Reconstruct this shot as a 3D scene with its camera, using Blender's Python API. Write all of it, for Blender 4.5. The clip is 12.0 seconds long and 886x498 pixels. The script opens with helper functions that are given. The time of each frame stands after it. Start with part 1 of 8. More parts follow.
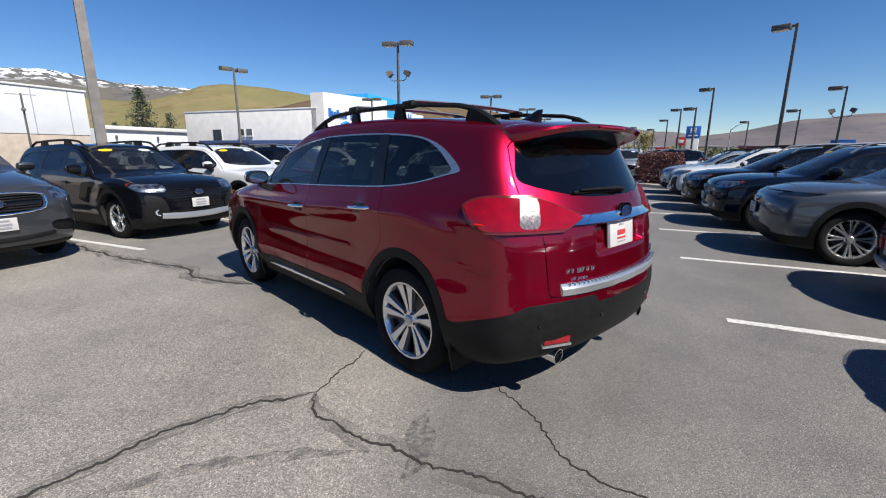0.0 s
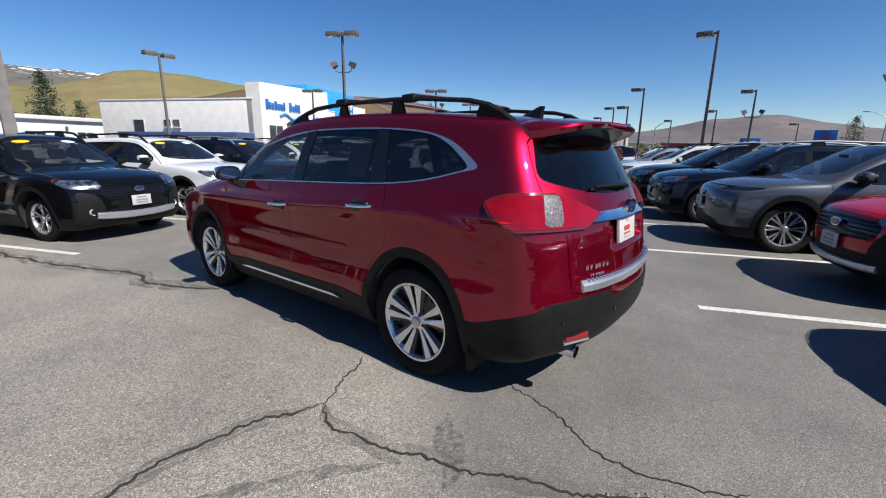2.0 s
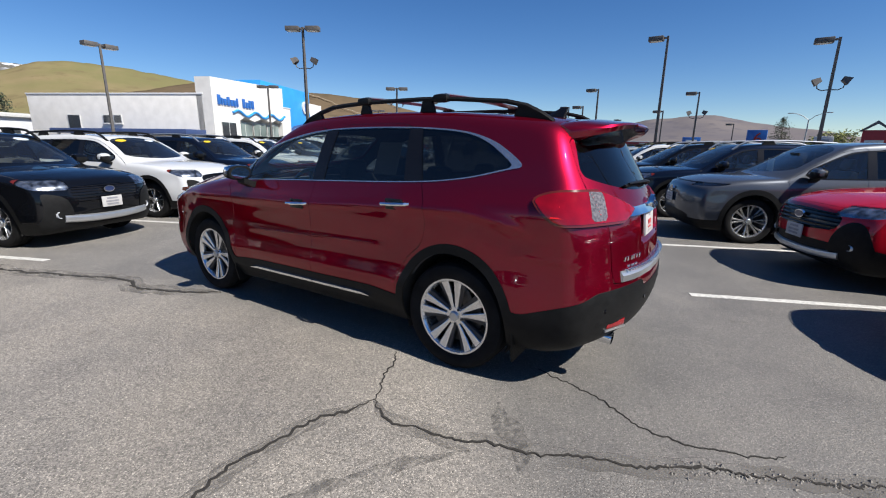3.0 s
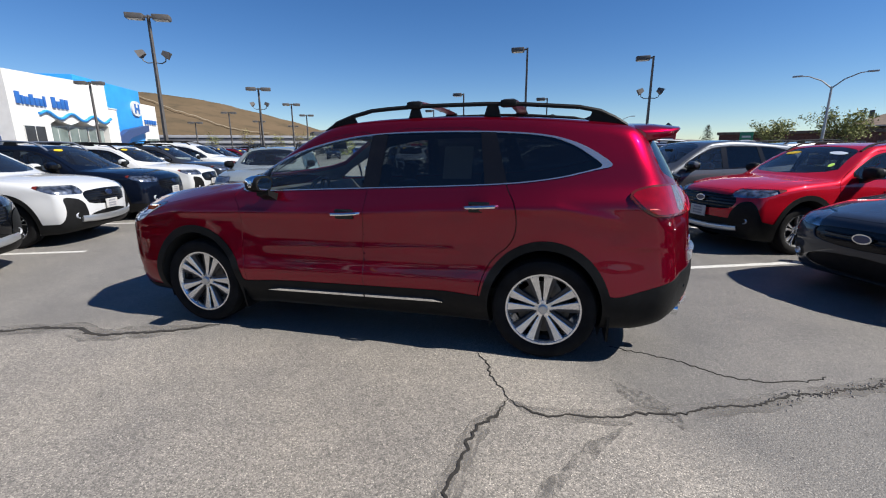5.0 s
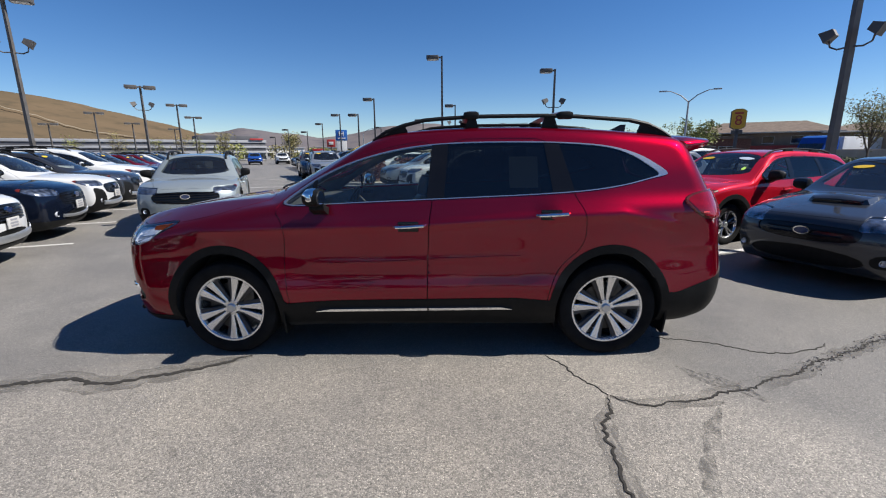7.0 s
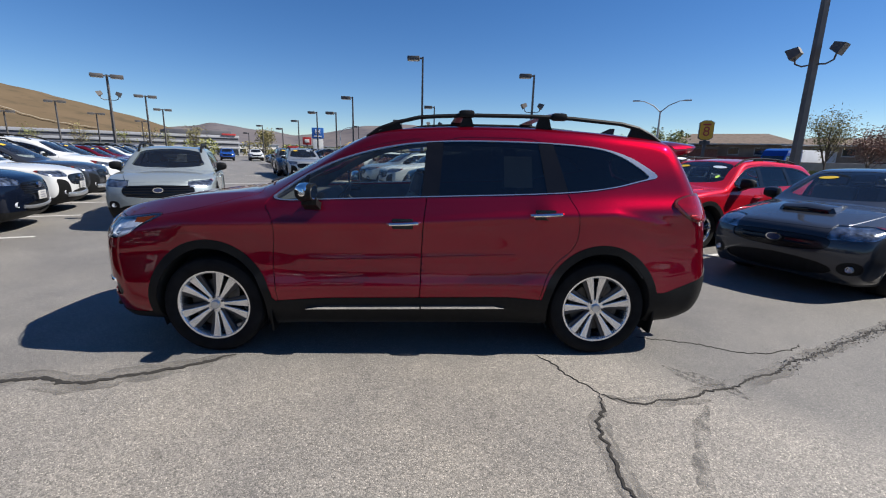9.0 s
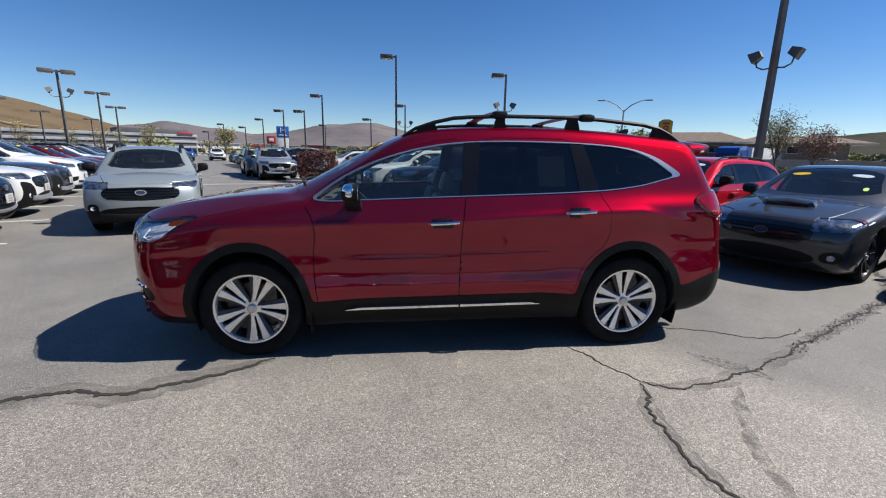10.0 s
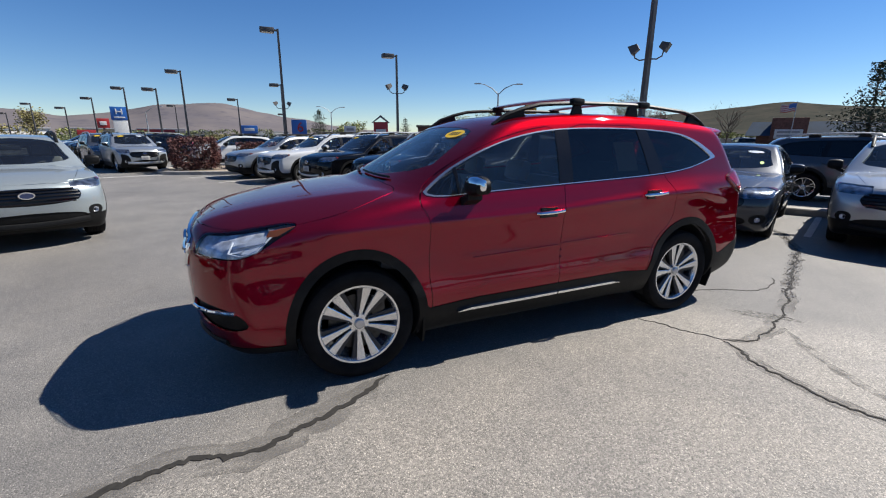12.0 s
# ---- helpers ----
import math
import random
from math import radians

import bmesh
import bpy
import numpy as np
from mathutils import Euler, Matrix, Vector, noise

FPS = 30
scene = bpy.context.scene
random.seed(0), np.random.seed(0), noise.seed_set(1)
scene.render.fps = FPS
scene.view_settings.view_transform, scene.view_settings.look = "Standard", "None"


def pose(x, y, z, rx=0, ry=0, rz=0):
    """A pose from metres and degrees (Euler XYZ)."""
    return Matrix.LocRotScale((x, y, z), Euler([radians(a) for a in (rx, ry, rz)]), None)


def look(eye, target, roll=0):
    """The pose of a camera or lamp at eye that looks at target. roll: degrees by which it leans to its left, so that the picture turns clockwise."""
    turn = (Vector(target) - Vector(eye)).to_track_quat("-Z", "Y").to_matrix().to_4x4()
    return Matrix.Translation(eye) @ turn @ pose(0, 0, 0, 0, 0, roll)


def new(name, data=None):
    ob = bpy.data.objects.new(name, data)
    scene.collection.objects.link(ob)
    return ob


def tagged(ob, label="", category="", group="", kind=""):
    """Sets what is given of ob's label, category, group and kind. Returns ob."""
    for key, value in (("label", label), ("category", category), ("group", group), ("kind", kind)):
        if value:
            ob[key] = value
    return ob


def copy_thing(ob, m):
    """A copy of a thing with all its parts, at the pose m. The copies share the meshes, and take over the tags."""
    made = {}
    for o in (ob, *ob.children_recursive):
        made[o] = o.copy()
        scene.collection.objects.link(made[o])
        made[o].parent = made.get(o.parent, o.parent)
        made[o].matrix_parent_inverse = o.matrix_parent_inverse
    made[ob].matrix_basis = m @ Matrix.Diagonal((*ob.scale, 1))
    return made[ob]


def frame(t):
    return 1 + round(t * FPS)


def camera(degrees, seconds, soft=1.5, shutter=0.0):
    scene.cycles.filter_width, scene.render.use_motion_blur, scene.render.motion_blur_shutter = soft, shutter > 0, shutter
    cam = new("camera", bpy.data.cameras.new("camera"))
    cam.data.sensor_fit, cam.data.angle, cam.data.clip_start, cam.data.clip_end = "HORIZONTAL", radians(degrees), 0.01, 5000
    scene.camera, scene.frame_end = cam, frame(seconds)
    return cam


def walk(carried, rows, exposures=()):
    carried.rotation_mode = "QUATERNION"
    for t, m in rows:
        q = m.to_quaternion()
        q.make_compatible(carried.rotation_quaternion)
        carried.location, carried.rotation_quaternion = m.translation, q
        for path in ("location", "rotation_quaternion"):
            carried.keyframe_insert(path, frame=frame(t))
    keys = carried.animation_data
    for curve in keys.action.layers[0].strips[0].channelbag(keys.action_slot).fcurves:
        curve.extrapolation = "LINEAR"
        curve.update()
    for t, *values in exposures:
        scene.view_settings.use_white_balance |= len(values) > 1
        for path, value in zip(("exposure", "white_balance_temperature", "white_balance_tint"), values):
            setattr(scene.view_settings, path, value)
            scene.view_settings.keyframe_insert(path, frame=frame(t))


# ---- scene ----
cam = camera(91.7, 12.0, soft=1.1)
PATH = [
    (0, (3.604, -2.602, 1.486), (2.183, -1.267, 1.042), 0.2),
    (0.5, (3.469, -2.709, 1.475), (2.097, -1.326, 1.022), 0.2),
    (1, (3.324, -2.827, 1.485), (2.0, -1.399, 1.027), 0.3),
    (1.5, (3.273, -2.848, 1.495), (1.999, -1.377, 1.034), 0.5),
    (2, (3.236, -2.838, 1.492), (2.014, -1.325, 1.026), 0.7),
    (2.5, (3.079, -2.955, 1.475), (1.924, -1.391, 1.006), 0.9),
    (3, (2.859, -3.215, 1.492), (1.798, -1.586, 1.02), 0.8),
    (3.2, (2.753, -3.298, 1.492), (1.737, -1.642, 1.018), 0.7),
    (4.8, (1.647, -3.856, 1.499), (1.093, -1.991, 1.036), -0.2),
    (5, (1.487, -3.871, 1.495), (0.996, -1.988, 1.036), -0.3),
    (5.5, (1.064, -3.952, 1.506), (0.724, -2.034, 1.052), -0.6),
    (6, (0.672, -4.026, 1.524), (0.467, -2.088, 1.075), -0.8),
    (6.5, (0.394, -4.005, 1.523), (0.289, -2.058, 1.08), -0.7),
    (7, (0.27, -4.025, 1.542), (0.229, -2.075, 1.1), -0.4),
    (7.5, (0.236, -4.028, 1.537), (0.228, -2.077, 1.096), 0.1),
    (9.3, (0.058, -4.008, 1.509), (0.164, -2.058, 1.077), 1.4),
    (9.5, (-0.069, -4.028, 1.521), (0.066, -2.081, 1.085), 1.3),
    (10, (-0.408, -4.027, 1.512), (-0.179, -2.088, 1.076), 1.1),
    (10.5, (-0.794, -3.911, 1.531), (-0.446, -1.992, 1.089), 0.8),
    (11, (-1.214, -3.822, 1.532), (-0.732, -1.935, 1.077), 0.5),
    (11.5, (-1.615, -3.661, 1.521), (-0.98, -1.826, 1.043), 0.5),
    (12, (-1.992, -3.454, 1.538), (-1.209, -1.685, 1.032), 0.3),
]
walk(cam, [(t, look(eye, target, roll)) for t, eye, target, roll in PATH])

# ---- sky and sun ----
SUN_ELEVATION, SUN_AZIMUTH = 47.0, -1.5     # degrees; azimuth from +x towards +y
world = bpy.data.worlds.new("sky")
scene.world = world
world.use_nodes = True
wn = world.node_tree.nodes
sky = wn.new("ShaderNodeTexSky")
sky.sky_type, sky.sun_disc = "NISHITA", False
sky.sun_elevation, sky.sun_rotation = radians(SUN_ELEVATION), radians(90 - SUN_AZIMUTH)
sky.altitude, sky.air_density, sky.dust_density, sky.ozone_density = 1400, 1.0, 0.0, 4.0
wn["Background"].inputs["Strength"].default_value = 0.065
vivid = wn.new("ShaderNodeHueSaturation")             # the deep blue of thin, dry air
vivid.inputs["Hue"].default_value, vivid.inputs["Saturation"].default_value = 0.507, 1.24
world.node_tree.links.new(sky.outputs["Color"], vivid.inputs["Color"])
world.node_tree.links.new(vivid.outputs["Color"], wn["Background"].inputs["Color"])
sun = new("sun", bpy.data.lights.new("sun", "SUN"))
sun.data.energy, sun.data.angle, sun.data.color = 5.0, radians(0.53), (1.0, 0.955, 0.885)
ce, se = math.cos(radians(SUN_ELEVATION)), math.sin(radians(SUN_ELEVATION))
sun.matrix_world = look((60 * ce * math.cos(radians(SUN_AZIMUTH)), 60 * ce * math.sin(radians(SUN_AZIMUTH)), 60 * se), (0, 0, 0))
scene.view_settings.exposure = 0.80

# ---- materials ----
def shader(name):
    m = bpy.data.materials.new(name)
    m.use_nodes = True
    return m, m.node_tree.nodes, m.node_tree.links, m.node_tree.nodes["Principled BSDF"]


def mottle(nodes, links, base, scale, spread, detail=6.0, lo=0.35, hi=0.65, other=None, coord="Object"):
    """A colour socket that wanders between two tones of the base by noise of that scale."""
    co = nodes.new("ShaderNodeTexCoord")
    nz = nodes.new("ShaderNodeTexNoise")
    nz.inputs["Scale"].default_value, nz.inputs["Detail"].default_value = scale, detail
    links.new(co.outputs[coord], nz.inputs["Vector"])
    ramp = nodes.new("ShaderNodeValToRGB")
    a = [c * (1 - spread) for c in base]
    b = other or [min(1, c * (1 + spread)) for c in base]
    ramp.color_ramp.elements[0].position, ramp.color_ramp.elements[0].color = lo, (*a, 1)
    ramp.color_ramp.elements[1].position, ramp.color_ramp.elements[1].color = hi, (*b, 1)
    links.new(nz.outputs["Fac"], ramp.inputs["Fac"])
    return ramp.outputs["Color"], nz, co


def bumped(nodes, links, bsdf, scale, strength, distance=0.002, coord="Object"):
    co = nodes.new("ShaderNodeTexCoord")
    nz = nodes.new("ShaderNodeTexNoise")
    nz.inputs["Scale"].default_value, nz.inputs["Detail"].default_value = scale, 5
    links.new(co.outputs[coord], nz.inputs["Vector"])
    bp = nodes.new("ShaderNodeBump")
    bp.inputs["Strength"].default_value, bp.inputs["Distance"].default_value = strength, distance
    links.new(nz.outputs["Fac"], bp.inputs["Height"])
    links.new(bp.outputs["Normal"], bsdf.inputs["Normal"])


def plain(name, base, rough=0.5, metal=0.0, spread=0.12, scale=12.0, bump=0.0, bump_scale=80.0, coat=0.0, spec=0.5):
    m, n, l, b = shader(name)
    c, _, _ = mottle(n, l, base, scale, spread)
    l.new(c, b.inputs["Base Color"])
    b.inputs["Roughness"].default_value, b.inputs["Metallic"].default_value = rough, metal
    b.inputs["Coat Weight"].default_value, b.inputs["Specular IOR Level"].default_value = coat, spec
    b.inputs["Coat Roughness"].default_value = 0.03
    if bump:
        bumped(n, l, b, bump_scale, bump)
    return m


def paint(name, base, metal=0.35, rough=0.34, flake=0.15, coat=1.5):
    """Car paint: a metallic base with fine flakes under a clear coat, with a film of dust."""
    m, n, l, b = shader(name)
    c, nz, co = mottle(n, l, base, 900.0, flake, 2.0, 0.3, 0.7)
    l.new(c, b.inputs["Base Color"])
    b.inputs["Metallic"].default_value, b.inputs["Roughness"].default_value = metal, rough
    b.inputs["Coat Weight"].default_value, b.inputs["Specular IOR Level"].default_value = 1.0, 0.0
    b.inputs["Coat IOR"].default_value = coat
    dust = n.new("ShaderNodeTexNoise")
    dust.inputs["Scale"].default_value, dust.inputs["Detail"].default_value = 3.0, 6
    l.new(co.outputs["Object"], dust.inputs["Vector"])
    mr = n.new("ShaderNodeMapRange")
    mr.inputs["To Min"].default_value, mr.inputs["To Max"].default_value = 0.008, 0.03
    l.new(dust.outputs["Fac"], mr.inputs["Value"])
    l.new(mr.outputs["Result"], b.inputs["Coat Roughness"])
    return m


def pane(name, tint, rough=0.0, ior=1.5, dust=0.0):
    """Glass: what passes is tinted, and the rest mirrored at grazing angles."""
    m, n, l, b = shader(name)
    n.remove(b)
    tr, gl, mx, fr = n.new("ShaderNodeBsdfTransparent"), n.new("ShaderNodeBsdfGlossy"), n.new("ShaderNodeMixShader"), n.new("ShaderNodeLayerWeight")
    tr.inputs["Color"].default_value = (*tint, 1)
    gl.inputs["Roughness"].default_value = rough
    f0 = ((ior - 1) / (ior + 1)) ** 2
    pw, ma = n.new("ShaderNodeMath"), n.new("ShaderNodeMath")
    pw.operation, ma.operation = "POWER", "MULTIPLY_ADD"
    pw.inputs[1].default_value, ma.inputs[1].default_value, ma.inputs[2].default_value = 5.0, 1 - f0, f0 * 1.6
    l.new(fr.outputs["Facing"], pw.inputs[0])
    l.new(pw.outputs[0], ma.inputs[0])
    l.new(ma.outputs[0], mx.inputs["Fac"])
    l.new(tr.outputs["BSDF"], mx.inputs[1])
    l.new(gl.outputs["BSDF"], mx.inputs[2])
    df, film = n.new("ShaderNodeBsdfDiffuse"), n.new("ShaderNodeMixShader")      # a thin film of road dust
    df.inputs["Color"].default_value, film.inputs["Fac"].default_value = (0.55, 0.55, 0.53, 1), dust
    l.new(mx.outputs["Shader"], film.inputs[1])
    l.new(df.outputs["BSDF"], film.inputs[2])
    l.new(film.outputs["Shader"], n["Material Output"].inputs["Surface"])
    return m


RED = paint("crimson_paint", (0.205, 0.0032, 0.017), 0.84, 0.37, 0.3, 1.48)
RED.node_tree.nodes["Principled BSDF"].inputs["Specular Tint"].default_value = (0.55, 0.02, 0.06, 1)   # deep red at the edges too
PAINTS = {
    "black": paint("black_paint", (0.004, 0.0045, 0.006), 0.2, 0.3, 0.15, 1.38),
    "white": paint("white_paint", (0.468, 0.476, 0.484), 0.0, 0.4, 0.03),
    "navy": paint("navy_paint", (0.005, 0.008, 0.018), 0.4, 0.3, 0.15, 1.38),
    "grey": paint("grey_paint", (0.058, 0.062, 0.070), 0.6, 0.34),
    "graphite": paint("graphite_paint", (0.040, 0.043, 0.050), 0.6, 0.40),
    "silver": paint("silver_paint", (0.351, 0.374, 0.390), 0.7, 0.34),
    "bluegrey": paint("blue_grey_paint", (0.070, 0.076, 0.088), 0.6, 0.40),
    "pale": paint("pale_blue_grey_paint", (0.28, 0.315, 0.322), 0.5, 0.40),
    "red": paint("bright_red_paint", (0.390, 0.006, 0.017), 0.25, 0.36),
    "maroon": paint("maroon_paint", (0.10, 0.006, 0.012), 0.4, 0.34),
    "blue": paint("bright_blue_paint", (0.016, 0.070, 0.312), 0.3, 0.34),
}
GLASS_CLEAR = pane("windscreen_glass", (0.80, 0.86, 0.83), 0.0, 1.62, 0.010)
GLASS_SIDE = pane("side_glass", (0.84, 0.89, 0.86), 0.0, 1.62, 0.008)
GLASS_DARK = pane("privacy_glass", (0.10, 0.115, 0.12), 0.0, 1.5, 0.003)
LENS_CLEAR = pane("lamp_lens", (0.86, 0.89, 0.92))
PLASTIC = plain("black_grained_plastic", (0.007, 0.0072, 0.0075), 0.5, 0, 0.2, 20, 0.25, 400, 0.0, 0.16)
GLOSS_BLACK = plain("gloss_black_trim", (0.006, 0.006, 0.007), 0.18, 0, 0.1, 10, 0, 80, 0.0, 0.35)
RUBBER = plain("tyre_rubber", (0.009, 0.009, 0.0095), 0.78, 0, 0.3, 9, 0.3, 250, 0.0, 0.12)
CHROME = plain("chrome", (0.82, 0.83, 0.84), 0.07, 1.0, 0.03)
SATIN = plain("satin_silver_plastic", (0.50, 0.51, 0.52), 0.3, 0.8, 0.05)
ALLOY = plain("machined_alloy", (0.72, 0.73, 0.74), 0.24, 0.9, 0.05, 40)
ALLOY_DARK = plain("dark_painted_alloy", (0.035, 0.036, 0.038), 0.35, 0.4, 0.1)
ALLOY_GREY = plain("grey_painted_alloy", (0.045, 0.045, 0.048), 0.45, 0.4, 0.1)
DISC = plain("brake_disc_steel", (0.05, 0.05, 0.05), 0.4, 0.9, 0.3, 30)
WELL = plain("wheel_well_liner", (0.012, 0.012, 0.012), 0.9, 0, 0.3, 8)
LINING = plain("dark_cabin_lining", (0.065, 0.065, 0.067), 0.8, 0, 0.2, 8)
TRIM = plain("bright_window_trim", (0.55, 0.55, 0.56), 0.25, 0.9, 0.04)
SEAT = plain("black_leather", (0.028, 0.027, 0.027), 0.5, 0, 0.2, 25, 0.2, 150)
HEADLINER = plain("grey_headliner", (0.28, 0.28, 0.27), 0.9, 0, 0.1, 30)
TAIL_RED = plain("red_lamp_lens", (0.205, 0.0009, 0.005), 0.06, 0, 0.15, 14, 0.0, 120, 1.0, 0.2)
TAIL_CLEAR = plain("clear_ribbed_lamp_lens", (0.13, 0.118, 0.118), 0.12, 0.1, 0.45, 70, 0.7, 120, 0.8)
LED_RED = plain("bright_red_dot", (0.55, 0.006, 0.008), 0.3, 0, 0.05)
AMBER = plain("amber_lens", (0.30, 0.045, 0.010), 0.2, 0, 0.1, 30, 0, 80, 0.6)
LAMP_DARK = plain("dark_lamp_housing", (0.30, 0.31, 0.33), 0.2, 0.85, 0.75, 14, 0.9, 30)
MARKER = plain("dark_amber_lens", (0.10, 0.012, 0.006), 0.15, 0, 0.1, 30, 0, 80, 0.6)
SIGN_PALE = plain("frosted_white_plastic", (0.62, 0.64, 0.68), 0.25, 0, 0.05)
LAMP_BLOCK = plain("bright_lamp_block", (0.70, 0.72, 0.76), 0.3, 0.5, 0.1, 20)
REFLECTOR = plain("lamp_reflector", (0.62, 0.64, 0.68), 0.35, 0.4, 0.35, 22, 0.5, 30)
PLATE_WHITE = plain("white_plate_card", (0.42, 0.41, 0.40), 0.45, 0, 0.05)
PRINT_RED = plain("red_print", (0.40, 0.03, 0.03), 0.5)
PRINT_GREY = plain("grey_print", (0.22, 0.22, 0.24), 0.5)
PRINT_BLACK = plain("black_print", (0.02, 0.02, 0.02), 0.5)
YELLOW_STICKER = plain("yellow_sticker", (0.629, 0.407, 0.015), 0.5, 0, 0.04)
WHITE_STICKER = plain("pale_blue_sticker", (0.488, 0.548, 0.622), 0.5, 0, 0.04)
GREEN_STICKER = plain("green_sticker", (0.45, 0.70, 0.12), 0.5, 0, 0.04)
PAPER = plain("paper_sheet", (0.459, 0.466, 0.444), 0.8, 0, 0.05)
BADGE_BLUE = plain("blue_enamel", (0.02, 0.035, 0.10), 0.15, 0.2, 0.05, 10, 0, 80, 0.8)

# ---- mesh tools ----
def link_mesh(name, verts, faces, mat, parent=None, label="", smooth=False, normals=None):
    me = bpy.data.meshes.new(name)
    me.from_pydata([tuple(map(float, v)) for v in verts], [], [tuple(map(int, f)) for f in faces])
    me.materials.append(mat)
    if smooth:
        me.shade_smooth()
    if normals is not None:
        me.normals_split_custom_set_from_vertices([tuple(map(float, n)) for n in normals])
    me.update()
    ob = new(name, me)
    ob.parent = parent
    if label:
        tagged(ob, label=label)
    return ob


def part(name, bm, mat, parent=None, label="", smooth=True, angle=35):
    """Links a bmesh as one mesh object under a thing or a part."""
    me = bpy.data.meshes.new(name)
    bmesh.ops.recalc_face_normals(bm, faces=bm.faces[:])
    bm.to_mesh(me)
    bm.free()
    me.materials.append(mat)
    if smooth:
        me.shade_smooth()
        me.set_sharp_from_angle(angle=radians(angle))
    ob = new(name, me)
    ob.parent = parent
    if label:
        tagged(ob, label=label)
    return ob


def thing(name, label, category, group="", kind="", at=None):
    ob = new(name)
    if at is not None:
        ob.matrix_world = at
    return tagged(ob, label, category, group, kind)


def add_box(bm, c, s, bevel=0.0, m=None, seg=2):
    """A box with its middle at c and its full sizes s, with rounded edges."""
    r = bmesh.ops.create_cube(bm, size=1.0)
    mat = Matrix.Translation(c) @ Matrix.Diagonal((*s, 1))
    if m is not None:
        mat = m @ mat
    bmesh.ops.transform(bm, matrix=mat, verts=r["verts"])
    if bevel:
        es = list({e for v in r["verts"] for e in v.link_edges})
        bmesh.ops.bevel(bm, geom=es, offset=bevel, segments=seg, affect="EDGES", profile=0.6)
    return bm


def box(c, s, bevel=0.0, m=None, seg=2):
    return add_box(bmesh.new(), c, s, bevel, m, seg)


def add_loft(bm, rings, closed=True, caps=True):
    """Skins a list of rings of points."""
    vs = [[bm.verts.new(p) for p in r] for r in rings]
    n = len(rings[0])
    for a, b in zip(vs, vs[1:]):
        for i in range(n if closed else n - 1):
            j = (i + 1) % n
            bm.faces.new((a[i], a[j], b[j], b[i]))
    if caps and closed:
        bm.faces.new(vs[0][::-1])
        bm.faces.new(vs[-1])
    return bm


def add_tube(bm, pts, radius, n=8, squash=1.0, caps=True):
    """A tube along points; the radius may be a list."""
    pts = [Vector(p) for p in pts]
    rings = []
    up = Vector((0, 0, 1))
    for i, p in enumerate(pts):
        d = (pts[min(i + 1, len(pts) - 1)] - pts[max(i - 1, 0)]).normalized()
        a = d.cross(up)
        a = a.normalized() if a.length > 1e-3 else Vector((1, 0, 0))
        b = d.cross(a).normalized()
        r = radius[i] if isinstance(radius, (list, tuple)) else radius
        rings.append([p + a * r * math.cos(t) + b * r * squash * math.sin(t) for t in (2 * math.pi * k / n for k in range(n))])
    return add_loft(bm, rings, True, caps)


def tube(pts, radius, n=8, squash=1.0):
    return add_tube(bmesh.new(), pts, radius, n, squash)


def add_lathe(bm, prof, n=32, axis="y"):
    """Turns a profile of (radius, height) round an axis."""
    rings = []
    for r, h in prof:
        ring = []
        for k in range(n):
            t = 2 * math.pi * k / n
            c, s = r * math.cos(t), r * math.sin(t)
            ring.append((c, h, s) if axis == "y" else (c, s, h))
        rings.append(ring)
    return add_loft(bm, rings, True, False)


def add_prism(bm, outline, lo, hi, plane="xz"):
    """An outline in a plane, extruded along the third axis from lo to hi."""
    def at(p, h):
        return {"xz": (p[0], h, p[1]), "yz": (h, p[0], p[1]), "xy": (p[0], p[1], h)}[plane]
    return add_loft(bm, [[at(p, lo) for p in outline], [at(p, hi) for p in outline]], True, True)


def rounded(pts, times=2):
    """Cuts the corners of a closed outline."""
    for _ in range(times):
        out = []
        for i, a in enumerate(pts):
            b = pts[(i + 1) % len(pts)]
            out += [(0.75 * a[0] + 0.25 * b[0], 0.75 * a[1] + 0.25 * b[1]), (0.25 * a[0] + 0.75 * b[0], 0.25 * a[1] + 0.75 * b[1])]
        pts = out
    return pts


def oval(cx, cy, rx, ry, n=24):
    return [(cx + rx * math.cos(2 * math.pi * k / n), cy + ry * math.sin(2 * math.pi * k / n)) for k in range(n)]


def outline_distance(poly, a, b):
    """The signed distance from an outline, negative within."""
    p = np.asarray(poly, float)
    a, b = np.asarray(a, float), np.asarray(b, float)
    best = np.full(a.shape, 1e9)
    inside = np.zeros(a.shape, bool)
    for (x0, y0), (x1, y1) in zip(p, np.roll(p, -1, 0)):
        dx, dy = x1 - x0, y1 - y0
        t = np.clip(((a - x0) * dx + (b - y0) * dy) / (dx * dx + dy * dy + 1e-12), 0, 1)
        best = np.minimum(best, np.hypot(a - x0 - t * dx, b - y0 - t * dy))
        if dy != 0:
            inside ^= ((y0 > b) != (y1 > b)) & (a < (b - y0) * dx / dy + x0)
    return np.where(inside, -best, best)


class Wander:
    """A smooth curve through a few knots."""
    def __init__(self, knots, blur=0.04):
        self.x = np.arange(-3.6, 3.6, 0.005)
        v = np.interp(self.x, [k[0] for k in knots], [k[1] for k in knots])
        r = int(blur * 3 / 0.005)
        if r:
            g = np.exp(-0.5 * (np.arange(-r, r + 1) * 0.005 / blur) ** 2)
            v = np.convolve(np.pad(v, r, mode="edge"), g / g.sum(), mode="valid")
        self.v = v

    def __call__(self, x):
        return np.interp(x, self.x, self.v)


def ease(t):
    t = np.clip(t, 0, 1)
    return t * t * (3 - 2 * t)


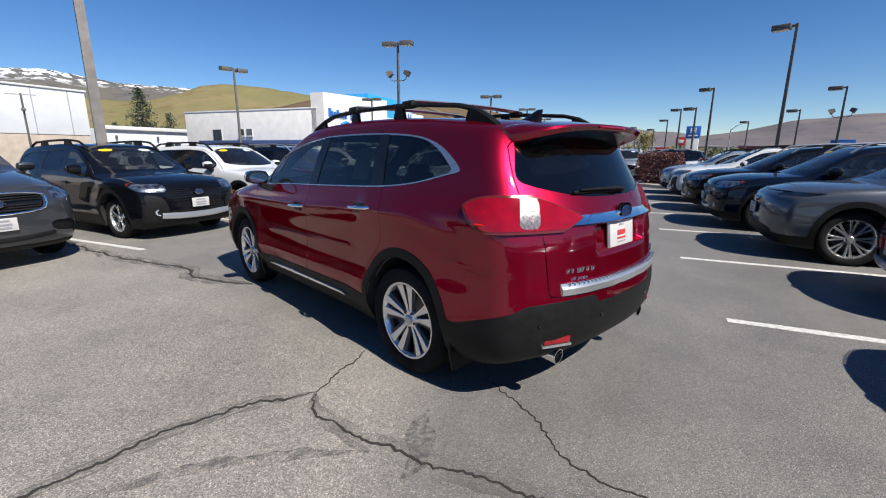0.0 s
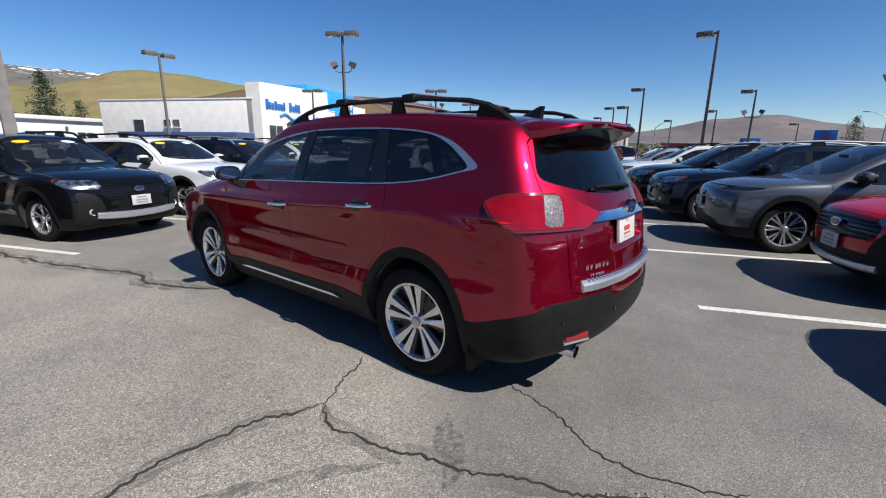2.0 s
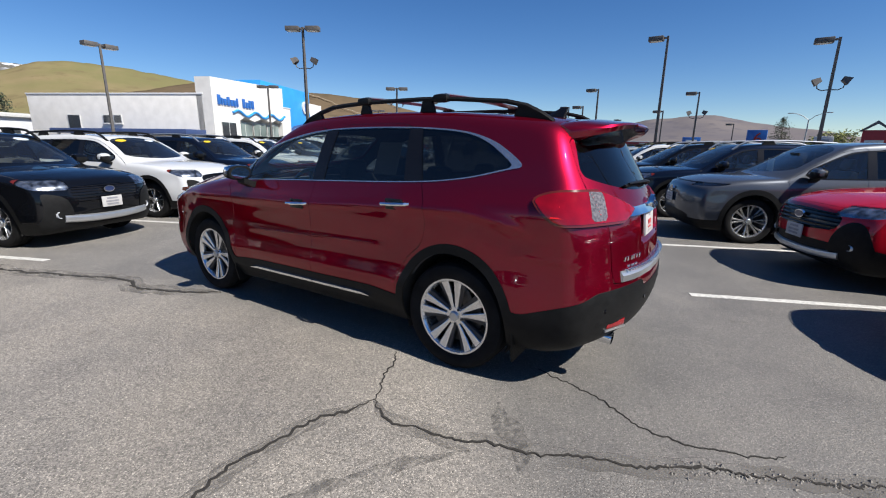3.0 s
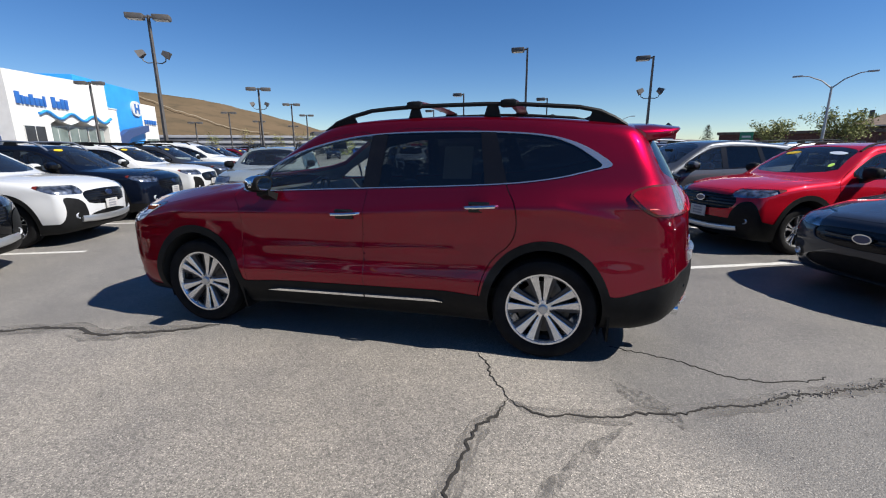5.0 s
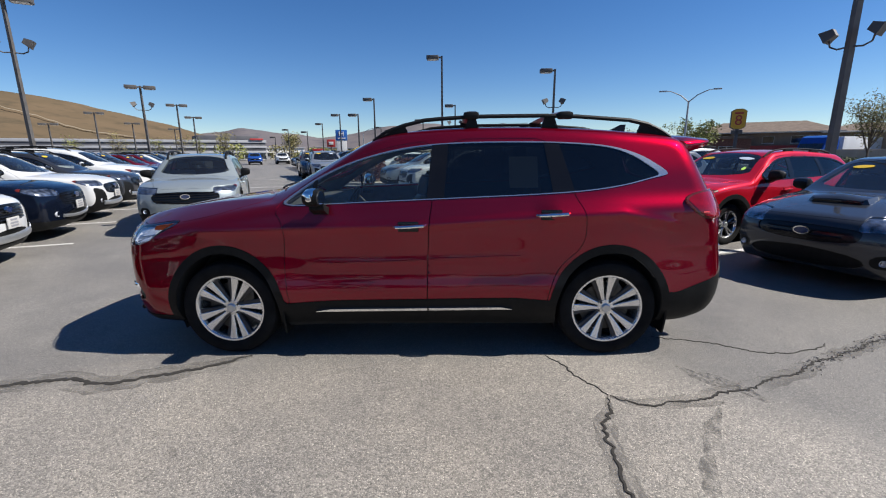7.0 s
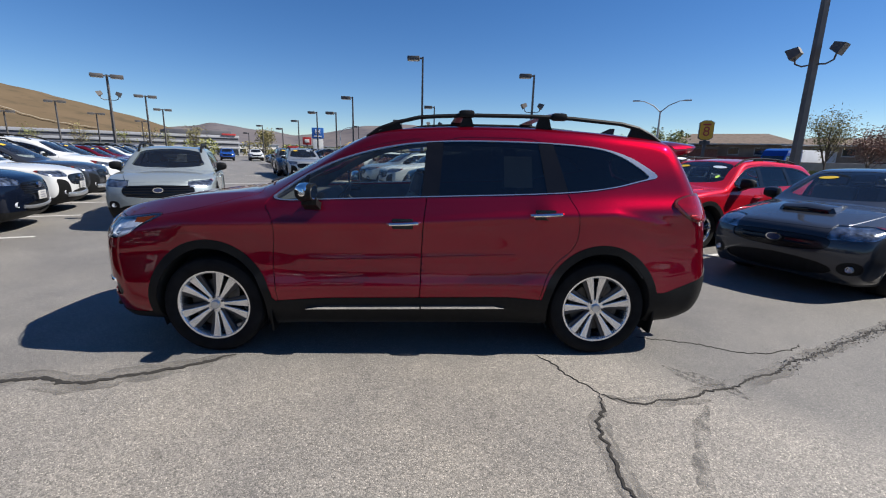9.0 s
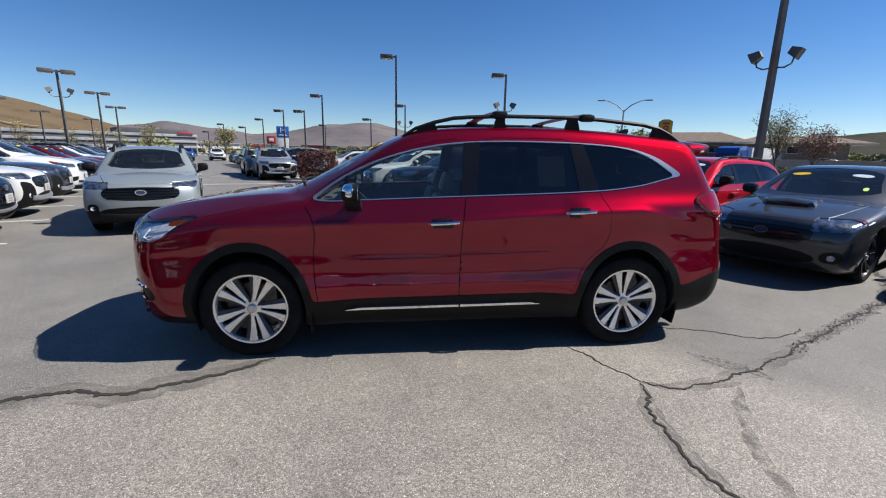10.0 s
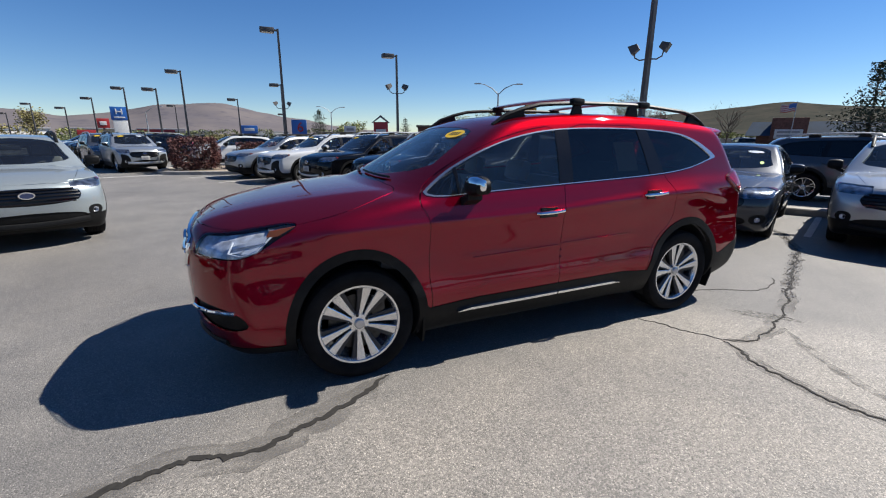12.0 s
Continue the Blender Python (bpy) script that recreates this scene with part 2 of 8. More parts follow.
class Body:
    """A car body as a field: a side view swept across, met by a side wall that leans and swells, with rounded plan corners."""
    def __init__(self, s):
        self.s = s
        prof = rounded(s["profile"], 2)
        self.gx, self.gz = np.arange(-3.2, 3.2, 0.01), np.arange(-0.1, 2.3, 0.01)
        gx, gz = np.meshgrid(self.gx, self.gz, indexing="ij")
        d = outline_distance(prof, gx, gz)
        for _ in range(3):
            d[1:-1] = 0.25 * d[:-2] + 0.5 * d[1:-1] + 0.25 * d[2:]
            d[:, 1:-1] = 0.25 * d[:, :-2] + 0.5 * d[:, 1:-1] + 0.25 * d[:, 2:]
        self.d = d
        self.wz, self.wx = Wander(s["wz"], 0.045), Wander(s["wx"], 0.12)

    def side(self, x, z):
        """The half width at a place of the side view."""
        s = self.s
        w = self.wz(z) + self.wx(x) * (1 - 0.4 * ease((z - 1.1) / 0.4))
        for xw in (s["xf"], s["xr"]):
            r = np.hypot(x - xw, (z - s["hub"]) * 0.92)
            w = w + s["flare"] * ease((0.74 - r) / 0.30) * ease((r - 0.18) / 0.2)
        for amp, width, knots in s.get("lines", ()):
            zl = np.interp(x, [k[0] for k in knots], [k[1] for k in knots])
            fade = ease((x - knots[0][0]) / 0.2) * ease((knots[-1][0] - x) / 0.2)
            w = w + amp * np.exp(-((z - zl) / width) ** 2) * fade
        return w

    def __call__(self, x, y, z):
        s = self.s
        a = np.sqrt(y * y + 1e-5)
        q = np.minimum(a / s["half"], 1.15)
        xs = x - s["bow_front"] * q ** s.get("pf", 2.5) * ease((0.3 - x) / 1.3) + s["bow_rear"] * q ** s.get("pr", 2.6) * ease((x - 0.6) / 1.2)
        front = ease((-1.0 - x) / 0.35) if "hood" in s else 0.0
        zs = z + s["crown"] * (a / s["half"]) ** 2 * (1 - 0.8 * front)
        if "hood" in s:                                  # the bonnet's two long creases, from the grille to the pillars
            steep, knots = s["hood"]
            w = a - np.interp(x, [k[0] for k in knots], [k[1] for k in knots])
            zs = zs + steep * 0.5 * (w + np.sqrt(w * w + 0.0002)) * front * ease((z - 0.85) / 0.12)
        u = np.clip((xs - self.gx[0]) / 0.01, 0, len(self.gx) - 1.01)
        v = np.clip((zs - self.gz[0]) / 0.01, 0, len(self.gz) - 1.01)
        i, j = u.astype(int), v.astype(int)
        fu, fv = u - i, v - j
        d = self.d
        d1 = (d[i, j] * (1 - fu) + d[i + 1, j] * fu) * (1 - fv) + (d[i, j + 1] * (1 - fu) + d[i + 1, j + 1] * fu) * fv
        d2 = (a - self.side(x, z)) * 0.93
        k = s.get("round", 0.09)
        h = np.maximum(k - np.abs(d1 - d2), 0) / k
        out = np.maximum(d1, d2) + h * h * k * 0.25
        if "dent" in s:                                  # the pocket for the plate
            x0, half, z0, z1, deep = s["dent"]
            out = out + deep * ease((x - x0) / 0.1) * ease((half - a) / 0.05) * ease((z - z0) / 0.035) * ease((z1 - z) / 0.025)
        return out

    def slope(self, p, e=0.012):
        x, y, z = p.T
        g = np.stack([self(x + e, y, z) - self(x - e, y, z), self(x, y + e, z) - self(x, y - e, z), self(x, y, z + e) - self(x, y, z - e)], 1) / (2 * e)
        return g

    def skin(self, h):
        """The surface as points, normals and triangles."""
        s = self.s
        x = np.arange(s["profile_min"] - 3 * h, s["profile_max"] + 3 * h, h)
        half = math.ceil((s["half"] + 0.12) / h) + 0.5
        y = np.arange(-half, half + 1) * h
        z = np.arange(0.02, s["top"] + 0.12, h)
        f = self(*np.meshgrid(x, y, z, indexing="ij"))
        neg = f < 0
        c = sum(neg[a:a + len(x) - 1, b:b + len(y) - 1, d:d + len(z) - 1].astype(int) for a in (0, 1) for b in (0, 1) for d in (0, 1))
        act = (c > 0) & (c < 8)
        index = np.full(act.shape, -1)
        ii = np.argwhere(act)
        index[act] = np.arange(len(ii))
        p = np.stack([x[ii[:, 0]] + h / 2, y[ii[:, 1]] + h / 2, z[ii[:, 2]] + h / 2], 1)
        for _ in range(4):
            g = self.slope(p)
            step = self(*p.T) / np.maximum((g * g).sum(1), 0.1)
            p = p - np.clip(step, -h, h)[:, None] * g
        tris = []
        for ax in range(3):
            b, d = [(1, 2), (2, 0), (0, 1)][ax]
            lo = [slice(None)] * 3
            hi = [slice(None)] * 3
            lo[ax], hi[ax] = slice(0, -1), slice(1, None)
            cross = np.argwhere(neg[tuple(lo)] != neg[tuple(hi)])
            cross = cross[(cross[:, b] > 0) & (cross[:, d] > 0) & (cross[:, b] < f.shape[b] - 1) & (cross[:, d] < f.shape[d] - 1)]
            q = []
            for db, dd in ((1, 1), (0, 1), (0, 0), (1, 0)):
                cc = cross.copy()
                cc[:, b] -= db
                cc[:, d] -= dd
                q.append(index[tuple(cc.T)])
            q = np.stack(q, 1)
            flip = ~neg[tuple(cross.T)]
            q[flip] = q[flip][:, ::-1]
            tris += [q[:, [0, 1, 2]], q[:, [0, 2, 3]]]
        t = np.concatenate(tris)
        n = self.slope(p)
        n /= np.linalg.norm(n, axis=1)[:, None]
        return p, n, t

    def meet(self, start, way, reach=3.0):
        """Where a ray from outside first meets the body."""
        o, w = np.array(start, float), np.array(way, float)
        w /= np.linalg.norm(w)
        ts = np.arange(0, reach, 0.005)
        pts = o + ts[:, None] * w
        f = self(*pts.T)
        k = np.argmax(f < 0)
        return pts[k]


def cut(soup, phi):
    """Splits triangles along phi = 0: what lies below it, and what lies above."""
    v, n, t = soup
    neg = phi < 0
    c = neg[t].sum(1)
    inner, outer = [t[c == 3]], [t[c == 0]]
    extra_v, extra_n, made = [], [], {}

    def mid(a, b):
        key = (a, b) if a < b else (b, a)
        if key not in made:
            a, b = key
            u = phi[a] / (phi[a] - phi[b])
            made[key] = len(v) + len(extra_v)
            extra_v.append(v[a] + (v[b] - v[a]) * u)
            m = n[a] + (n[b] - n[a]) * u
            extra_n.append(m / max(np.linalg.norm(m), 1e-6))
        return made[key]

    small_in, small_out = [], []
    for tri in t[(c > 0) & (c < 3)]:
        k = 1 if neg[tri].sum() == 1 else 0
        i = [j for j in range(3) if neg[tri[j]] == bool(k)][0]
        a, b, d = tri[i], tri[(i + 1) % 3], tri[(i + 2) % 3]
        ab, ad = mid(a, b), mid(a, d)
        one, two = (small_in, small_out) if k else (small_out, small_in)
        one.append((a, ab, ad))
        two += [(ab, b, d), (ab, d, ad)]
    if extra_v:
        v, n = np.concatenate([v, extra_v]), np.concatenate([n, extra_n])
    def pack(base, small):
        return np.concatenate([base[0], np.array(small, int).reshape(-1, 3)])
    return (v, n, pack(inner, small_in)), (v, n, pack(outer, small_out))


def panel(name, soup, mat, parent, label="", lift=0.0, rim=0.012, flip=False):
    """A piece of the skin as a part, with a rim turned inwards along its edges."""
    v, n, t = soup
    if len(t) == 0:
        return None
    used, back = np.unique(t, return_inverse=True)
    t = back.reshape(-1, 3)
    n = n[used]
    v = v[used] + n * lift
    if flip:
        t, n = t[:, ::-1], -n
    if rim:
        e = np.concatenate([t[:, [0, 1]], t[:, [1, 2]], t[:, [2, 0]]])
        key = np.sort(e, 1)
        _, first, count = np.unique(key, axis=0, return_index=True, return_counts=True)
        edge = e[first[count == 1]]
        ids = np.unique(edge)
        where = {a: len(v) + k for k, a in enumerate(ids)}
        v = np.concatenate([v, v[ids] - n[ids] * rim])
        n = np.concatenate([n, n[ids]])
        faces = t.tolist() + [[b, a, where[a], where[b]] for a, b in edge.tolist()]
    else:
        faces = t.tolist()
    return link_mesh(name, v, faces, mat, parent, label, True, n)

# ---- cars: every car stands with its nose towards -x, its middle at x = 0 ----
def two_sides(soup):
    v, n, t = soup
    left = v[t][:, :, 1].mean(1) < 0
    return (v, n, t[left]), (v, n, t[~left])


def with_gap(rest, phi, gap):
    """Cuts a panel out of the rest and leaves an open joint round it."""
    inner, out = cut(rest, phi + gap)
    phi2 = np.concatenate([phi, np.zeros(len(out[0]) - len(phi))])
    phi2[len(phi):] = -gap
    _, out = cut(out, phi2 - gap)
    return inner, out


def spoke_set(bm, n, r0, r1, w0, w1, y0, y1, thick, twin=0.0):
    """Spokes from the hub to the rim, in pairs if twin is set."""
    for k in range(n):
        base = 2 * math.pi * k / n + math.pi / 2
        for side in ((-1, 1) if twin else (0,)):
            a0, a1 = base + side * twin * 0.62, base + side * twin
            rings = []
            for f in (0, 0.35, 0.7, 1.0):
                r, a, w, y = r0 + (r1 - r0) * f, a0 + (a1 - a0) * f, w0 + (w1 - w0) * f, y0 + (y1 - y0) * f ** 1.6
                c, s = math.cos(a), math.sin(a)
                ring = []
                for dw, dy in ((-0.5, 0.004), (-0.36, 0), (0.36, 0), (0.5, 0.004), (0.42, thick), (-0.42, thick)):
                    ring.append((r * c - dw * w * s, y + dy, r * s + dw * w * c))
                rings.append(ring)
            add_loft(bm, rings)


def fan_spokes(bright, grey, rim):
    """Five pairs of machined arms that fan out from the hub, each arm with a grey painted flank."""
    def arm(bm, base, side, inner, outer, y0, y1, deep):
        rings = []
        for f in (0.0, 0.25, 0.55, 0.8, 1.0):
            r, y = 0.050 + (rim - 0.014 - 0.050) * f, y0 + (y1 - y0) * f ** 1.5
            ring = []
            for off, dy in ((inner, 0.003), (inner + 0.004, 0.0), (outer - 0.004, 0.0), (outer, 0.003), (outer, deep), (inner, deep)):
                o = off(f) if callable(off) else off
                ring.append((o, dy + y, r))
            rings.append(ring)
        c, s = math.cos(base), math.sin(base)
        add_loft(bm, [[(math.sqrt(max(r * r - o * o, 1e-6)) * c - side * o * s, y, math.sqrt(max(r * r - o * o, 1e-6)) * s + side * o * c) for o, y, r in ring] for ring in rings])
    class Edge:
        def __init__(self, a, b, add=0.0):
            self.a, self.b, self.plus = a, b, add
        def __add__(self, d):
            return Edge(self.a, self.b, self.plus + d)
        def __sub__(self, d):
            return Edge(self.a, self.b, self.plus - d)
        def __call__(self, f):
            return self.a + (self.b - self.a) * f ** 1.15 + self.plus
    for k in range(5):
        base = 2 * math.pi * k / 5 + math.pi / 2
        for side in (-1, 1):
            arm(bright, base, side, Edge(0.004, 0.020), Edge(0.024, 0.078), 0.036, 0.010, 0.030)
            arm(grey, base, side, Edge(0.023, 0.076), Edge(0.036, 0.108), 0.046, 0.022, 0.028)


def make_wheel(parent, at, R, rim, side, style, parts=None, n_tread=0, turn=0.0):
    """A wheel whose outer face looks along side * -y. Returns it with its tyre, rim and spokes."""
    x, y, z = at
    m = Matrix.Translation((x, y, z)) @ Matrix.Diagonal((1, 1 if side < 0 else -1, 1, 1))
    if parts:
        made = []
        for src in parts:
            o = src.copy()
            scene.collection.objects.link(o)
            made.append(o)
        made[0].parent = parent
        for o in made[1:]:
            o.parent = made[0]
        made[0].matrix_basis = (m if side < 0 else Matrix.Translation((x, y, z)) @ Matrix.Rotation(math.pi, 4, "Z")) @ Matrix.Rotation(radians(turn), 4, "Y")
        return made
    W = 0.115
    bm = bmesh.new()
    add_lathe(bm, [(0.03, 0.075), (rim * 0.72, 0.075), (rim * 0.72, 0.098), (0.03, 0.098)], 40)
    add_box(bm, (rim * 0.52, 0.08, rim * 0.30), (0.10, 0.07, 0.15), 0.02, Matrix.Rotation(-0.5, 4, "Y"))
    wheel = part("wheel", bm, DISC, parent)
    bm = bmesh.new()
    add_lathe(bm, [(rim - 0.006, 0.012), (rim + 0.012, -0.004), (R * 0.88, -0.012), (R * 0.955, 0.0), (R * 0.99, 0.024), (R, 0.045), (R, 0.070), (R - 0.008, 0.072), (R - 0.008, 0.080), (R, 0.082), (R, 0.112), (R - 0.008, 0.114), (R - 0.008, 0.122), (R, 0.124), (R, 0.154), (R - 0.008, 0.156), (R - 0.008, 0.164), (R, 0.166), (R, 0.19), (R * 0.985, 0.215), (R * 0.93, 0.23), (rim, 0.225)], 56)
    tyre = part("tyre", bm, RUBBER, wheel)
    bm = bmesh.new()
    add_lathe(bm, [(rim - 0.026, 0.20), (rim - 0.026, 0.05), (rim - 0.022, 0.022), (rim - 0.010, 0.006), (rim + 0.004, 0.004), (rim + 0.006, 0.014)], 56)
    rimo = part("rim", bm, ALLOY if style[4] != "dark" else ALLOY_DARK, wheel)
    n, twin, w0, w1, tone = style
    bm = bmesh.new()
    grey = bmesh.new()
    if tone == "fan":
        fan_spokes(bm, grey, rim)
    else:
        spoke_set(bm, n, 0.045, rim - 0.014, w0, w1, 0.040, 0.010, 0.035, twin)
    spokes = part("spokes", bm, ALLOY if tone != "dark" else ALLOY_DARK, wheel, angle=25)
    out = [wheel, tyre, rimo, spokes]
    if tone == "fan":
        out.append(part("spoke_flank", grey, ALLOY_GREY, wheel, angle=25))
    if tone == "two_tone":
        bm = bmesh.new()                                 # dark flanks behind each pair of arms
        spoke_set(bm, n, 0.05, rim - 0.018, w0 * 1.5, w1 * 1.45, 0.050, 0.024, 0.03, twin * 1.20)
        out.append(part("spoke_flank", bm, ALLOY_GREY, wheel, angle=25))
    bm = bmesh.new()
    add_lathe(bm, [(0.030, 0.030), (0.062, 0.034), (0.070, 0.045), (0.072, 0.08)], 24)
    out.append(part("hub", bm, ALLOY if tone != "dark" else ALLOY_DARK, wheel))
    bm = bmesh.new()
    add_lathe(bm, [(0.0005, 0.014), (0.026, 0.014), (0.034, 0.020), (0.036, 0.05)], 24)
    out.append(part("centre_cap", bm, SATIN, wheel))
    for k in range(5 if n_tread else 0):
        a = 2 * math.pi * (k + 0.5) / 5 + math.pi / 2
        out.append(part("wheel_nut", box((0.057 * math.cos(a), 0.040, 0.057 * math.sin(a)), (0.017, 0.03, 0.017), 0.004), ALLOY_DARK, wheel))
    wheel.matrix_basis = (m if side < 0 else Matrix.Translation((x, y, z)) @ Matrix.Rotation(math.pi, 4, "Z")) @ Matrix.Rotation(radians(turn), 4, "Y")
    return out


def strip_on(body, pts, way, radius, n=6, lift=0.0, squash=1.0):
    """A tube laid along the skin, met from outside along a way."""
    w = np.array(way, float)
    out = []
    for p in pts:
        h = body.meet(np.array(p, float) - w * 1.2, w, 2.4)
        out.append(tuple(h - w * lift))
    return tube(out, radius, n, squash)


def seat(parent, x, y, w, mat, z=0.55, back=0.62):
    bm = bmesh.new()
    add_box(bm, (x, y, z), (0.50, w, 0.16), 0.05)
    part("seat", bm, mat, parent)
    bm = bmesh.new()
    tilt = Matrix.Translation((x + 0.24, y, z + 0.02)) @ Matrix.Rotation(0.28, 4, "Y")
    add_box(bm, (0, 0, back / 2), (0.13, w, back), 0.05, tilt)
    part("backrest", bm, mat, parent)
    for yy in ((y,) if w < 0.7 else (y - 0.38, y + 0.38)):
        bm = bmesh.new()
        add_box(bm, (0, yy - y, back + 0.11), (0.10, 0.26, 0.17), 0.045, tilt)
        part("headrest", bm, mat, parent)


def build_car(s, name, label, category, col, group=""):
    """A whole car from its figures. Returns its Empty."""
    car = thing(name, label, category, group)
    body = Body(s)
    rest = body.skin(s["h"])
    xf, xr, hub, R = s["xf"], s["xr"], s["hub"], s["R"]
    g = s["gap"]

    def co():
        v = rest[0]
        return v[:, 0], v[:, 1], np.abs(v[:, 1]), v[:, 2]

    # wheel openings and underside
    for xw in (xf, xr):
        x, y, a, z = co()
        phi = np.maximum(np.hypot(x - xw, (z - hub) / s["tall"]) - s["open"], s["half"] - 0.38 - a)
        _, rest = cut(rest, phi)
    x, y, a, z = co()
    under, rest = cut(rest, z - (s["floor"] + 0.03))
    panel("underbody", under, WELL, car, rim=0)
    # side windows
    x, y, a, z = co()
    dlo = rounded(s["dlo"], 2)
    side_phi = lambda poly, lo=0.45: np.maximum(outline_distance(poly, co()[0], co()[3]), lo - co()[2])
    band, rest = cut(rest, side_phi(dlo))
    v = band[0]
    ring_phi = np.maximum(outline_distance(rounded(s["dlo_inner"], 2), v[:, 0], v[:, 2]), 0.45 - np.abs(v[:, 1]))
    inner, ring = cut(band, ring_phi)
    for sd in two_sides(ring):
        panel("window_trim", sd, TRIM if s["chrome"] else GLOSS_BLACK, car, lift=0.004, rim=0.012)
    for quad in s["pillars"]:
        v = inner[0]
        pil, inner = cut(inner, np.maximum(outline_distance(quad, v[:, 0], v[:, 2]), 0.45 - np.abs(v[:, 1])))
        for sd in two_sides(pil):
            panel("pillar_cover", sd, GLOSS_BLACK, car, lift=0.001)
    splits = s["window_splits"]
    lows = [-9] + splits
    for k, lo in enumerate(lows):
        hi = (splits + [9])[k]
        v, n, t = inner
        cx = v[t][:, :, 0].mean(1)
        sel = (v, n, t[(cx > lo) & (cx <= hi)])
        for sd in two_sides(sel):
            panel("front_door_window" if k == 0 else "rear_door_window" if k == 1 else "quarter_window", sd, GLASS_SIDE if k == 0 else GLASS_DARK, car, lift=-0.004, rim=0)
    # windscreen and rear window
    x, y, a, z = co()
    ws, rest = cut(rest, np.maximum(outline_distance(rounded(s["windscreen"], 2), a, z), x - s["ws_back"]))
    panel("windscreen", ws, GLASS_CLEAR, car, lift=-0.004, rim=0)
    x, y, a, z = co()
    rg, rest = cut(rest, np.maximum(outline_distance(rounded(s["rear_glass"], 2), a, z), s["rg_front"] - x))
    panel("rear_window", rg, GLASS_DARK, car, lift=-0.004, rim=0)
    # cabin lining
    x, y, a, z = co()
    lin, _ = cut(rest, np.maximum(0.62 - z, s["cowl"][0] + 0.1 - x))
    panel("cabin_lining", lin, LINING, car, lift=-0.045, rim=0, flip=True)
    # lamps
    for key, nm in (("headlamp", "headlamp"), ("taillamp", "tail_lamp")):
        x, y, a, z = co()
        lamp, rest = with_gap(rest, np.maximum(outline_distance(rounded(s[key], 2), x, z), s[key + "_in"] + s.get(key + "_taper", 0) * np.abs(z - s.get(key + "_mid", 0)) - a), 0.002)
        for sd in two_sides(lamp):
            if key == "headlamp":
                mark = None
                if "marker_x" in s:
                    mark, sd = cut(sd, s["marker_x"] - sd[0][:, 0])
                lens = panel("headlamp", sd, LENS_CLEAR, car, rim=0)
                if mark:
                    panel("side_marker", mark, MARKER, lens, rim=0)
                if "lamp_split" in s:                     # a bright bowl in front, a dark tip behind
                    (xa, za), (xb, zb) = s["lamp_split"]
                    bowl, sd = cut(sd, sd[0][:, 0] - (xa + (xb - xa) * (sd[0][:, 2] - za) / (zb - za)))
                    panel("reflector", bowl, REFLECTOR, lens, lift=-0.030, rim=0.0)
                panel("bezel" if "lamp_split" in s else "reflector", sd, s.get("lamp_mat", LAMP_DARK), lens, lift=-0.014, rim=0.02 if "lamp_split" in s else 0.0)
            else:
                v = sd[0]
                if "tail_clear" in s:
                    clear, sd = cut(sd, np.maximum(outline_distance(s["tail_clear"], np.abs(v[:, 1]), v[:, 2]), s["tail_clear_x"] - v[:, 0]))
                if "lamp_rim" in s:
                    lens_phi = np.maximum(outline_distance(rounded(s[key], 2), sd[0][:, 0], sd[0][:, 2]), s[key + "_in"] + s.get(key + "_taper", 0) * np.abs(sd[0][:, 2] - s.get(key + "_mid", 0)) - np.abs(sd[0][:, 1]))
                    sd, edge = cut(sd, lens_phi + s["lamp_rim"])
                    panel("lamp_rim", edge, MARKER, car, lift=s.get("lamp_proud", 0.006) - 0.003, rim=0.03)
                lamp_ob = panel("tail_lamp", sd, TAIL_RED, car, lift=s.get("lamp_proud", 0.006), rim=0.03)
                if "tail_clear" in s:
                    panel("reversing_lamp", clear, TAIL_CLEAR, lamp_ob, lift=s.get("lamp_proud", 0.006) + 0.001, rim=0.03)
    # grille
    for key, nm, mat, dip in s["front_holes"]:
        x, y, a, z = co()
        gr, rest = cut(rest, np.maximum(outline_distance(rounded(key, 2), a, z), x - s["front_limit"]))
        for piece in (two_sides(gr) if min(q[0] for q in key) > 0.1 else (gr,)):
            panel(nm, piece, mat, car, lift=-dip, rim=0)
    # dark cladding
    x, y, a, z = co()
    zc = np.interp(x, [k[0] for k in s["sill"]], [k[1] for k in s["sill"]])
    if "sill_mid" in s:
        zc = np.where((a < s["sill_mid"][0]) & (x > 2.0), s["sill_mid"][1], zc)
    phi = (z - zc)
    if s["arch"]:
        for xw in (xf, xr):
            phi = np.minimum(phi, np.maximum(np.hypot(x - xw, (z - hub) / s["tall"]) - s["open"] - s["arch"], s["half"] - 0.3 - a))
    clad, rest = cut(rest, phi)
    panel("lower_cladding", clad, PLASTIC if s["arch"] else col, car, lift=0.006 if s["arch"] else 0)
    # doors, bonnet, tailgate
    for poly, nm in s["doors"]:
        door, rest = with_gap(rest, side_phi(rounded(poly, 2)), g)
        for sd in two_sides(door):
            panel(nm, sd, col, car)
    x, y, a, z = co()
    bon, rest = with_gap(rest, np.maximum(outline_distance(rounded(s["bonnet"], 2), x, a), s["bonnet_low"] - z), g)
    panel("bonnet", bon, col, car)
    x, y, a, z = co()
    tg, rest = with_gap(rest, np.maximum(outline_distance(rounded(s["tailgate"], 2), a, z), s["rg_front"] - x), g)
    panel("tailgate", tg, col, car)
    panel("body_shell", rest, col, car)
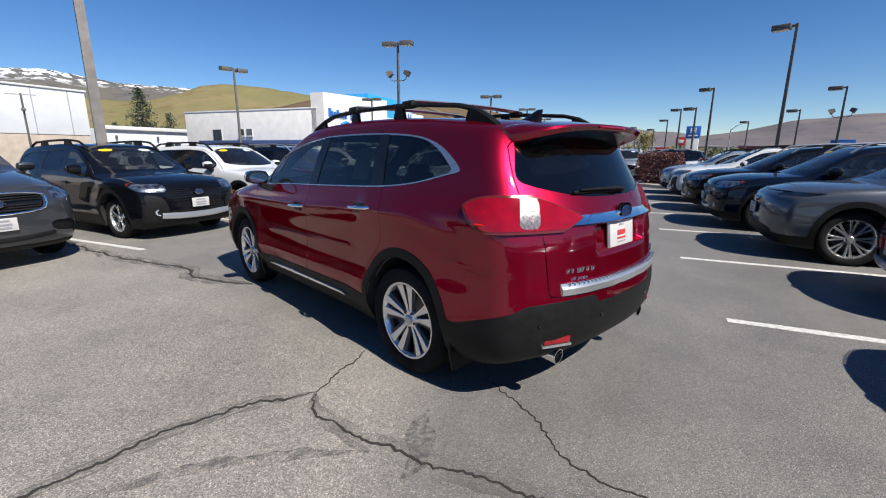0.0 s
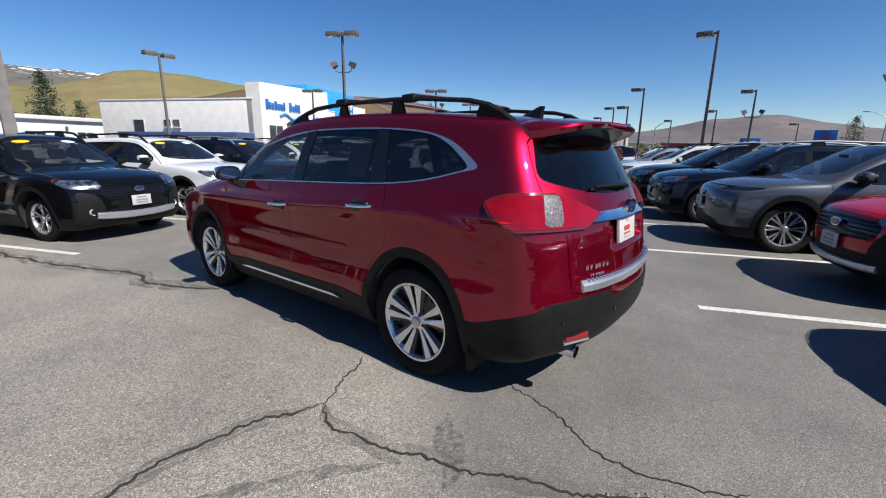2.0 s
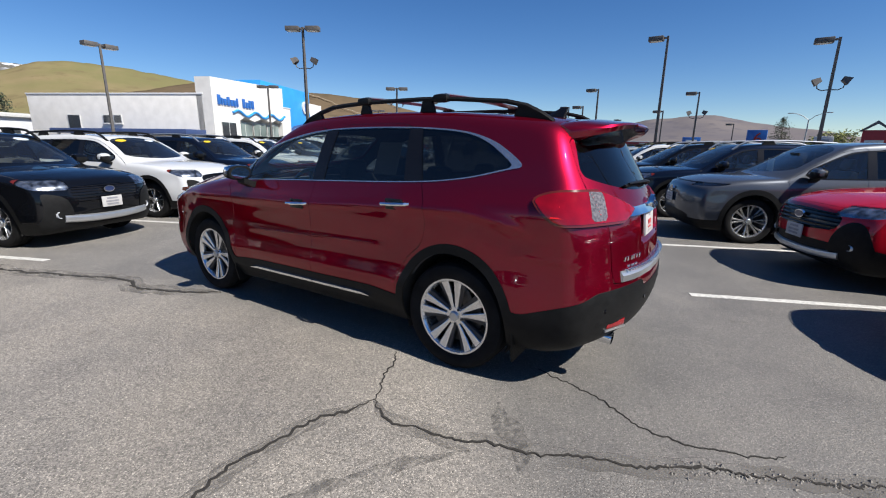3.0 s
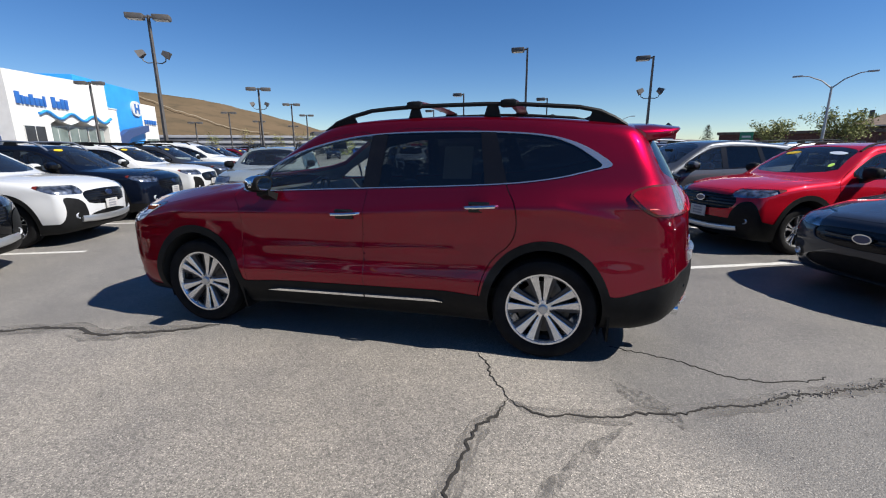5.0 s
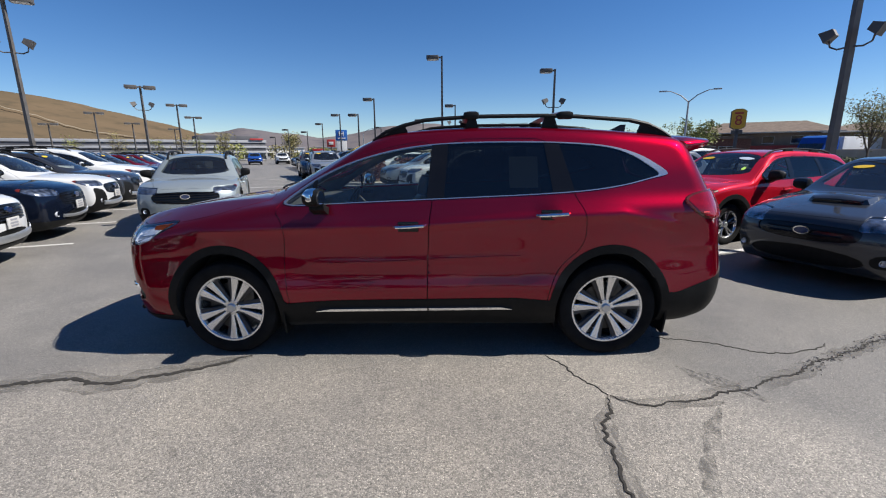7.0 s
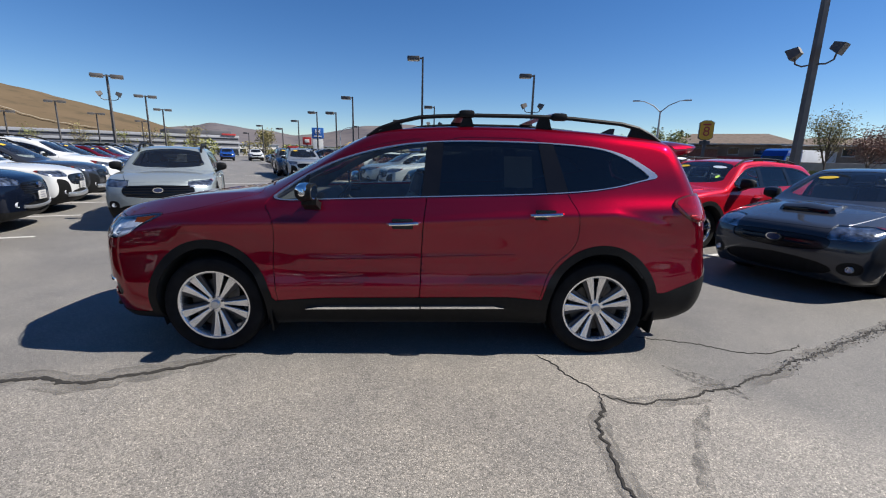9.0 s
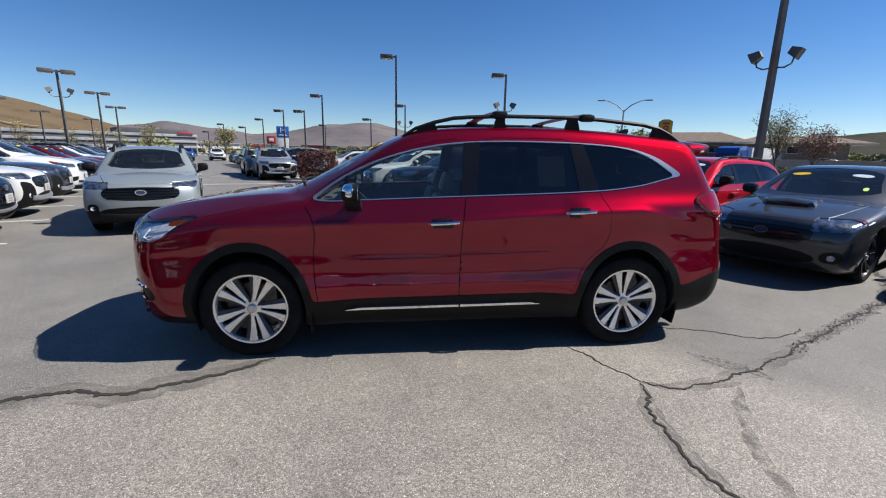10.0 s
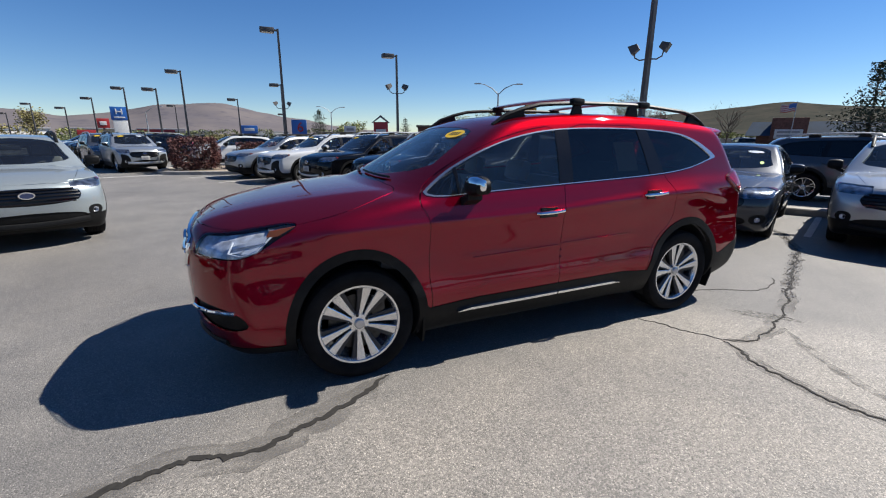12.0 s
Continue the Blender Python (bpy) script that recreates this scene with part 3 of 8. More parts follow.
    # wheel tubs
    for xw in (xf, xr):
        for sd in (-1, 1):
            bm = bmesh.new()
            r0 = s["open"] + 0.012
            ring = lambda yy, k: [(xw + k * r0 * math.cos(t), yy, hub + k * r0 * s["tall"] * math.sin(t)) for t in (math.pi * (i / 18 * 1.24 - 0.12) for i in range(19))]
            edge = [sd * (float(body.side(np.array([p[0]]), np.array([max(p[2], 0.3)]))[0]) - 0.012) for p in ring(0, 1)]
            outer = [(p[0], e, p[2]) for p, e in zip(ring(0, 1), edge)]
            add_loft(bm, [outer, ring(sd * (s["half"] - 0.34), 1.0), ring(sd * (s["half"] - 0.36), 0.05)], False, False)
            part("wheel_well", bm, WELL, car)
    parts = None
    for xw in (xf, xr):
        for sd in (-1, 1):
            made = make_wheel(car, (xw, sd * (s["half"] - s["tuck"]), R - 0.004), R, s["rim"], sd, s["spokes"], parts, s.get("tread", 0), s.get("wheel_turns", (0, 0))[xw == xr])
            parts = parts or made
    # cabin
    seat(car, -0.38 + s["cab"], -0.38, 0.52, s["seat_mat"])
    seat(car, -0.38 + s["cab"], 0.38, 0.52, s["seat_mat"])
    seat(car, 0.55 + s["cab"], 0, 1.30, s["seat_mat"], 0.58, 0.56)
    bm = bmesh.new()
    add_prism(bm, [(s["cowl"][0] - 0.05, 0.7), (s["cowl"][0] - 0.05, s["cowl"][1] - 0.09), (s["cowl"][0] + 0.38, s["cowl"][1] - 0.06), (s["cowl"][0] + 0.52, s["cowl"][1] - 0.2), (s["cowl"][0] + 0.45, 0.6)], -s["half"] + 0.14, s["half"] - 0.14)
    part("dashboard", bm, LINING, car)
    part("cabin_floor", box((0.3, 0, 0.42), (2.6, 1.5, 0.06)), LINING, car)
    bm = bmesh.new()
    sw = Matrix.Translation((s["cowl"][0] + 0.62, -0.38, s["cowl"][1] - 0.13)) @ Matrix.Rotation(-1.15, 4, "Y")
    add_tube(bm, [sw @ Vector((0.185 * math.cos(t), 0.185 * math.sin(t), 0)) for t in (2 * math.pi * k / 24 for k in range(25))], 0.016, 6)
    for t in (0.1, math.pi - 0.1, -math.pi / 2):
        add_tube(bm, [sw @ Vector((0.03 * math.cos(t), 0.03 * math.sin(t), -0.02)), sw @ Vector((0.18 * math.cos(t), 0.18 * math.sin(t), 0))], 0.018, 5)
    part("steering_wheel", bm, SEAT, car)
    bm = bmesh.new()
    add_box(bm, (s["cowl"][0] + 0.68, 0, s["top"] - 0.22), (0.03, 0.24, 0.07), 0.015)
    part("rear_view_mirror", bm, PLASTIC, car)
    # door mirrors
    mx, mz = s["mirror"]
    deep, tall = s.get("mirror_size", (0.075, 0.085))
    for sd in (-1, 1):
        w = float(body.side(np.array([mx]), np.array([mz]))[0])
        bm = bmesh.new()
        rings = []
        for f, kx, kz in ((0.0, 0.55, 0.6), (0.06, 0.9, 0.9), (0.3, 1.05, 1.0), (0.7, 1.0, 0.92), (0.94, 0.8, 0.7), (1.0, 0.45, 0.4)):
            yy = sd * (w + 0.045 + f * 0.20)
            rings.append([(mx + kx * (deep * math.copysign(abs(math.cos(t)) ** 0.8, math.cos(t)) - 0.02 * f), yy, mz + 0.055 + kz * tall * math.copysign(abs(math.sin(t)) ** 0.75, math.sin(t)) + 0.01 * f) for t in (2 * math.pi * k / 24 for k in range(24))])
        add_loft(bm, rings)
        mir = part("door_mirror", bm, s["mirror_mat"] or col, car)
        bm, mid = bmesh.new(), mz + 0.055                # the dark tray under the cap
        tray = [[(mx + (q[0] - mx) * 1.03, q[1] + sd * 0.002, mid + (q[2] - mid) * 1.03) for i, q in enumerate(ring)] for ring in (r[11:24] + r[:2] for r in rings)]
        add_loft(bm, tray, False, False)
        part("mirror_tray", bm, PLASTIC, mir, "black lower mirror housing")
        bm = bmesh.new()
        add_prism(bm, oval(0, 0, 0.085, tall * 0.73, 20), 0, 0.006, "yz")
        bmesh.ops.transform(bm, matrix=Matrix.Translation((mx + deep - 0.006, sd * (w + 0.145), mz + 0.058)), verts=bm.verts[:])
        part("mirror_glass", bm, CHROME, mir)
        bm = bmesh.new()
        add_prism(bm, rounded([(-0.098, -tall * 0.82), (-0.098, tall * 0.88), (0.10, tall * 0.96), (0.094, -tall * 0.7)], 2), 0, deep * 0.77, "yz")
        bmesh.ops.transform(bm, matrix=Matrix.Translation((mx + 0.008, sd * (w + 0.145), mz + 0.058)), verts=bm.verts[:])
        part("mirror_bezel", bm, PLASTIC, mir)
        bm = bmesh.new()
        add_loft(bm, [[(mx + dx, sd * (w - 0.03), mz - 0.055 + dz) for dx, dz in ((-0.05, -0.03), (0.07, -0.03), (0.07, 0.03), (-0.05, 0.03))], [(mx + dx, sd * (w + 0.03), mz - 0.05 + dz) for dx, dz in ((-0.05, -0.025), (0.06, -0.025), (0.06, 0.03), (-0.05, 0.03))], [(mx + dx, sd * (w + 0.12), mz - 0.005 + dz) for dx, dz in ((-0.05, -0.025), (0.055, -0.025), (0.055, 0.02), (-0.05, 0.02))]])
        part("mirror_arm", bm, PLASTIC, mir)
    # door handles
    for hx, hz in s["handles"]:
        for sd in (-1, 1):
            w = float(body.side(np.array([hx]), np.array([hz]))[0])
            mat = CHROME if s["chrome"] else col
            cup = part("handle_cup", box((hx - 0.01, sd * (w - 0.004), hz - 0.005), (0.15, 0.016, 0.075), 0.007), GLOSS_BLACK if s["chrome"] else col, car)
            bm = bmesh.new()
            add_tube(bm, [(hx - 0.115, sd * (w + 0.002), hz - 0.006), (hx - 0.10, sd * (w + 0.022), hz - 0.005), (hx, sd * (w + 0.034), hz), (hx + 0.10, sd * (w + 0.024), hz + 0.006), (hx + 0.115, sd * (w + 0.0), hz + 0.007)], [0.012, 0.016, 0.017, 0.016, 0.012], 8, 0.85)
            part("door_handle", bm, mat, car)
    return car, body


def front_fittings(car, body, s, f):
    """Badge, plate, grille bars, fog lamps and skid plate of a nose."""
    nose = lambda y, z: float(body.meet((-3.1, y, z), (1, 0, 0))[0])
    for z, half in f.get("bars", ()):
        bm = tube([(nose(y, z) + 0.005, y, z) for y in np.linspace(-half, half, 13)], f.get("bar_r", 0.012), 6)
        part("grille_bar", bm, f.get("bar_mat", GLOSS_BLACK), car)
    if "badge" in f:
        z = f["badge"]
        x = nose(0, z)
        bm = bmesh.new()
        add_prism(bm, oval(0, z, 0.085, 0.048, 24), x - 0.035, x - 0.012, "yz")
        b = part("badge", bm, CHROME, car)
        bm = bmesh.new()
        add_prism(bm, oval(0, z, 0.070, 0.036, 24), x - 0.040, x - 0.034, "yz")
        part("badge_field", bm, BADGE_BLUE, b)
    if "plate" in f:
        z = f["plate"]
        x = nose(0, z)
        p = part("plate_card", box((x - 0.03, f.get("plate_y", 0), z), (0.014, 0.31, 0.155), 0.004), PLATE_WHITE, car)
        for dz, w, mt in ((0.045, 0.16, PRINT_GREY), (0.0, 0.20, PRINT_GREY), (-0.04, 0.18, PRINT_GREY)):
            part("print_bar", box((x - 0.039, f.get("plate_y", 0), z + dz), (0.004, w, 0.024)), mt, p)
    for y, z, r in f.get("fogs", ()):
        for sd in (-1, 1):
            x = nose(sd * y, z)
            bm = bmesh.new()
            add_lathe(bm, [(0.001, 0.004), (r * 0.72, 0.002), (r * 0.75, -0.008), (r * 0.9, -0.012), (r, 0.0), (r * 1.02, 0.03)], 20)
            bmesh.ops.transform(bm, matrix=Matrix.Translation((x, sd * y, z)) @ Matrix.Rotation(-math.pi / 2, 4, "Z") @ Matrix.Diagonal((1, 1, 1, 1)), verts=bm.verts[:])
            fg = part("fog_lamp", bm, REFLECTOR, car)
    if "skid" in f:
        z, half, r = f["skid"]
        bm = tube([(nose(y, z) - 0.012, y, z + 0.03 * (abs(y) / half) ** 2) for y in np.linspace(-half, half, 15)], r, 8, 1.5)
        part("bumper_trim", bm, f.get("skid_mat", SATIN), car)


def roof_rails(car, body, s, y, x0, x1, feet, mat, high=0.075, r=0.024):
    top = lambda x, yy: float(body.meet((x, yy, 2.4), (0, 0, -1))[2])
    for sd in (-1, 1):
        pts = [(x0 - 0.02, sd * y, top(x0, y) - 0.005), (x0 + 0.10, sd * y, top(x0 + 0.1, y) + high * 0.6)]
        for x in np.linspace(x0 + 0.24, x1 - 0.24, 12):
            pts.append((x, sd * y, top(x, y) + high))
        pts += [(x1 - 0.10, sd * y, top(x1 - 0.1, y) + high * 0.6), (x1 + 0.02, sd * y, top(x1, y) - 0.005)]
        rail = part("roof_rail", tube(pts, r, 10, 0.85), mat, car)
        for x in feet:
            bm = bmesh.new()
            zz = top(x, y)
            add_prism(bm, [(x - 0.13, zz - 0.01), (x - 0.08, zz + high), (x + 0.08, zz + high), (x + 0.13, zz - 0.01)], sd * y - 0.018, sd * y + 0.018)
            part("rail_foot", bm, PLASTIC, rail)


def recolour(car, old, fresh):
    for o in car.children_recursive:
        if o.data and o.data.materials and o.data.materials[0] == old:
            o.data = o.data.copy()
            o.data.materials[0] = fresh


def stand(car, nose_x, x, y, heading):
    """Sets a car with the middle of its nose at (x, y), facing a heading in degrees."""
    m = Matrix.Translation((x, y, 0)) @ Matrix.Rotation(radians(heading - 180), 4, "Z") @ Matrix.Translation((-nose_x, 0, 0))
    return m


# the family wagon figures that all share
def wagon(**k):
    """Figures of a car from a few of its lengths and heights."""
    s = dict(h=0.042, gap=0.004, floor=0.20, bow_front=0.30, bow_rear=0.26, crown=0.045, flare=0.016, open=0.395, arch=0.055, tall=1.08, tuck=0.055,
             chrome=False, mirror_mat=None, seat_mat=SEAT, cab=0.0, spokes=(5, 0.17, 0.03, 0.05, "two_tone"), R=0.355, rim=0.24, front_holes=[], round=0.09)
    s.update(k)
    nx, zn, zh = s["nose"]           # nose x, belt of the nose z, bonnet edge z
    cx, cz = s["cowl"]
    fx, fz = s["roof_front"]
    mx, mz = s["roof_top"]
    rx, rz = s["roof_rear"]
    gx, gz = s["glass_foot"]
    tx = s["tail"]
    fl = s["floor"]
    if "profile" not in s:
        s["profile"] = [(nx + 0.20, fl), (nx + 0.06, fl + 0.07), (nx, 0.42), (nx - 0.01, zn), (nx + 0.03, zh - 0.10), (nx + 0.09, zh - 0.035), (nx + 0.22, zh + 0.015),
                        (nx * 0.55 + cx * 0.45, zh * 0.5 + cz * 0.5 + 0.025), (cx - 0.12, cz - 0.008), (cx, cz), (fx, fz), (fx + 0.25, mz - 0.03), (mx, mz), (rx - 0.4, rz + 0.03), (rx, rz),
                        (gx, gz), (tx - 0.02, gz - 0.18), (tx, 0.66), (tx - 0.005, 0.48), (tx - 0.10, fl + 0.10), (tx - 0.3, fl)]
    s["profile_min"], s["profile_max"] = min(p[0] for p in s["profile"]), max(p[0] for p in s["profile"])
    s["top"] = max(p[1] for p in s["profile"])
    H = s["half"]
    bz = s["belt"]
    s.setdefault("wz", [(fl, H - 0.08), (0.36, H - 0.03), (0.48, H - 0.004), (0.62, H), (0.78, H - 0.012), (0.90, H - 0.008), (bz - 0.12, H - 0.02), (bz, H - 0.055), (bz + 0.2, H - 0.135), (s["top"] - 0.08, H - 0.255), (s["top"] + 0.05, H - 0.31)])
    s.setdefault("wx", [(nx, -0.09), (nx + 0.45, -0.02), (s["xf"], 0.004), (-0.6, -0.006), (0.6, -0.006), (s["xr"], 0.006), (tx - 0.4, -0.03), (tx, -0.09)])
    return s

# ---- the large red SUV ----
HERO = wagon(
    h=0.026, half=0.962, nose=(-2.47, 0.70, 1.03), cowl=(-1.22, 1.205), roof_front=(-0.40, 1.645), roof_top=(0.7, 1.742), roof_rear=(2.10, 1.655), glass_foot=(2.42, 1.17), tail=2.54,
    belt=1.20, floor=0.22, xf=-1.4455, xr=1.4455, hub=0.366, R=0.372, rim=0.262, open=0.395, arch=0.056, tall=1.13, tuck=0.040, flare=0.014, crown=0.05, bow_front=0.37, bow_rear=0.33, pf=3.3, pr=2.6, round=0.07, tread=44, gap=0.0035,
    profile=[(-2.24, 0.22), (-2.38, 0.29), (-2.435, 0.45), (-2.445, 0.70), (-2.43, 0.89), (-2.385, 0.995), (-2.27, 1.055), (-2.02, 1.115), (-1.70, 1.165), (-1.36, 1.20), (-1.22, 1.212),
             (-0.80, 1.445), (-0.40, 1.645), (-0.16, 1.705), (0.25, 1.735), (0.70, 1.742), (1.20, 1.732), (1.65, 1.705), (2.06, 1.665), (2.16, 1.60), (2.28, 1.41), (2.42, 1.18), (2.475, 1.05), (2.49, 0.86), (2.515, 0.73),
             (2.53, 0.62), (2.51, 0.46), (2.43, 0.34), (2.18, 0.26)],
    wz=[(0.22, 0.85), (0.34, 0.925), (0.44, 0.952), (0.52, 0.962), (0.62, 0.953), (0.78, 0.934), (0.92, 0.943), (1.01, 0.951), (1.07, 0.940), (1.13, 0.918), (1.20, 0.888), (1.40, 0.820), (1.60, 0.728), (1.70, 0.672), (1.85, 0.60)],
    wx=[(-2.5, -0.09), (-2.0, -0.02), (-1.45, 0.006), (-0.8, -0.004), (0.7, -0.004), (1.45, 0.010), (2.0, -0.022), (2.55, -0.085)],
    lines=[(0.013, 0.030, [(-1.7, 0.985), (-0.7, 1.000), (0.1, 1.022), (1.0, 1.085), (1.5, 1.10), (2.0, 1.00)]), (0.005, 0.024, [(-0.85, 0.733), (0.0, 0.752), (0.95, 0.785)]), (-0.006, 0.065, [(-1.4, 0.63), (0.0, 0.645), (1.4, 0.67)]),
           (0.005, 0.050, [(-1.4, 0.515), (0.1, 0.53), (1.4, 0.55)]), (0.026, 0.080, [(0.85, 1.09), (1.5, 1.125), (2.0, 1.14), (2.7, 1.14)]), (0.004, 0.016, [(1.75, 0.862), (2.2, 0.853), (2.7, 0.858)]), (-0.005, 0.06, [(1.6, 0.95), (2.3, 0.96), (2.9, 0.96)]),
           (0.003, 0.08, [(1.6, 0.66), (2.3, 0.70), (2.9, 0.71)]), (0.008, 0.045, [(-2.8, 0.80), (-2.1, 0.80), (-1.65, 0.86)])],
    dlo=[(-1.03, 1.150), (-0.90, 1.245), (-0.74, 1.352), (-0.48, 1.474), (-0.14, 1.566), (0.21, 1.606), (0.69, 1.614), (1.10, 1.606), (1.43, 1.580), (1.63, 1.522), (1.75, 1.455), (1.87, 1.372), (1.76, 1.352), (1.486, 1.282), (1.086, 1.238), (0.108, 1.200), (-0.5, 1.176)],
    dlo_inner=[(-1.005, 1.157), (-0.892, 1.241), (-0.733, 1.346), (-0.477, 1.467), (-0.137, 1.558), (0.210, 1.599), (0.690, 1.607), (1.100, 1.599), (1.424, 1.573), (1.595, 1.512), (1.710, 1.437), (1.800, 1.369), (1.720, 1.349), (1.480, 1.288), (1.083, 1.244), (0.108, 1.206), (-0.500, 1.182)],
    pillars=[[(0.082, 1.15), (0.129, 1.65), (0.250, 1.65), (0.209, 1.15)], [(0.945, 1.65), (1.022, 1.15), (1.195, 1.15), (1.047, 1.65)], [(-0.745, 1.1), (-0.72, 1.5), (-0.745, 1.5), (-0.77, 1.1)]],
    window_splits=[0.16, 1.05],
    windscreen=[(-0.9, 1.262), (-0.9, 1.62), (0.50, 1.62), (0.585, 1.50), (0.685, 1.262)], ws_back=-0.15,
    rear_glass=[(-0.9, 1.222), (-0.9, 1.60), (0.60, 1.60), (0.665, 1.45), (0.710, 1.345), (0.672, 1.305), (0.43, 1.247), (0.2, 1.226)], rg_front=2.03,
    headlamp=[(-1.735, 1.055), (-1.93, 1.032), (-2.2, 0.985), (-2.7, 0.945), (-2.7, 0.862), (-2.2, 0.858), (-2.05, 0.872), (-1.90, 0.965)], headlamp_in=0.585,
    lamp_mat=GLOSS_BLACK, lamp_split=[(-1.975, 0.928), (-1.936, 1.019)], lamp_proud=0.020, lamp_rim=0.016, taillamp=[(1.935, 1.195), (2.03, 1.243), (2.15, 1.257), (2.8, 1.235), (2.8, 1.068), (2.2, 1.052), (2.09, 1.055), (1.985, 1.14)], taillamp_in=0.40, taillamp_taper=2.2, taillamp_mid=1.13, tail_clear=[(0.690, 1.080), (0.645, 1.232), (0.735, 1.238), (0.788, 1.080)], tail_clear_x=2.15,
    front_holes=[([(-0.9, 0.72), (-0.9, 0.965), (0.46, 0.965), (0.50, 0.86), (0.44, 0.72)], "grille", GLOSS_BLACK, 0.02), ([(0.52, 0.47), (0.52, 0.585), (0.72, 0.575), (0.90, 0.556), (0.925, 0.43), (0.74, 0.415)], "fog_recess", PLASTIC, 0.02)],
    front_limit=-2.0, sill=[(-2.6, 0.31), (-1.9, 0.31), (-0.98, 0.425), (-0.6, 0.447), (0.74, 0.468), (1.0, 0.452), (1.80, 0.45), (1.87, 0.507), (1.95, 0.517), (2.27, 0.630), (2.33, 0.672), (2.48, 0.690), (2.7, 0.690)], sill_mid=(0.36, 0.645), dent=(2.2, 0.33, 0.905, 1.085, 0.05), hood=(0.22, [(-2.4, 0.44), (-1.87, 0.56), (-1.22, 0.67)]),
    doors=[([(-0.945, 0.30), (-0.965, 0.48), (-0.985, 0.72), (-0.955, 1.02), (-1.06, 1.155), (-0.76, 1.36), (-0.48, 1.495), (-0.14, 1.59), (0.17, 1.63), (0.13, 1.20), (0.10, 1.02), (0.084, 0.50), (0.078, 0.10), (-0.9, 0.10)], "front_door"),
           ([(0.078, 0.10), (0.084, 0.50), (0.10, 1.02), (0.13, 1.20), (0.17, 1.63), (0.69, 1.635), (1.035, 1.628), (1.15, 1.24), (1.243, 1.10), (1.239, 0.86), (1.06, 0.72), (0.98, 0.50), (0.95, 0.10)], "rear_door")],
    bonnet=[(-2.37, -0.9), (-2.37, 0.3), (-2.25, 0.60), (-2.02, 0.80), (-1.78, 0.872), (-1.50, 0.880), (-1.28, 0.80), (-1.10, 0.70), (-1.17, 0.5), (-1.23, -0.9)], bonnet_low=0.93,
    tailgate=[(-0.9, 0.705), (-0.9, 1.66), (0.63, 1.66), (0.74, 1.28), (0.68, 1.10), (0.668, 0.90), (0.665, 0.72), (0.64, 0.705)],
    mirror=(-0.690, 1.175), mirror_size=(0.050, 0.066), mirror_mat=CHROME, handles=[(-0.035, 1.016), (0.995, 1.098)], chrome=True, cab=-0.02, seat_mat=SEAT,
    spokes=(5, 0.235, 0.030, 0.058, "fan"), wheel_turns=(25, -5))
hero, hero_body = build_car(HERO, "red_suv", "metallic crimson three-row SUV with chrome trim and black cladding", "car", RED)

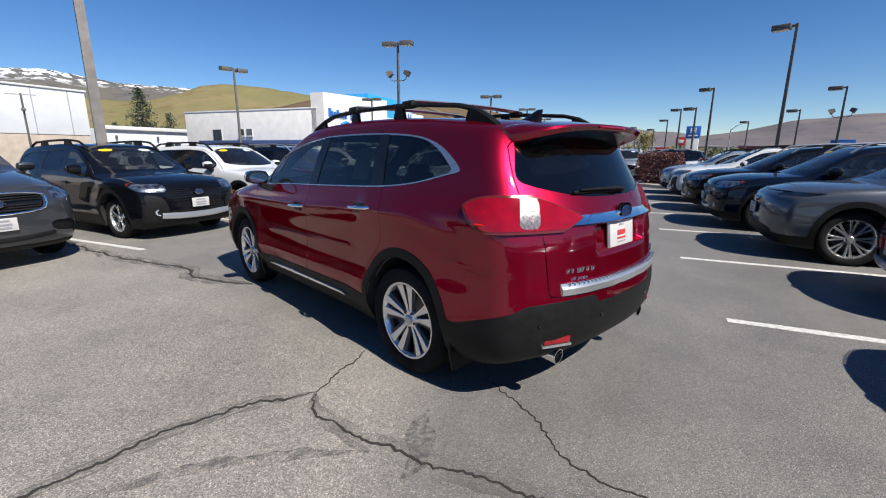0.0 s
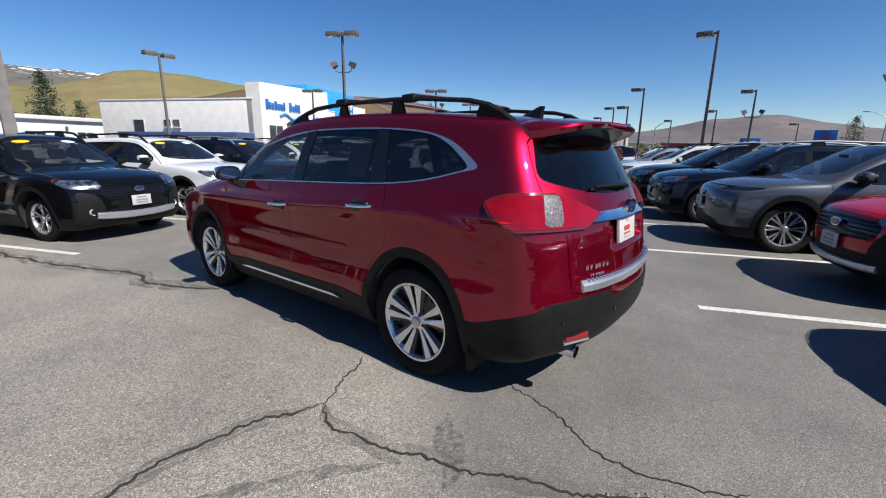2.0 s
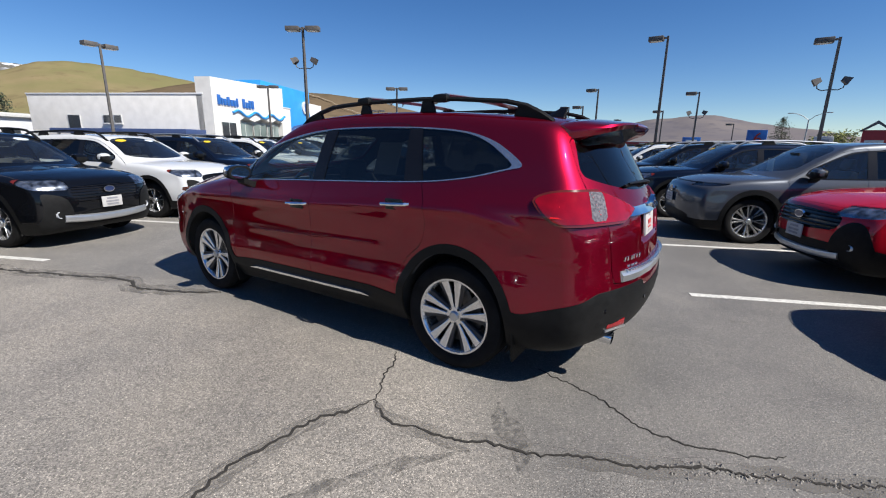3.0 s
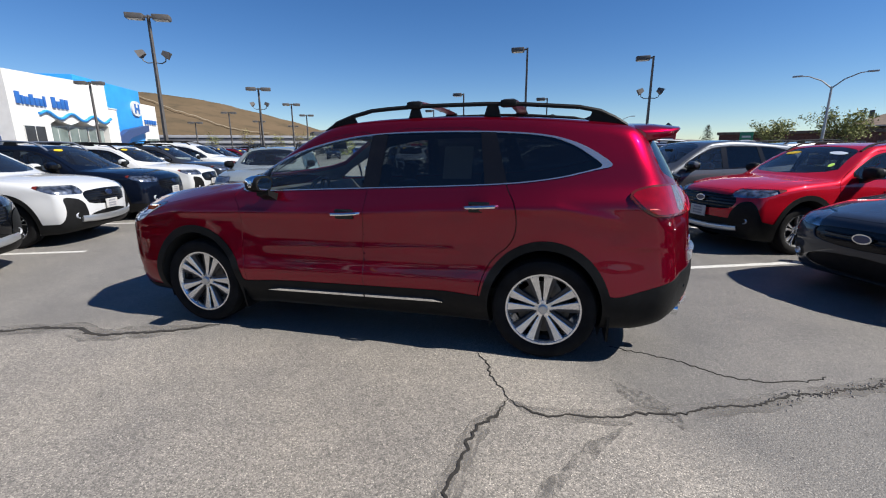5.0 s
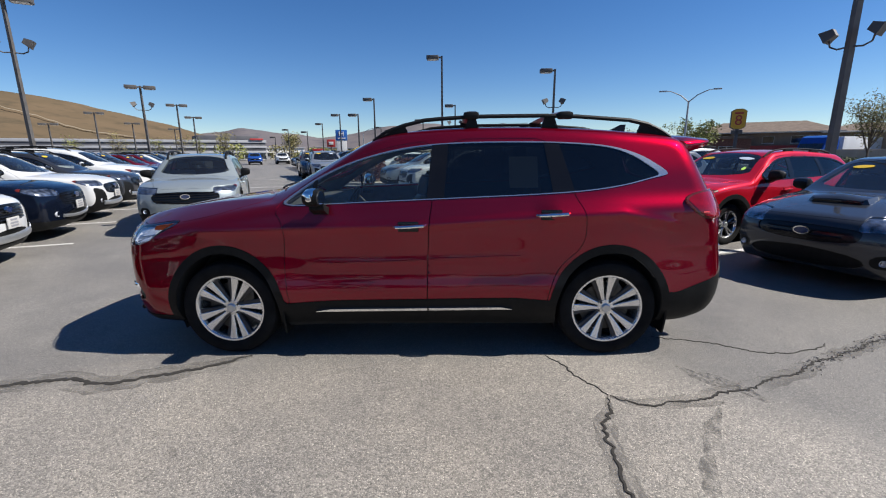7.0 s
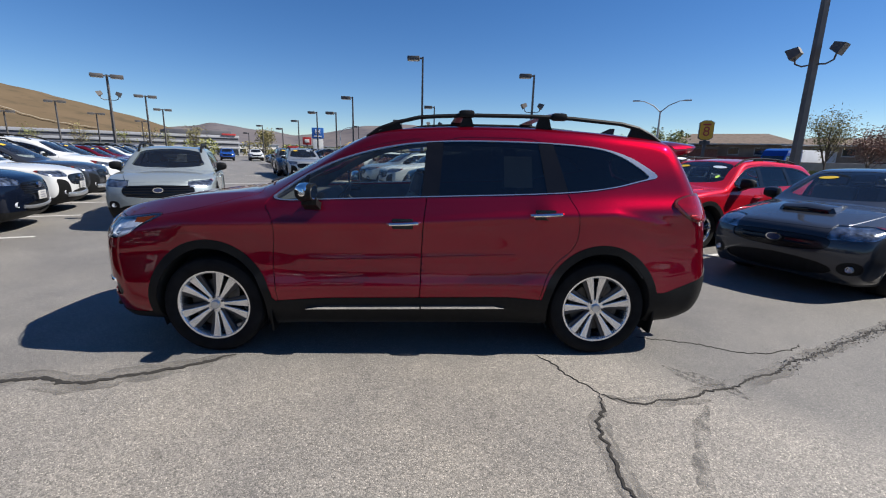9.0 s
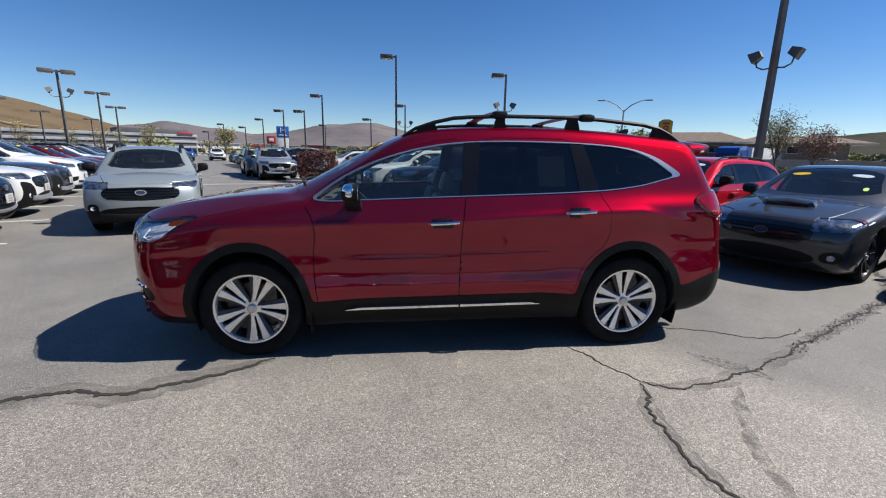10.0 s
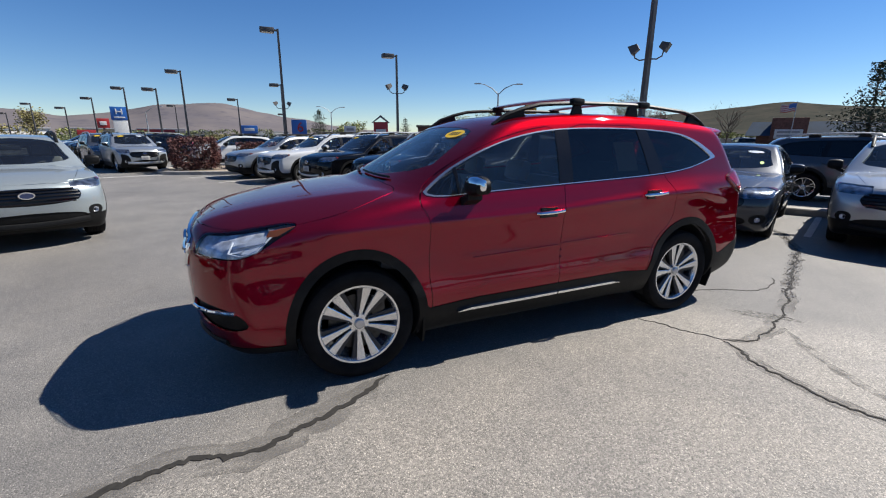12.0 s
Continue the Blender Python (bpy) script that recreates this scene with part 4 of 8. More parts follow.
def hero_details():
    S, B, car = HERO, hero_body, hero
    back = lambda y, z: float(B.meet((3.2, y, z), (-1, 0, 0))[0])
    nose = lambda y, z: float(B.meet((-3.2, y, z), (1, 0, 0))[0])
    top = lambda x, y: float(B.meet((x, y, 2.4), (0, 0, -1))[2])
    side = lambda x, z: float(B.side(np.array([x]), np.array([z]))[0])

    # roof rails with their long feet, and two cross bars
    y = 0.60
    for sd in (-1, 1):
        xs = np.concatenate([[-0.34, -0.24, -0.10], np.linspace(0.06, 1.62, 13), [1.76, 1.86, 1.94]])
        lift = np.interp(xs, [-0.34, -0.20, 0.1, 0.5, 1.2, 1.62, 1.80, 1.94], [0.0, 0.045, 0.078, 0.084, 0.088, 0.088, 0.062, 0.0])
        bm = bmesh.new()
        rings = []
        for x, l in zip(xs, lift):
            z = top(x, y) + l
            rings.append([(x, sd * (y + dy), z + dz) for dy, dz in ((-0.020, -0.012), (-0.022, 0.004), (-0.012, 0.016), (0.008, 0.016), (0.022, 0.002), (0.020, -0.014))])
        add_loft(bm, rings)
        rail = part("roof_rail", bm, PLASTIC, car, "satin black roof rail")
        for x0, x1 in ((-0.32, -0.06), (0.37, 0.48), (0.95, 1.08), (1.68, 1.93)):
            bm = bmesh.new()
            h = lambda x: float(np.interp(x, xs, lift))
            add_prism(bm, [(x0, top(x0, y) - 0.01), (x0 + 0.03, top(x0, y) + h(x0 + 0.03)), (x1 - 0.03, top(x1, y) + h(x1 - 0.03)), (x1, top(x1, y) - 0.01)], sd * y - 0.014, sd * y + 0.014)
            part("rail_foot", bm, PLASTIC, rail)
    for x in (0.42, 1.13):
        bm = bmesh.new()
        rings = []
        for yy in np.linspace(-0.60, 0.60, 17):
            z = top(x, 0.6) + 0.112 + 0.012 * (1 - (yy / 0.6) ** 2)
            rings.append([(x + dx, yy, z + dz) for dx, dz in ((-0.05, 0), (-0.03, 0.012), (0.03, 0.014), (0.055, 0.004), (0.03, -0.008), (-0.03, -0.008))])
        add_loft(bm, rings)
        bar = part("cross_bar", bm, SATIN, car, "silver roof cross bar")
        for sd in (-1, 1):
            bm = box((x, sd * 0.605, top(x, 0.6) + 0.092), (0.12, 0.062, 0.055), 0.022)
            part("bar_clamp", bm, PLASTIC, bar)
    # fin aerial
    bm = bmesh.new()
    z = top(1.72, 0)
    rings = []
    for f, l in ((0, 1.0), (0.35, 0.72), (0.7, 0.45), (1.0, 0.22)):
        w = 0.032 * (1 - 0.75 * f)
        c = 1.72 + 0.085 * f
        rings.append([(c + dx * 0.10 * l, dy * w, z - 0.004 + 0.075 * f) for dx, dy in ((-1, 0), (-0.3, -1), (0.8, -0.8), (1, 0), (0.8, 0.8), (-0.3, 1))])
    add_loft(bm, rings)
    part("fin_aerial", bm, GLOSS_BLACK, car)
    # roof spoiler: painted blade, black underside, brake light
    bm, under = bmesh.new(), bmesh.new()
    rings, low = [], []
    for yy in np.linspace(-0.645, 0.645, 25):
        q = abs(yy) / 0.645
        x0, x1 = 1.99 - 0.02 * q ** 2, 2.335 - 0.07 * q ** 3 - 0.20 * q ** 12
        xm = x0 + 0.43 * (x1 - x0)
        z0 = top(1.99, yy)
        z1 = 1.640 - 0.030 * q ** 2 - 0.03 * q ** 8
        rings.append([(x0, yy, z0 - 0.004), (x0 + 0.02, yy, z0 + 0.004), (xm, yy, (z0 + z1) / 2 + 0.014), (x1 - 0.01, yy, z1 + 0.004), (x1, yy, z1 - 0.008), (x1 - 0.02, yy, z1 - 0.030 - 0.018 * q ** 4), (xm, yy, z1 - 0.048 - 0.045 * q ** 4), (x0 + 0.03, yy, z0 - 0.05 - 0.05 * q ** 4)])
        low.append([(x0 + 0.07, yy * 0.96, z1 - 0.040), (x1 - 0.05, yy * 0.97, z1 - 0.026), (x1 - 0.10, yy * 0.96, z1 - 0.052), (x0 + 0.10, yy * 0.95, z1 - 0.11)])
    add_loft(bm, rings)
    sp = part("spoiler", bm, RED, car)
    add_loft(under, low)
    part("spoiler_underside", under, GLOSS_BLACK, sp)
    bm = tube([(2.331 - 0.10 * (abs(yy) / 0.63) ** 3, yy, 1.626) for yy in np.linspace(-0.16, 0.16, 7)], 0.009, 6)
    part("brake_light", bm, TAIL_RED, sp)
    # rear wiper
    bm = tube([(back(0.05, 1.262) + 0.03, 0.06, 1.262), (back(0.0, 1.272) + 0.035, 0.0, 1.272), (back(-0.36, 1.276) + 0.03, -0.38, 1.276)], [0.024, 0.020, 0.008], 8, 0.6)
    wip = part("rear_wiper", bm, PLASTIC, car)
    part("wiper_blade", tube([(back(0.1, 1.250) + 0.014, 0.12, 1.250), (back(-0.40, 1.262) + 0.014, -0.42, 1.263)], 0.009, 6), RUBBER, wip)
    # chrome strip across the tailgate, with its badge
    bm = bmesh.new()
    rings = []
    for yy in np.linspace(-0.68, 0.68, 29):
        x, x2 = back(yy, 1.150), back(yy, 1.092)
        h = 0.026 - 0.004 * (abs(yy) / 0.65) ** 2
        rings.append([(x2 - 0.01, yy, 1.118 - h), (x2 + 0.020, yy, 1.118 - h), (x + 0.026, yy, 1.120), (x + 0.018, yy, 1.118 + h), (x - 0.012, yy, 1.118 + h)])
    add_loft(bm, rings)
    strip = part("tailgate_strip", bm, CHROME, car, "chrome strip")
    x = back(0, 1.15)
    bm = bmesh.new()
    add_prism(bm, oval(0, 1.135, 0.078, 0.052), x + 0.01, x + 0.036, "yz")
    bd = part("badge", bm, CHROME, car)
    bm = bmesh.new()
    add_prism(bm, oval(0, 1.135, 0.058, 0.034), x + 0.034, x + 0.039, "yz")
    part("badge_field", bm, BADGE_BLUE, bd)
    for dy, dz, r in ((0.03, 0.012, 0.009), (-0.03, 0.016, 0.006), (-0.012, -0.014, 0.006), (-0.036, -0.006, 0.006), (0.008, 0.018, 0.006), (0.02, -0.016, 0.006)):
        bm = bmesh.new()
        add_prism(bm, oval(dy, 1.135 + dz, r, r, 8), x + 0.038, x + 0.042, "yz")
        part("badge_stud", bm, CHROME, bd)
    # plate card in its frame, under the strip
    tilt = Matrix.Translation((back(0, 0.99) + 0.016, 0, 1.000)) @ Matrix.Rotation(-0.10, 4, "Y")
    fr = part("plate_frame", box((0, 0, 0), (0.014, 0.335, 0.185), 0.008, tilt), SATIN, car)
    part("plate_card", box((0.008, 0, 0), (0.006, 0.305, 0.155), 0.002, tilt), PLATE_WHITE, fr)
    for dz, w, h, mt in ((0.052, 0.05, 0.012, PRINT_GREY), (0.004, 0.10, 0.030, PRINT_RED), (-0.030, 0.11, 0.010, PRINT_RED), (-0.052, 0.10, 0.006, PRINT_GREY)):
        part("print_bar", box((0.0125, -0.01, dz), (0.003, w, h), 0, tilt), mt, fr)
    # chrome lettering kept as plain bars
    for yy, z, n, w, h in ((-0.545, 0.845, 6, 0.030, 0.028), (-0.52, 0.80, 6, 0.017, 0.016), (0.50, 0.82, 4, 0.03, 0.026)):
        for k in range(n):
            y1 = yy + k * w * 1.18 * 1.0
            x = back(y1, z)
            part("letter_bar", box((x + 0.003, y1, z), (0.006, w, h), 0.002), CHROME, car)
    # bumper step guard
    bm = bmesh.new()
    rings = []
    for yy in np.linspace(-0.60, 0.60, 21):
        x1 = back(yy, 0.70)
        x0 = back(yy, 0.80)
        x1 = max(x1, x0 + 0.02)
        rings.append([(x0 - 0.01, yy, 0.770), (x0 + 0.012, yy, 0.782), (x1 - 0.005, yy, 0.768), (x1 + 0.008, yy, 0.752), (x1 + 0.008, yy, 0.716), (x1 - 0.015, yy, 0.712)])
    add_loft(bm, rings)
    step = part("bumper_guard", bm, SATIN, car, "brushed metal bumper guard")
    for k in range(34):
        yy = -0.55 + 1.10 * k / 33
        x0 = back(yy, 0.80)
        part("guard_rib", box((x0 + 0.018, yy, 0.7835), (0.035, 0.014, 0.006), 0.002), CHROME, step)
    for sd in (-1, 1):
        # reflector, exhaust tip, parking sensors
        yy = 0.60
        x = back(sd * yy, 0.455)
        m = Matrix.Translation((x + 0.002, sd * yy, 0.455)) @ Matrix.Rotation(sd * 0.42, 4, "Z")
        part("rear_reflector", box((0, 0, 0), (0.02, 0.17, 0.045), 0.008, m), TAIL_RED, car)
        part("reflector_trim", box((0.0, 0, -0.034), (0.024, 0.19, 0.014), 0.005, m), SATIN, car)
        bm = bmesh.new()
        add_lathe(bm, [(0.030, -0.10), (0.044, -0.09), (0.046, 0.10), (0.040, 0.10), (0.038, -0.02), (0.002, -0.02)], 24)
        bmesh.ops.transform(bm, matrix=Matrix.Translation((back(sd * 0.56, 0.36) - 0.07, sd * 0.545, 0.335)) @ Matrix.Rotation(-math.pi / 2, 4, "Z") @ Matrix.Rotation(-0.06, 4, "X"), verts=bm.verts[:])
        part("exhaust_tip", bm, CHROME, car)
        for yy in (0.30, 0.72):
            bm = bmesh.new()
            x = back(sd * yy, 0.56)
            add_prism(bm, oval(sd * yy, 0.56, 0.014, 0.014, 12), x - 0.01, x + 0.012, "yz")
            part("parking_sensor", bm, GLOSS_BLACK, car)
        # dotted light column of the tail lamp
        for k in range(9):
            z = 1.085 + 0.018 * k
            h = B.meet((3.2, sd * 0.730, z), (-1, 0, 0))
            part("lamp_dot", box((float(h[0]) + 0.022, sd * 0.730, z), (0.008, 0.012, 0.010), 0.003), LED_RED, car)
        # bright light guides in the tail lamp
        for z in (1.105, 1.165, 1.205):
            part("light_guide", strip_on(B, [(x1, sd * 0.95, z) for x1 in np.linspace(2.07, 2.30, 7)], (0, -sd, 0), 0.008, 6, 0.017), LED_RED, car)
        # mud flaps
        for xw, dx in ((S["xf"], 0.40), (S["xr"], 0.41)):
            w = side(xw + dx, 0.36)
            bm = bmesh.new()
            add_prism(bm, [(w - 0.22, 0.17), (w - 0.24, 0.45), (w + 0.004, 0.47), (w + 0.008, 0.30), (w - 0.02, 0.17)], xw + dx + 0.02, xw + dx + 0.035, "yz")
            if sd < 0:
                bmesh.ops.scale(bm, vec=(1, -1, 1), verts=bm.verts[:])
            part("mud_flap", bm, PLASTIC, car)
        # bright sill strips under the doors
        for x0, x1 in ((-0.765, 0.083), (0.094, 0.72)):
            bm = bmesh.new()
            rings = []
            for k, x in enumerate(np.linspace(x0, x1, 9)):
                w = side(x, 0.375)
                z = 0.352 + (x + 0.765) * 0.013
                c = 0.35 if (k == 0 and x0 < 0) or (k == 8 and x0 > 0) else 1
                rings.append([(x, sd * (w - 0.004), z), (x, sd * (w + 0.022), z + 0.004), (x, sd * (w + 0.024), z + 0.022 * c), (x, sd * (w + 0.004), z + 0.034 * c)])
            add_loft(bm, rings)
            part("sill_strip", bm, CHROME, car, "chrome sill strip")
        # side marker rubbing strips
        for x0, x1, z0, z1 in ((-0.65, 0.062, 0.735, 0.757), (0.108, 0.78, 0.766, 0.79)):
            bm = bmesh.new()
            rings = []
            for x in np.linspace(x0, x1, 9):
                z = z0 + (z1 - z0) * (x - x0) / (x1 - x0)
                w = side(x, z)
                rings.append([(x, sd * (w - 0.002), z - 0.007), (x, sd * (w + 0.0025), z - 0.003), (x, sd * (w + 0.0025), z + 0.003), (x, sd * (w - 0.002), z + 0.007)])
            add_loft(bm, rings)
            part("door_moulding", bm, RED, car)
        # fog strip and lower lip of the front bumper
        bm = tube([(nose(sd * yy, 0.515) - 0.006, sd * yy, 0.505 + 0.11 * (yy - 0.5)) for yy in np.linspace(0.50, 0.885, 9)], 0.013, 8)
        part("fog_strip", bm, CHROME, car)
        # lamp innards: two bright blocks with slit lamps, and a pale light guide round them
        for x0, x1, z0, z1, dip in ((-2.235, -2.125, 0.895, 0.955, 0.030), (-2.115, -1.985, 0.898, 0.985, 0.030)):
            bm = bmesh.new()
            rings = []
            for f in np.linspace(0, 1, 5):
                x = x0 + (x1 - x0) * f
                lo, hi = z0 - 0.012 * (1 - f), z1 - 0.02 * (1 - f)
                ring = []
                for z, d in ((lo, dip), (lo + 0.006, dip - 0.012), (lo + 0.42 * (hi - lo), dip + 0.012), (lo + 0.5 * (hi - lo), dip + 0.014), (lo + 0.58 * (hi - lo), dip - 0.004), (hi - 0.006, dip - 0.012), (hi, dip)):
                    h = B.meet((x - 0.6, sd * 1.35, z), (0.6, -sd * 0.45, 0))
                    ring.append((float(h[0]) + d * 0.8, float(h[1]) - sd * d * 0.6, z))
                rings.append(ring)
            add_loft(bm, rings, False, False)
            part("lamp_block", bm, LAMP_BLOCK, car, "bright lamp reflector block")
        guide = [(-2.26, 0.945), (-2.24, 0.890), (-2.12, 0.878), (-2.00, 0.902), (-1.975, 0.935), (-1.950, 1.010), (-2.03, 1.005)]
        pts = []
        for x, z in guide:
            h = B.meet((x - 0.6, sd * 1.35, z), (0.6, -sd * 0.45, 0))
            pts.append((float(h[0]) + 0.012, float(h[1]) - sd * 0.010, z))
        part("light_guide", tube(pts, 0.007, 6), SIGN_PALE, car, "pale light guide")
        w = side(-1.86, 1.02)
        bm = bmesh.new()
        add_prism(bm, [(-1.79, 1.036), (-1.93, 1.018), (-1.95, 0.985), (-1.89, 0.985)], sd * (w - 0.035), sd * (w - 0.025))
        part("side_marker", bm, AMBER, car)
    # grille: bars, badge and bright surround
    for z in (0.77, 0.81, 0.885, 0.925):
        part("grille_bar", tube([(nose(yy, z) + 0.006, yy, z) for yy in np.linspace(-0.45, 0.45, 13)], 0.011, 6), GLOSS_BLACK, car)
    part("grille_wing", tube([(nose(yy, 0.85) - 0.006, yy, 0.85) for yy in np.linspace(-0.47, 0.47, 13)], 0.019, 8), CHROME, car)
    ringy = rounded([(-0.47, 0.72), (-0.52, 0.86), (-0.48, 0.975), (0.48, 0.975), (0.52, 0.86), (0.47, 0.72)], 2)
    part("grille_surround", tube([(nose(a, b) - 0.006, a, b) for a, b in ringy + ringy[:1]], 0.016, 6), CHROME, car)
    x = nose(0, 0.85)
    bm = bmesh.new()
    add_prism(bm, oval(0, 0.85, 0.085, 0.048), x - 0.03, x - 0.005, "yz")
    bb = part("badge", bm, CHROME, car)
    bm = bmesh.new()
    add_prism(bm, oval(0, 0.85, 0.073, 0.037), x - 0.034, x - 0.029, "yz")
    part("badge_field", bm, BADGE_BLUE, bb)
    part("front_lip", tube([(nose(yy, 0.34) - 0.004, yy, 0.335) for yy in np.linspace(-0.78, 0.78, 17)], 0.018, 6), PLASTIC, car)
    # front wipers at the foot of the windscreen
    for y0, y1 in ((-0.50, 0.05), (0.10, 0.62)):
        pts = []
        for f in np.linspace(0, 1, 6):
            yy = y0 + (y1 - y0) * f
            h = B.meet((-2.2, yy, 1.255 + 0.012 * f), (1, 0, 0))
            pts.append((float(h[0]) - 0.025, yy, 1.262 + 0.012 * f))
        part("wiper", tube(pts, 0.009, 6), PLASTIC, car)
    # yellow oval sticker on the windscreen, paper on the window
    for yy, z, rx, mat in ((-0.40, 1.555, 0.10, YELLOW_STICKER),):
        h = B.meet((-2.2, yy, z), (1, 0, 0))
        n = B.slope(np.array([h]))[0]
        n = Vector(n / np.linalg.norm(n))
        m = Matrix.Translation(Vector(h) + n * 0.003) @ n.to_track_quat("Z", "Y").to_matrix().to_4x4()
        bm = bmesh.new()
        add_prism(bm, oval(0, 0, rx, 0.062), 0, 0.002, "xy")
        bmesh.ops.transform(bm, matrix=m, verts=bm.verts[:])
        st = part("window_sticker", bm, mat, car, "yellow oval price sticker")
        for k in range(4):
            part("print_bar", box((-0.045 + 0.03 * k, 0, 0.003), (0.018, 0.045, 0.001), 0, m), PRINT_BLACK, st)
    w = side(0.80, 1.38) - 0.03
    lean = math.atan2(side(0.8, 1.28) - side(0.8, 1.48), 0.2)
    part("paper_sheet", box((0, 0, 0), (0.21, 0.002, 0.24), 0, Matrix.Translation((0.80, -w, 1.39)) @ Matrix.Rotation(-lean, 4, "X")), PAPER, car, "pale paper sheet behind glass")


hero_details()

# ---- the parked cars ----
def crossover(**k):
    """Figures of a smaller wagon, with its openings set out from its lengths."""
    k = dict(dict(h=0.036, round=0.06, bow_front=0.27, pf=3.0, bow_rear=0.24, pr=3.0), **k)
    s = wagon(**k)
    nx, zn, zh = s["nose"]
    cx, cz = s["cowl"]
    fx, fz = s["roof_front"]
    rx, rz = s["roof_rear"]
    gx, gz = s["glass_foot"]
    tx, H, bz, top = s["tail"], s["half"], s["belt"], s["top"]
    up = top - 0.125                                   # top of the side windows
    wx = s.get("dlo_tail", rx - 0.22)
    d = dict(
        dlo=[(cx + 0.22, bz - 0.02), (fx - 0.02, up - 0.07), (fx + 0.28, up - 0.01), (0.5, up), (wx - 0.45, up - 0.02), (wx - 0.05, up - 0.13), (wx + 0.06, bz + 0.12), (wx - 0.20, bz + 0.05), (0.3, bz)],
        windscreen=[(-0.9, cz + 0.035), (-0.9, fz), (H - 0.36, fz), (H - 0.30, (cz + fz) / 2), (H - 0.20, cz + 0.035)], ws_back=fx + 0.3,
        rear_glass=[(-0.9, gz + 0.02), (-0.9, rz - 0.06), (H - 0.42, rz - 0.06), (H - 0.30, gz + 0.04)], rg_front=rx - 0.15,
        headlamp=[(nx + 0.60, zh - 0.005), (nx + 0.30, zh - 0.01), (nx - 0.3, zh - 0.045), (nx - 0.3, zh - 0.165), (nx + 0.22, zh - 0.16), (nx + 0.42, zh - 0.09)], headlamp_in=H - 0.43,
        taillamp=[(tx - 0.42, gz - 0.02), (tx - 0.25, gz + 0.02), (tx + 0.3, gz + 0.01), (tx + 0.3, gz - 0.16), (tx - 0.2, gz - 0.17)], taillamp_in=H - 0.42,
        marker_x=nx + 0.47, front_limit=nx + 0.6, sill=[(nx - 0.2, 0.36), (s["xf"], 0.36), (s["xf"] + 0.5, 0.38), (s["xr"] - 0.5, 0.38), (s["xr"], 0.38), (tx - 0.2, 0.50), (tx + 0.2, 0.55)],
        doors=[([(s["xf"] + 0.47, 0.40), (s["xf"] + 0.47, bz - 0.1), (cx + 0.18, bz - 0.03), (fx - 0.04, up - 0.03), (fx + 0.28, up + 0.02), (0.10, up + 0.02), (0.07, bz), (0.05, 0.40)], "front_door"),
               ([(0.05, 0.40), (0.07, bz), (0.10, up + 0.02), (0.85, up + 0.015), (1.02, bz), (s["xr"] - 0.30, 0.80), (s["xr"] - 0.46, 0.55), (s["xr"] - 0.48, 0.40)], "rear_door")],
        bonnet=[(nx + 0.09, -0.9), (nx + 0.09, 0.35), (nx + 0.2, H - 0.34), (cx + 0.06, H - 0.17), (cx + 0.02, 0.5), (cx - 0.03, -0.9)], bonnet_low=zh - 0.10,
        tailgate=[(-0.9, 0.62), (-0.9, rz), (H - 0.36, rz), (H - 0.24, gz), (H - 0.30, 0.64)],
        pillars=[[(0.05, bz - 0.1), (0.09, top), (0.20, top), (0.18, bz - 0.1)], [(0.84, top), (0.94, bz - 0.1), (1.06, bz - 0.1), (0.92, top)]], window_splits=[0.12, 0.95],
        mirror=(cx + 0.52, bz + 0.02), handles=[(-0.06, bz - 0.17), (0.86, bz - 0.14)])
    for a, b in d.items():
        s.setdefault(a, b)
    if "dlo_inner" not in s:
        c = np.mean(s["dlo"], 0)
        s["dlo_inner"] = [(x + 0.03 * np.sign(c[0] - x) * min(1, abs(c[0] - x)), z + 0.02 * np.sign(c[1] - z)) for x, z in s["dlo"]]
    return s


OUTBACK = crossover(
    half=0.935, nose=(-2.44, 0.68, 0.965), cowl=(-1.16, 1.10), roof_front=(-0.30, 1.555), roof_top=(0.5, 1.625), roof_rear=(2.02, 1.545), glass_foot=(2.33, 1.13), tail=2.43, belt=1.08,
    xf=-1.50, xr=1.245, hub=0.352, R=0.352, rim=0.235, spokes=(5, 0.17, 0.012, 0.024, "two_tone"), dlo_tail=1.92, arch=0.062,
    front_holes=[([(-0.9, 0.60), (-0.9, 0.865), (0.46, 0.865), (0.54, 0.79), (0.53, 0.74), (0.44, 0.60)], "grille", GLOSS_BLACK, 0.015), ([(0.49, 0.30), (0.53, 0.62), (0.60, 0.72), (0.72, 0.76), (0.82, 0.77), (0.80, 0.60), (0.82, 0.44), (0.88, 0.30)], "bumper_corner", PLASTIC, -0.008), ([(-0.9, 0.30), (-0.9, 0.52), (0.50, 0.52), (0.50, 0.30)], "air_intake", PLASTIC, 0.01)])
OUTBACK_NOSE = dict(bars=[(0.65, 0.44), (0.69, 0.46), (0.73, 0.48), (0.77, 0.49), (0.81, 0.48), (0.84, 0.46)], bar_r=0.009, badge=0.785, plate=0.60, fogs=[(0.66, 0.47, 0.05)], skid=(0.385, 0.62, 0.036))
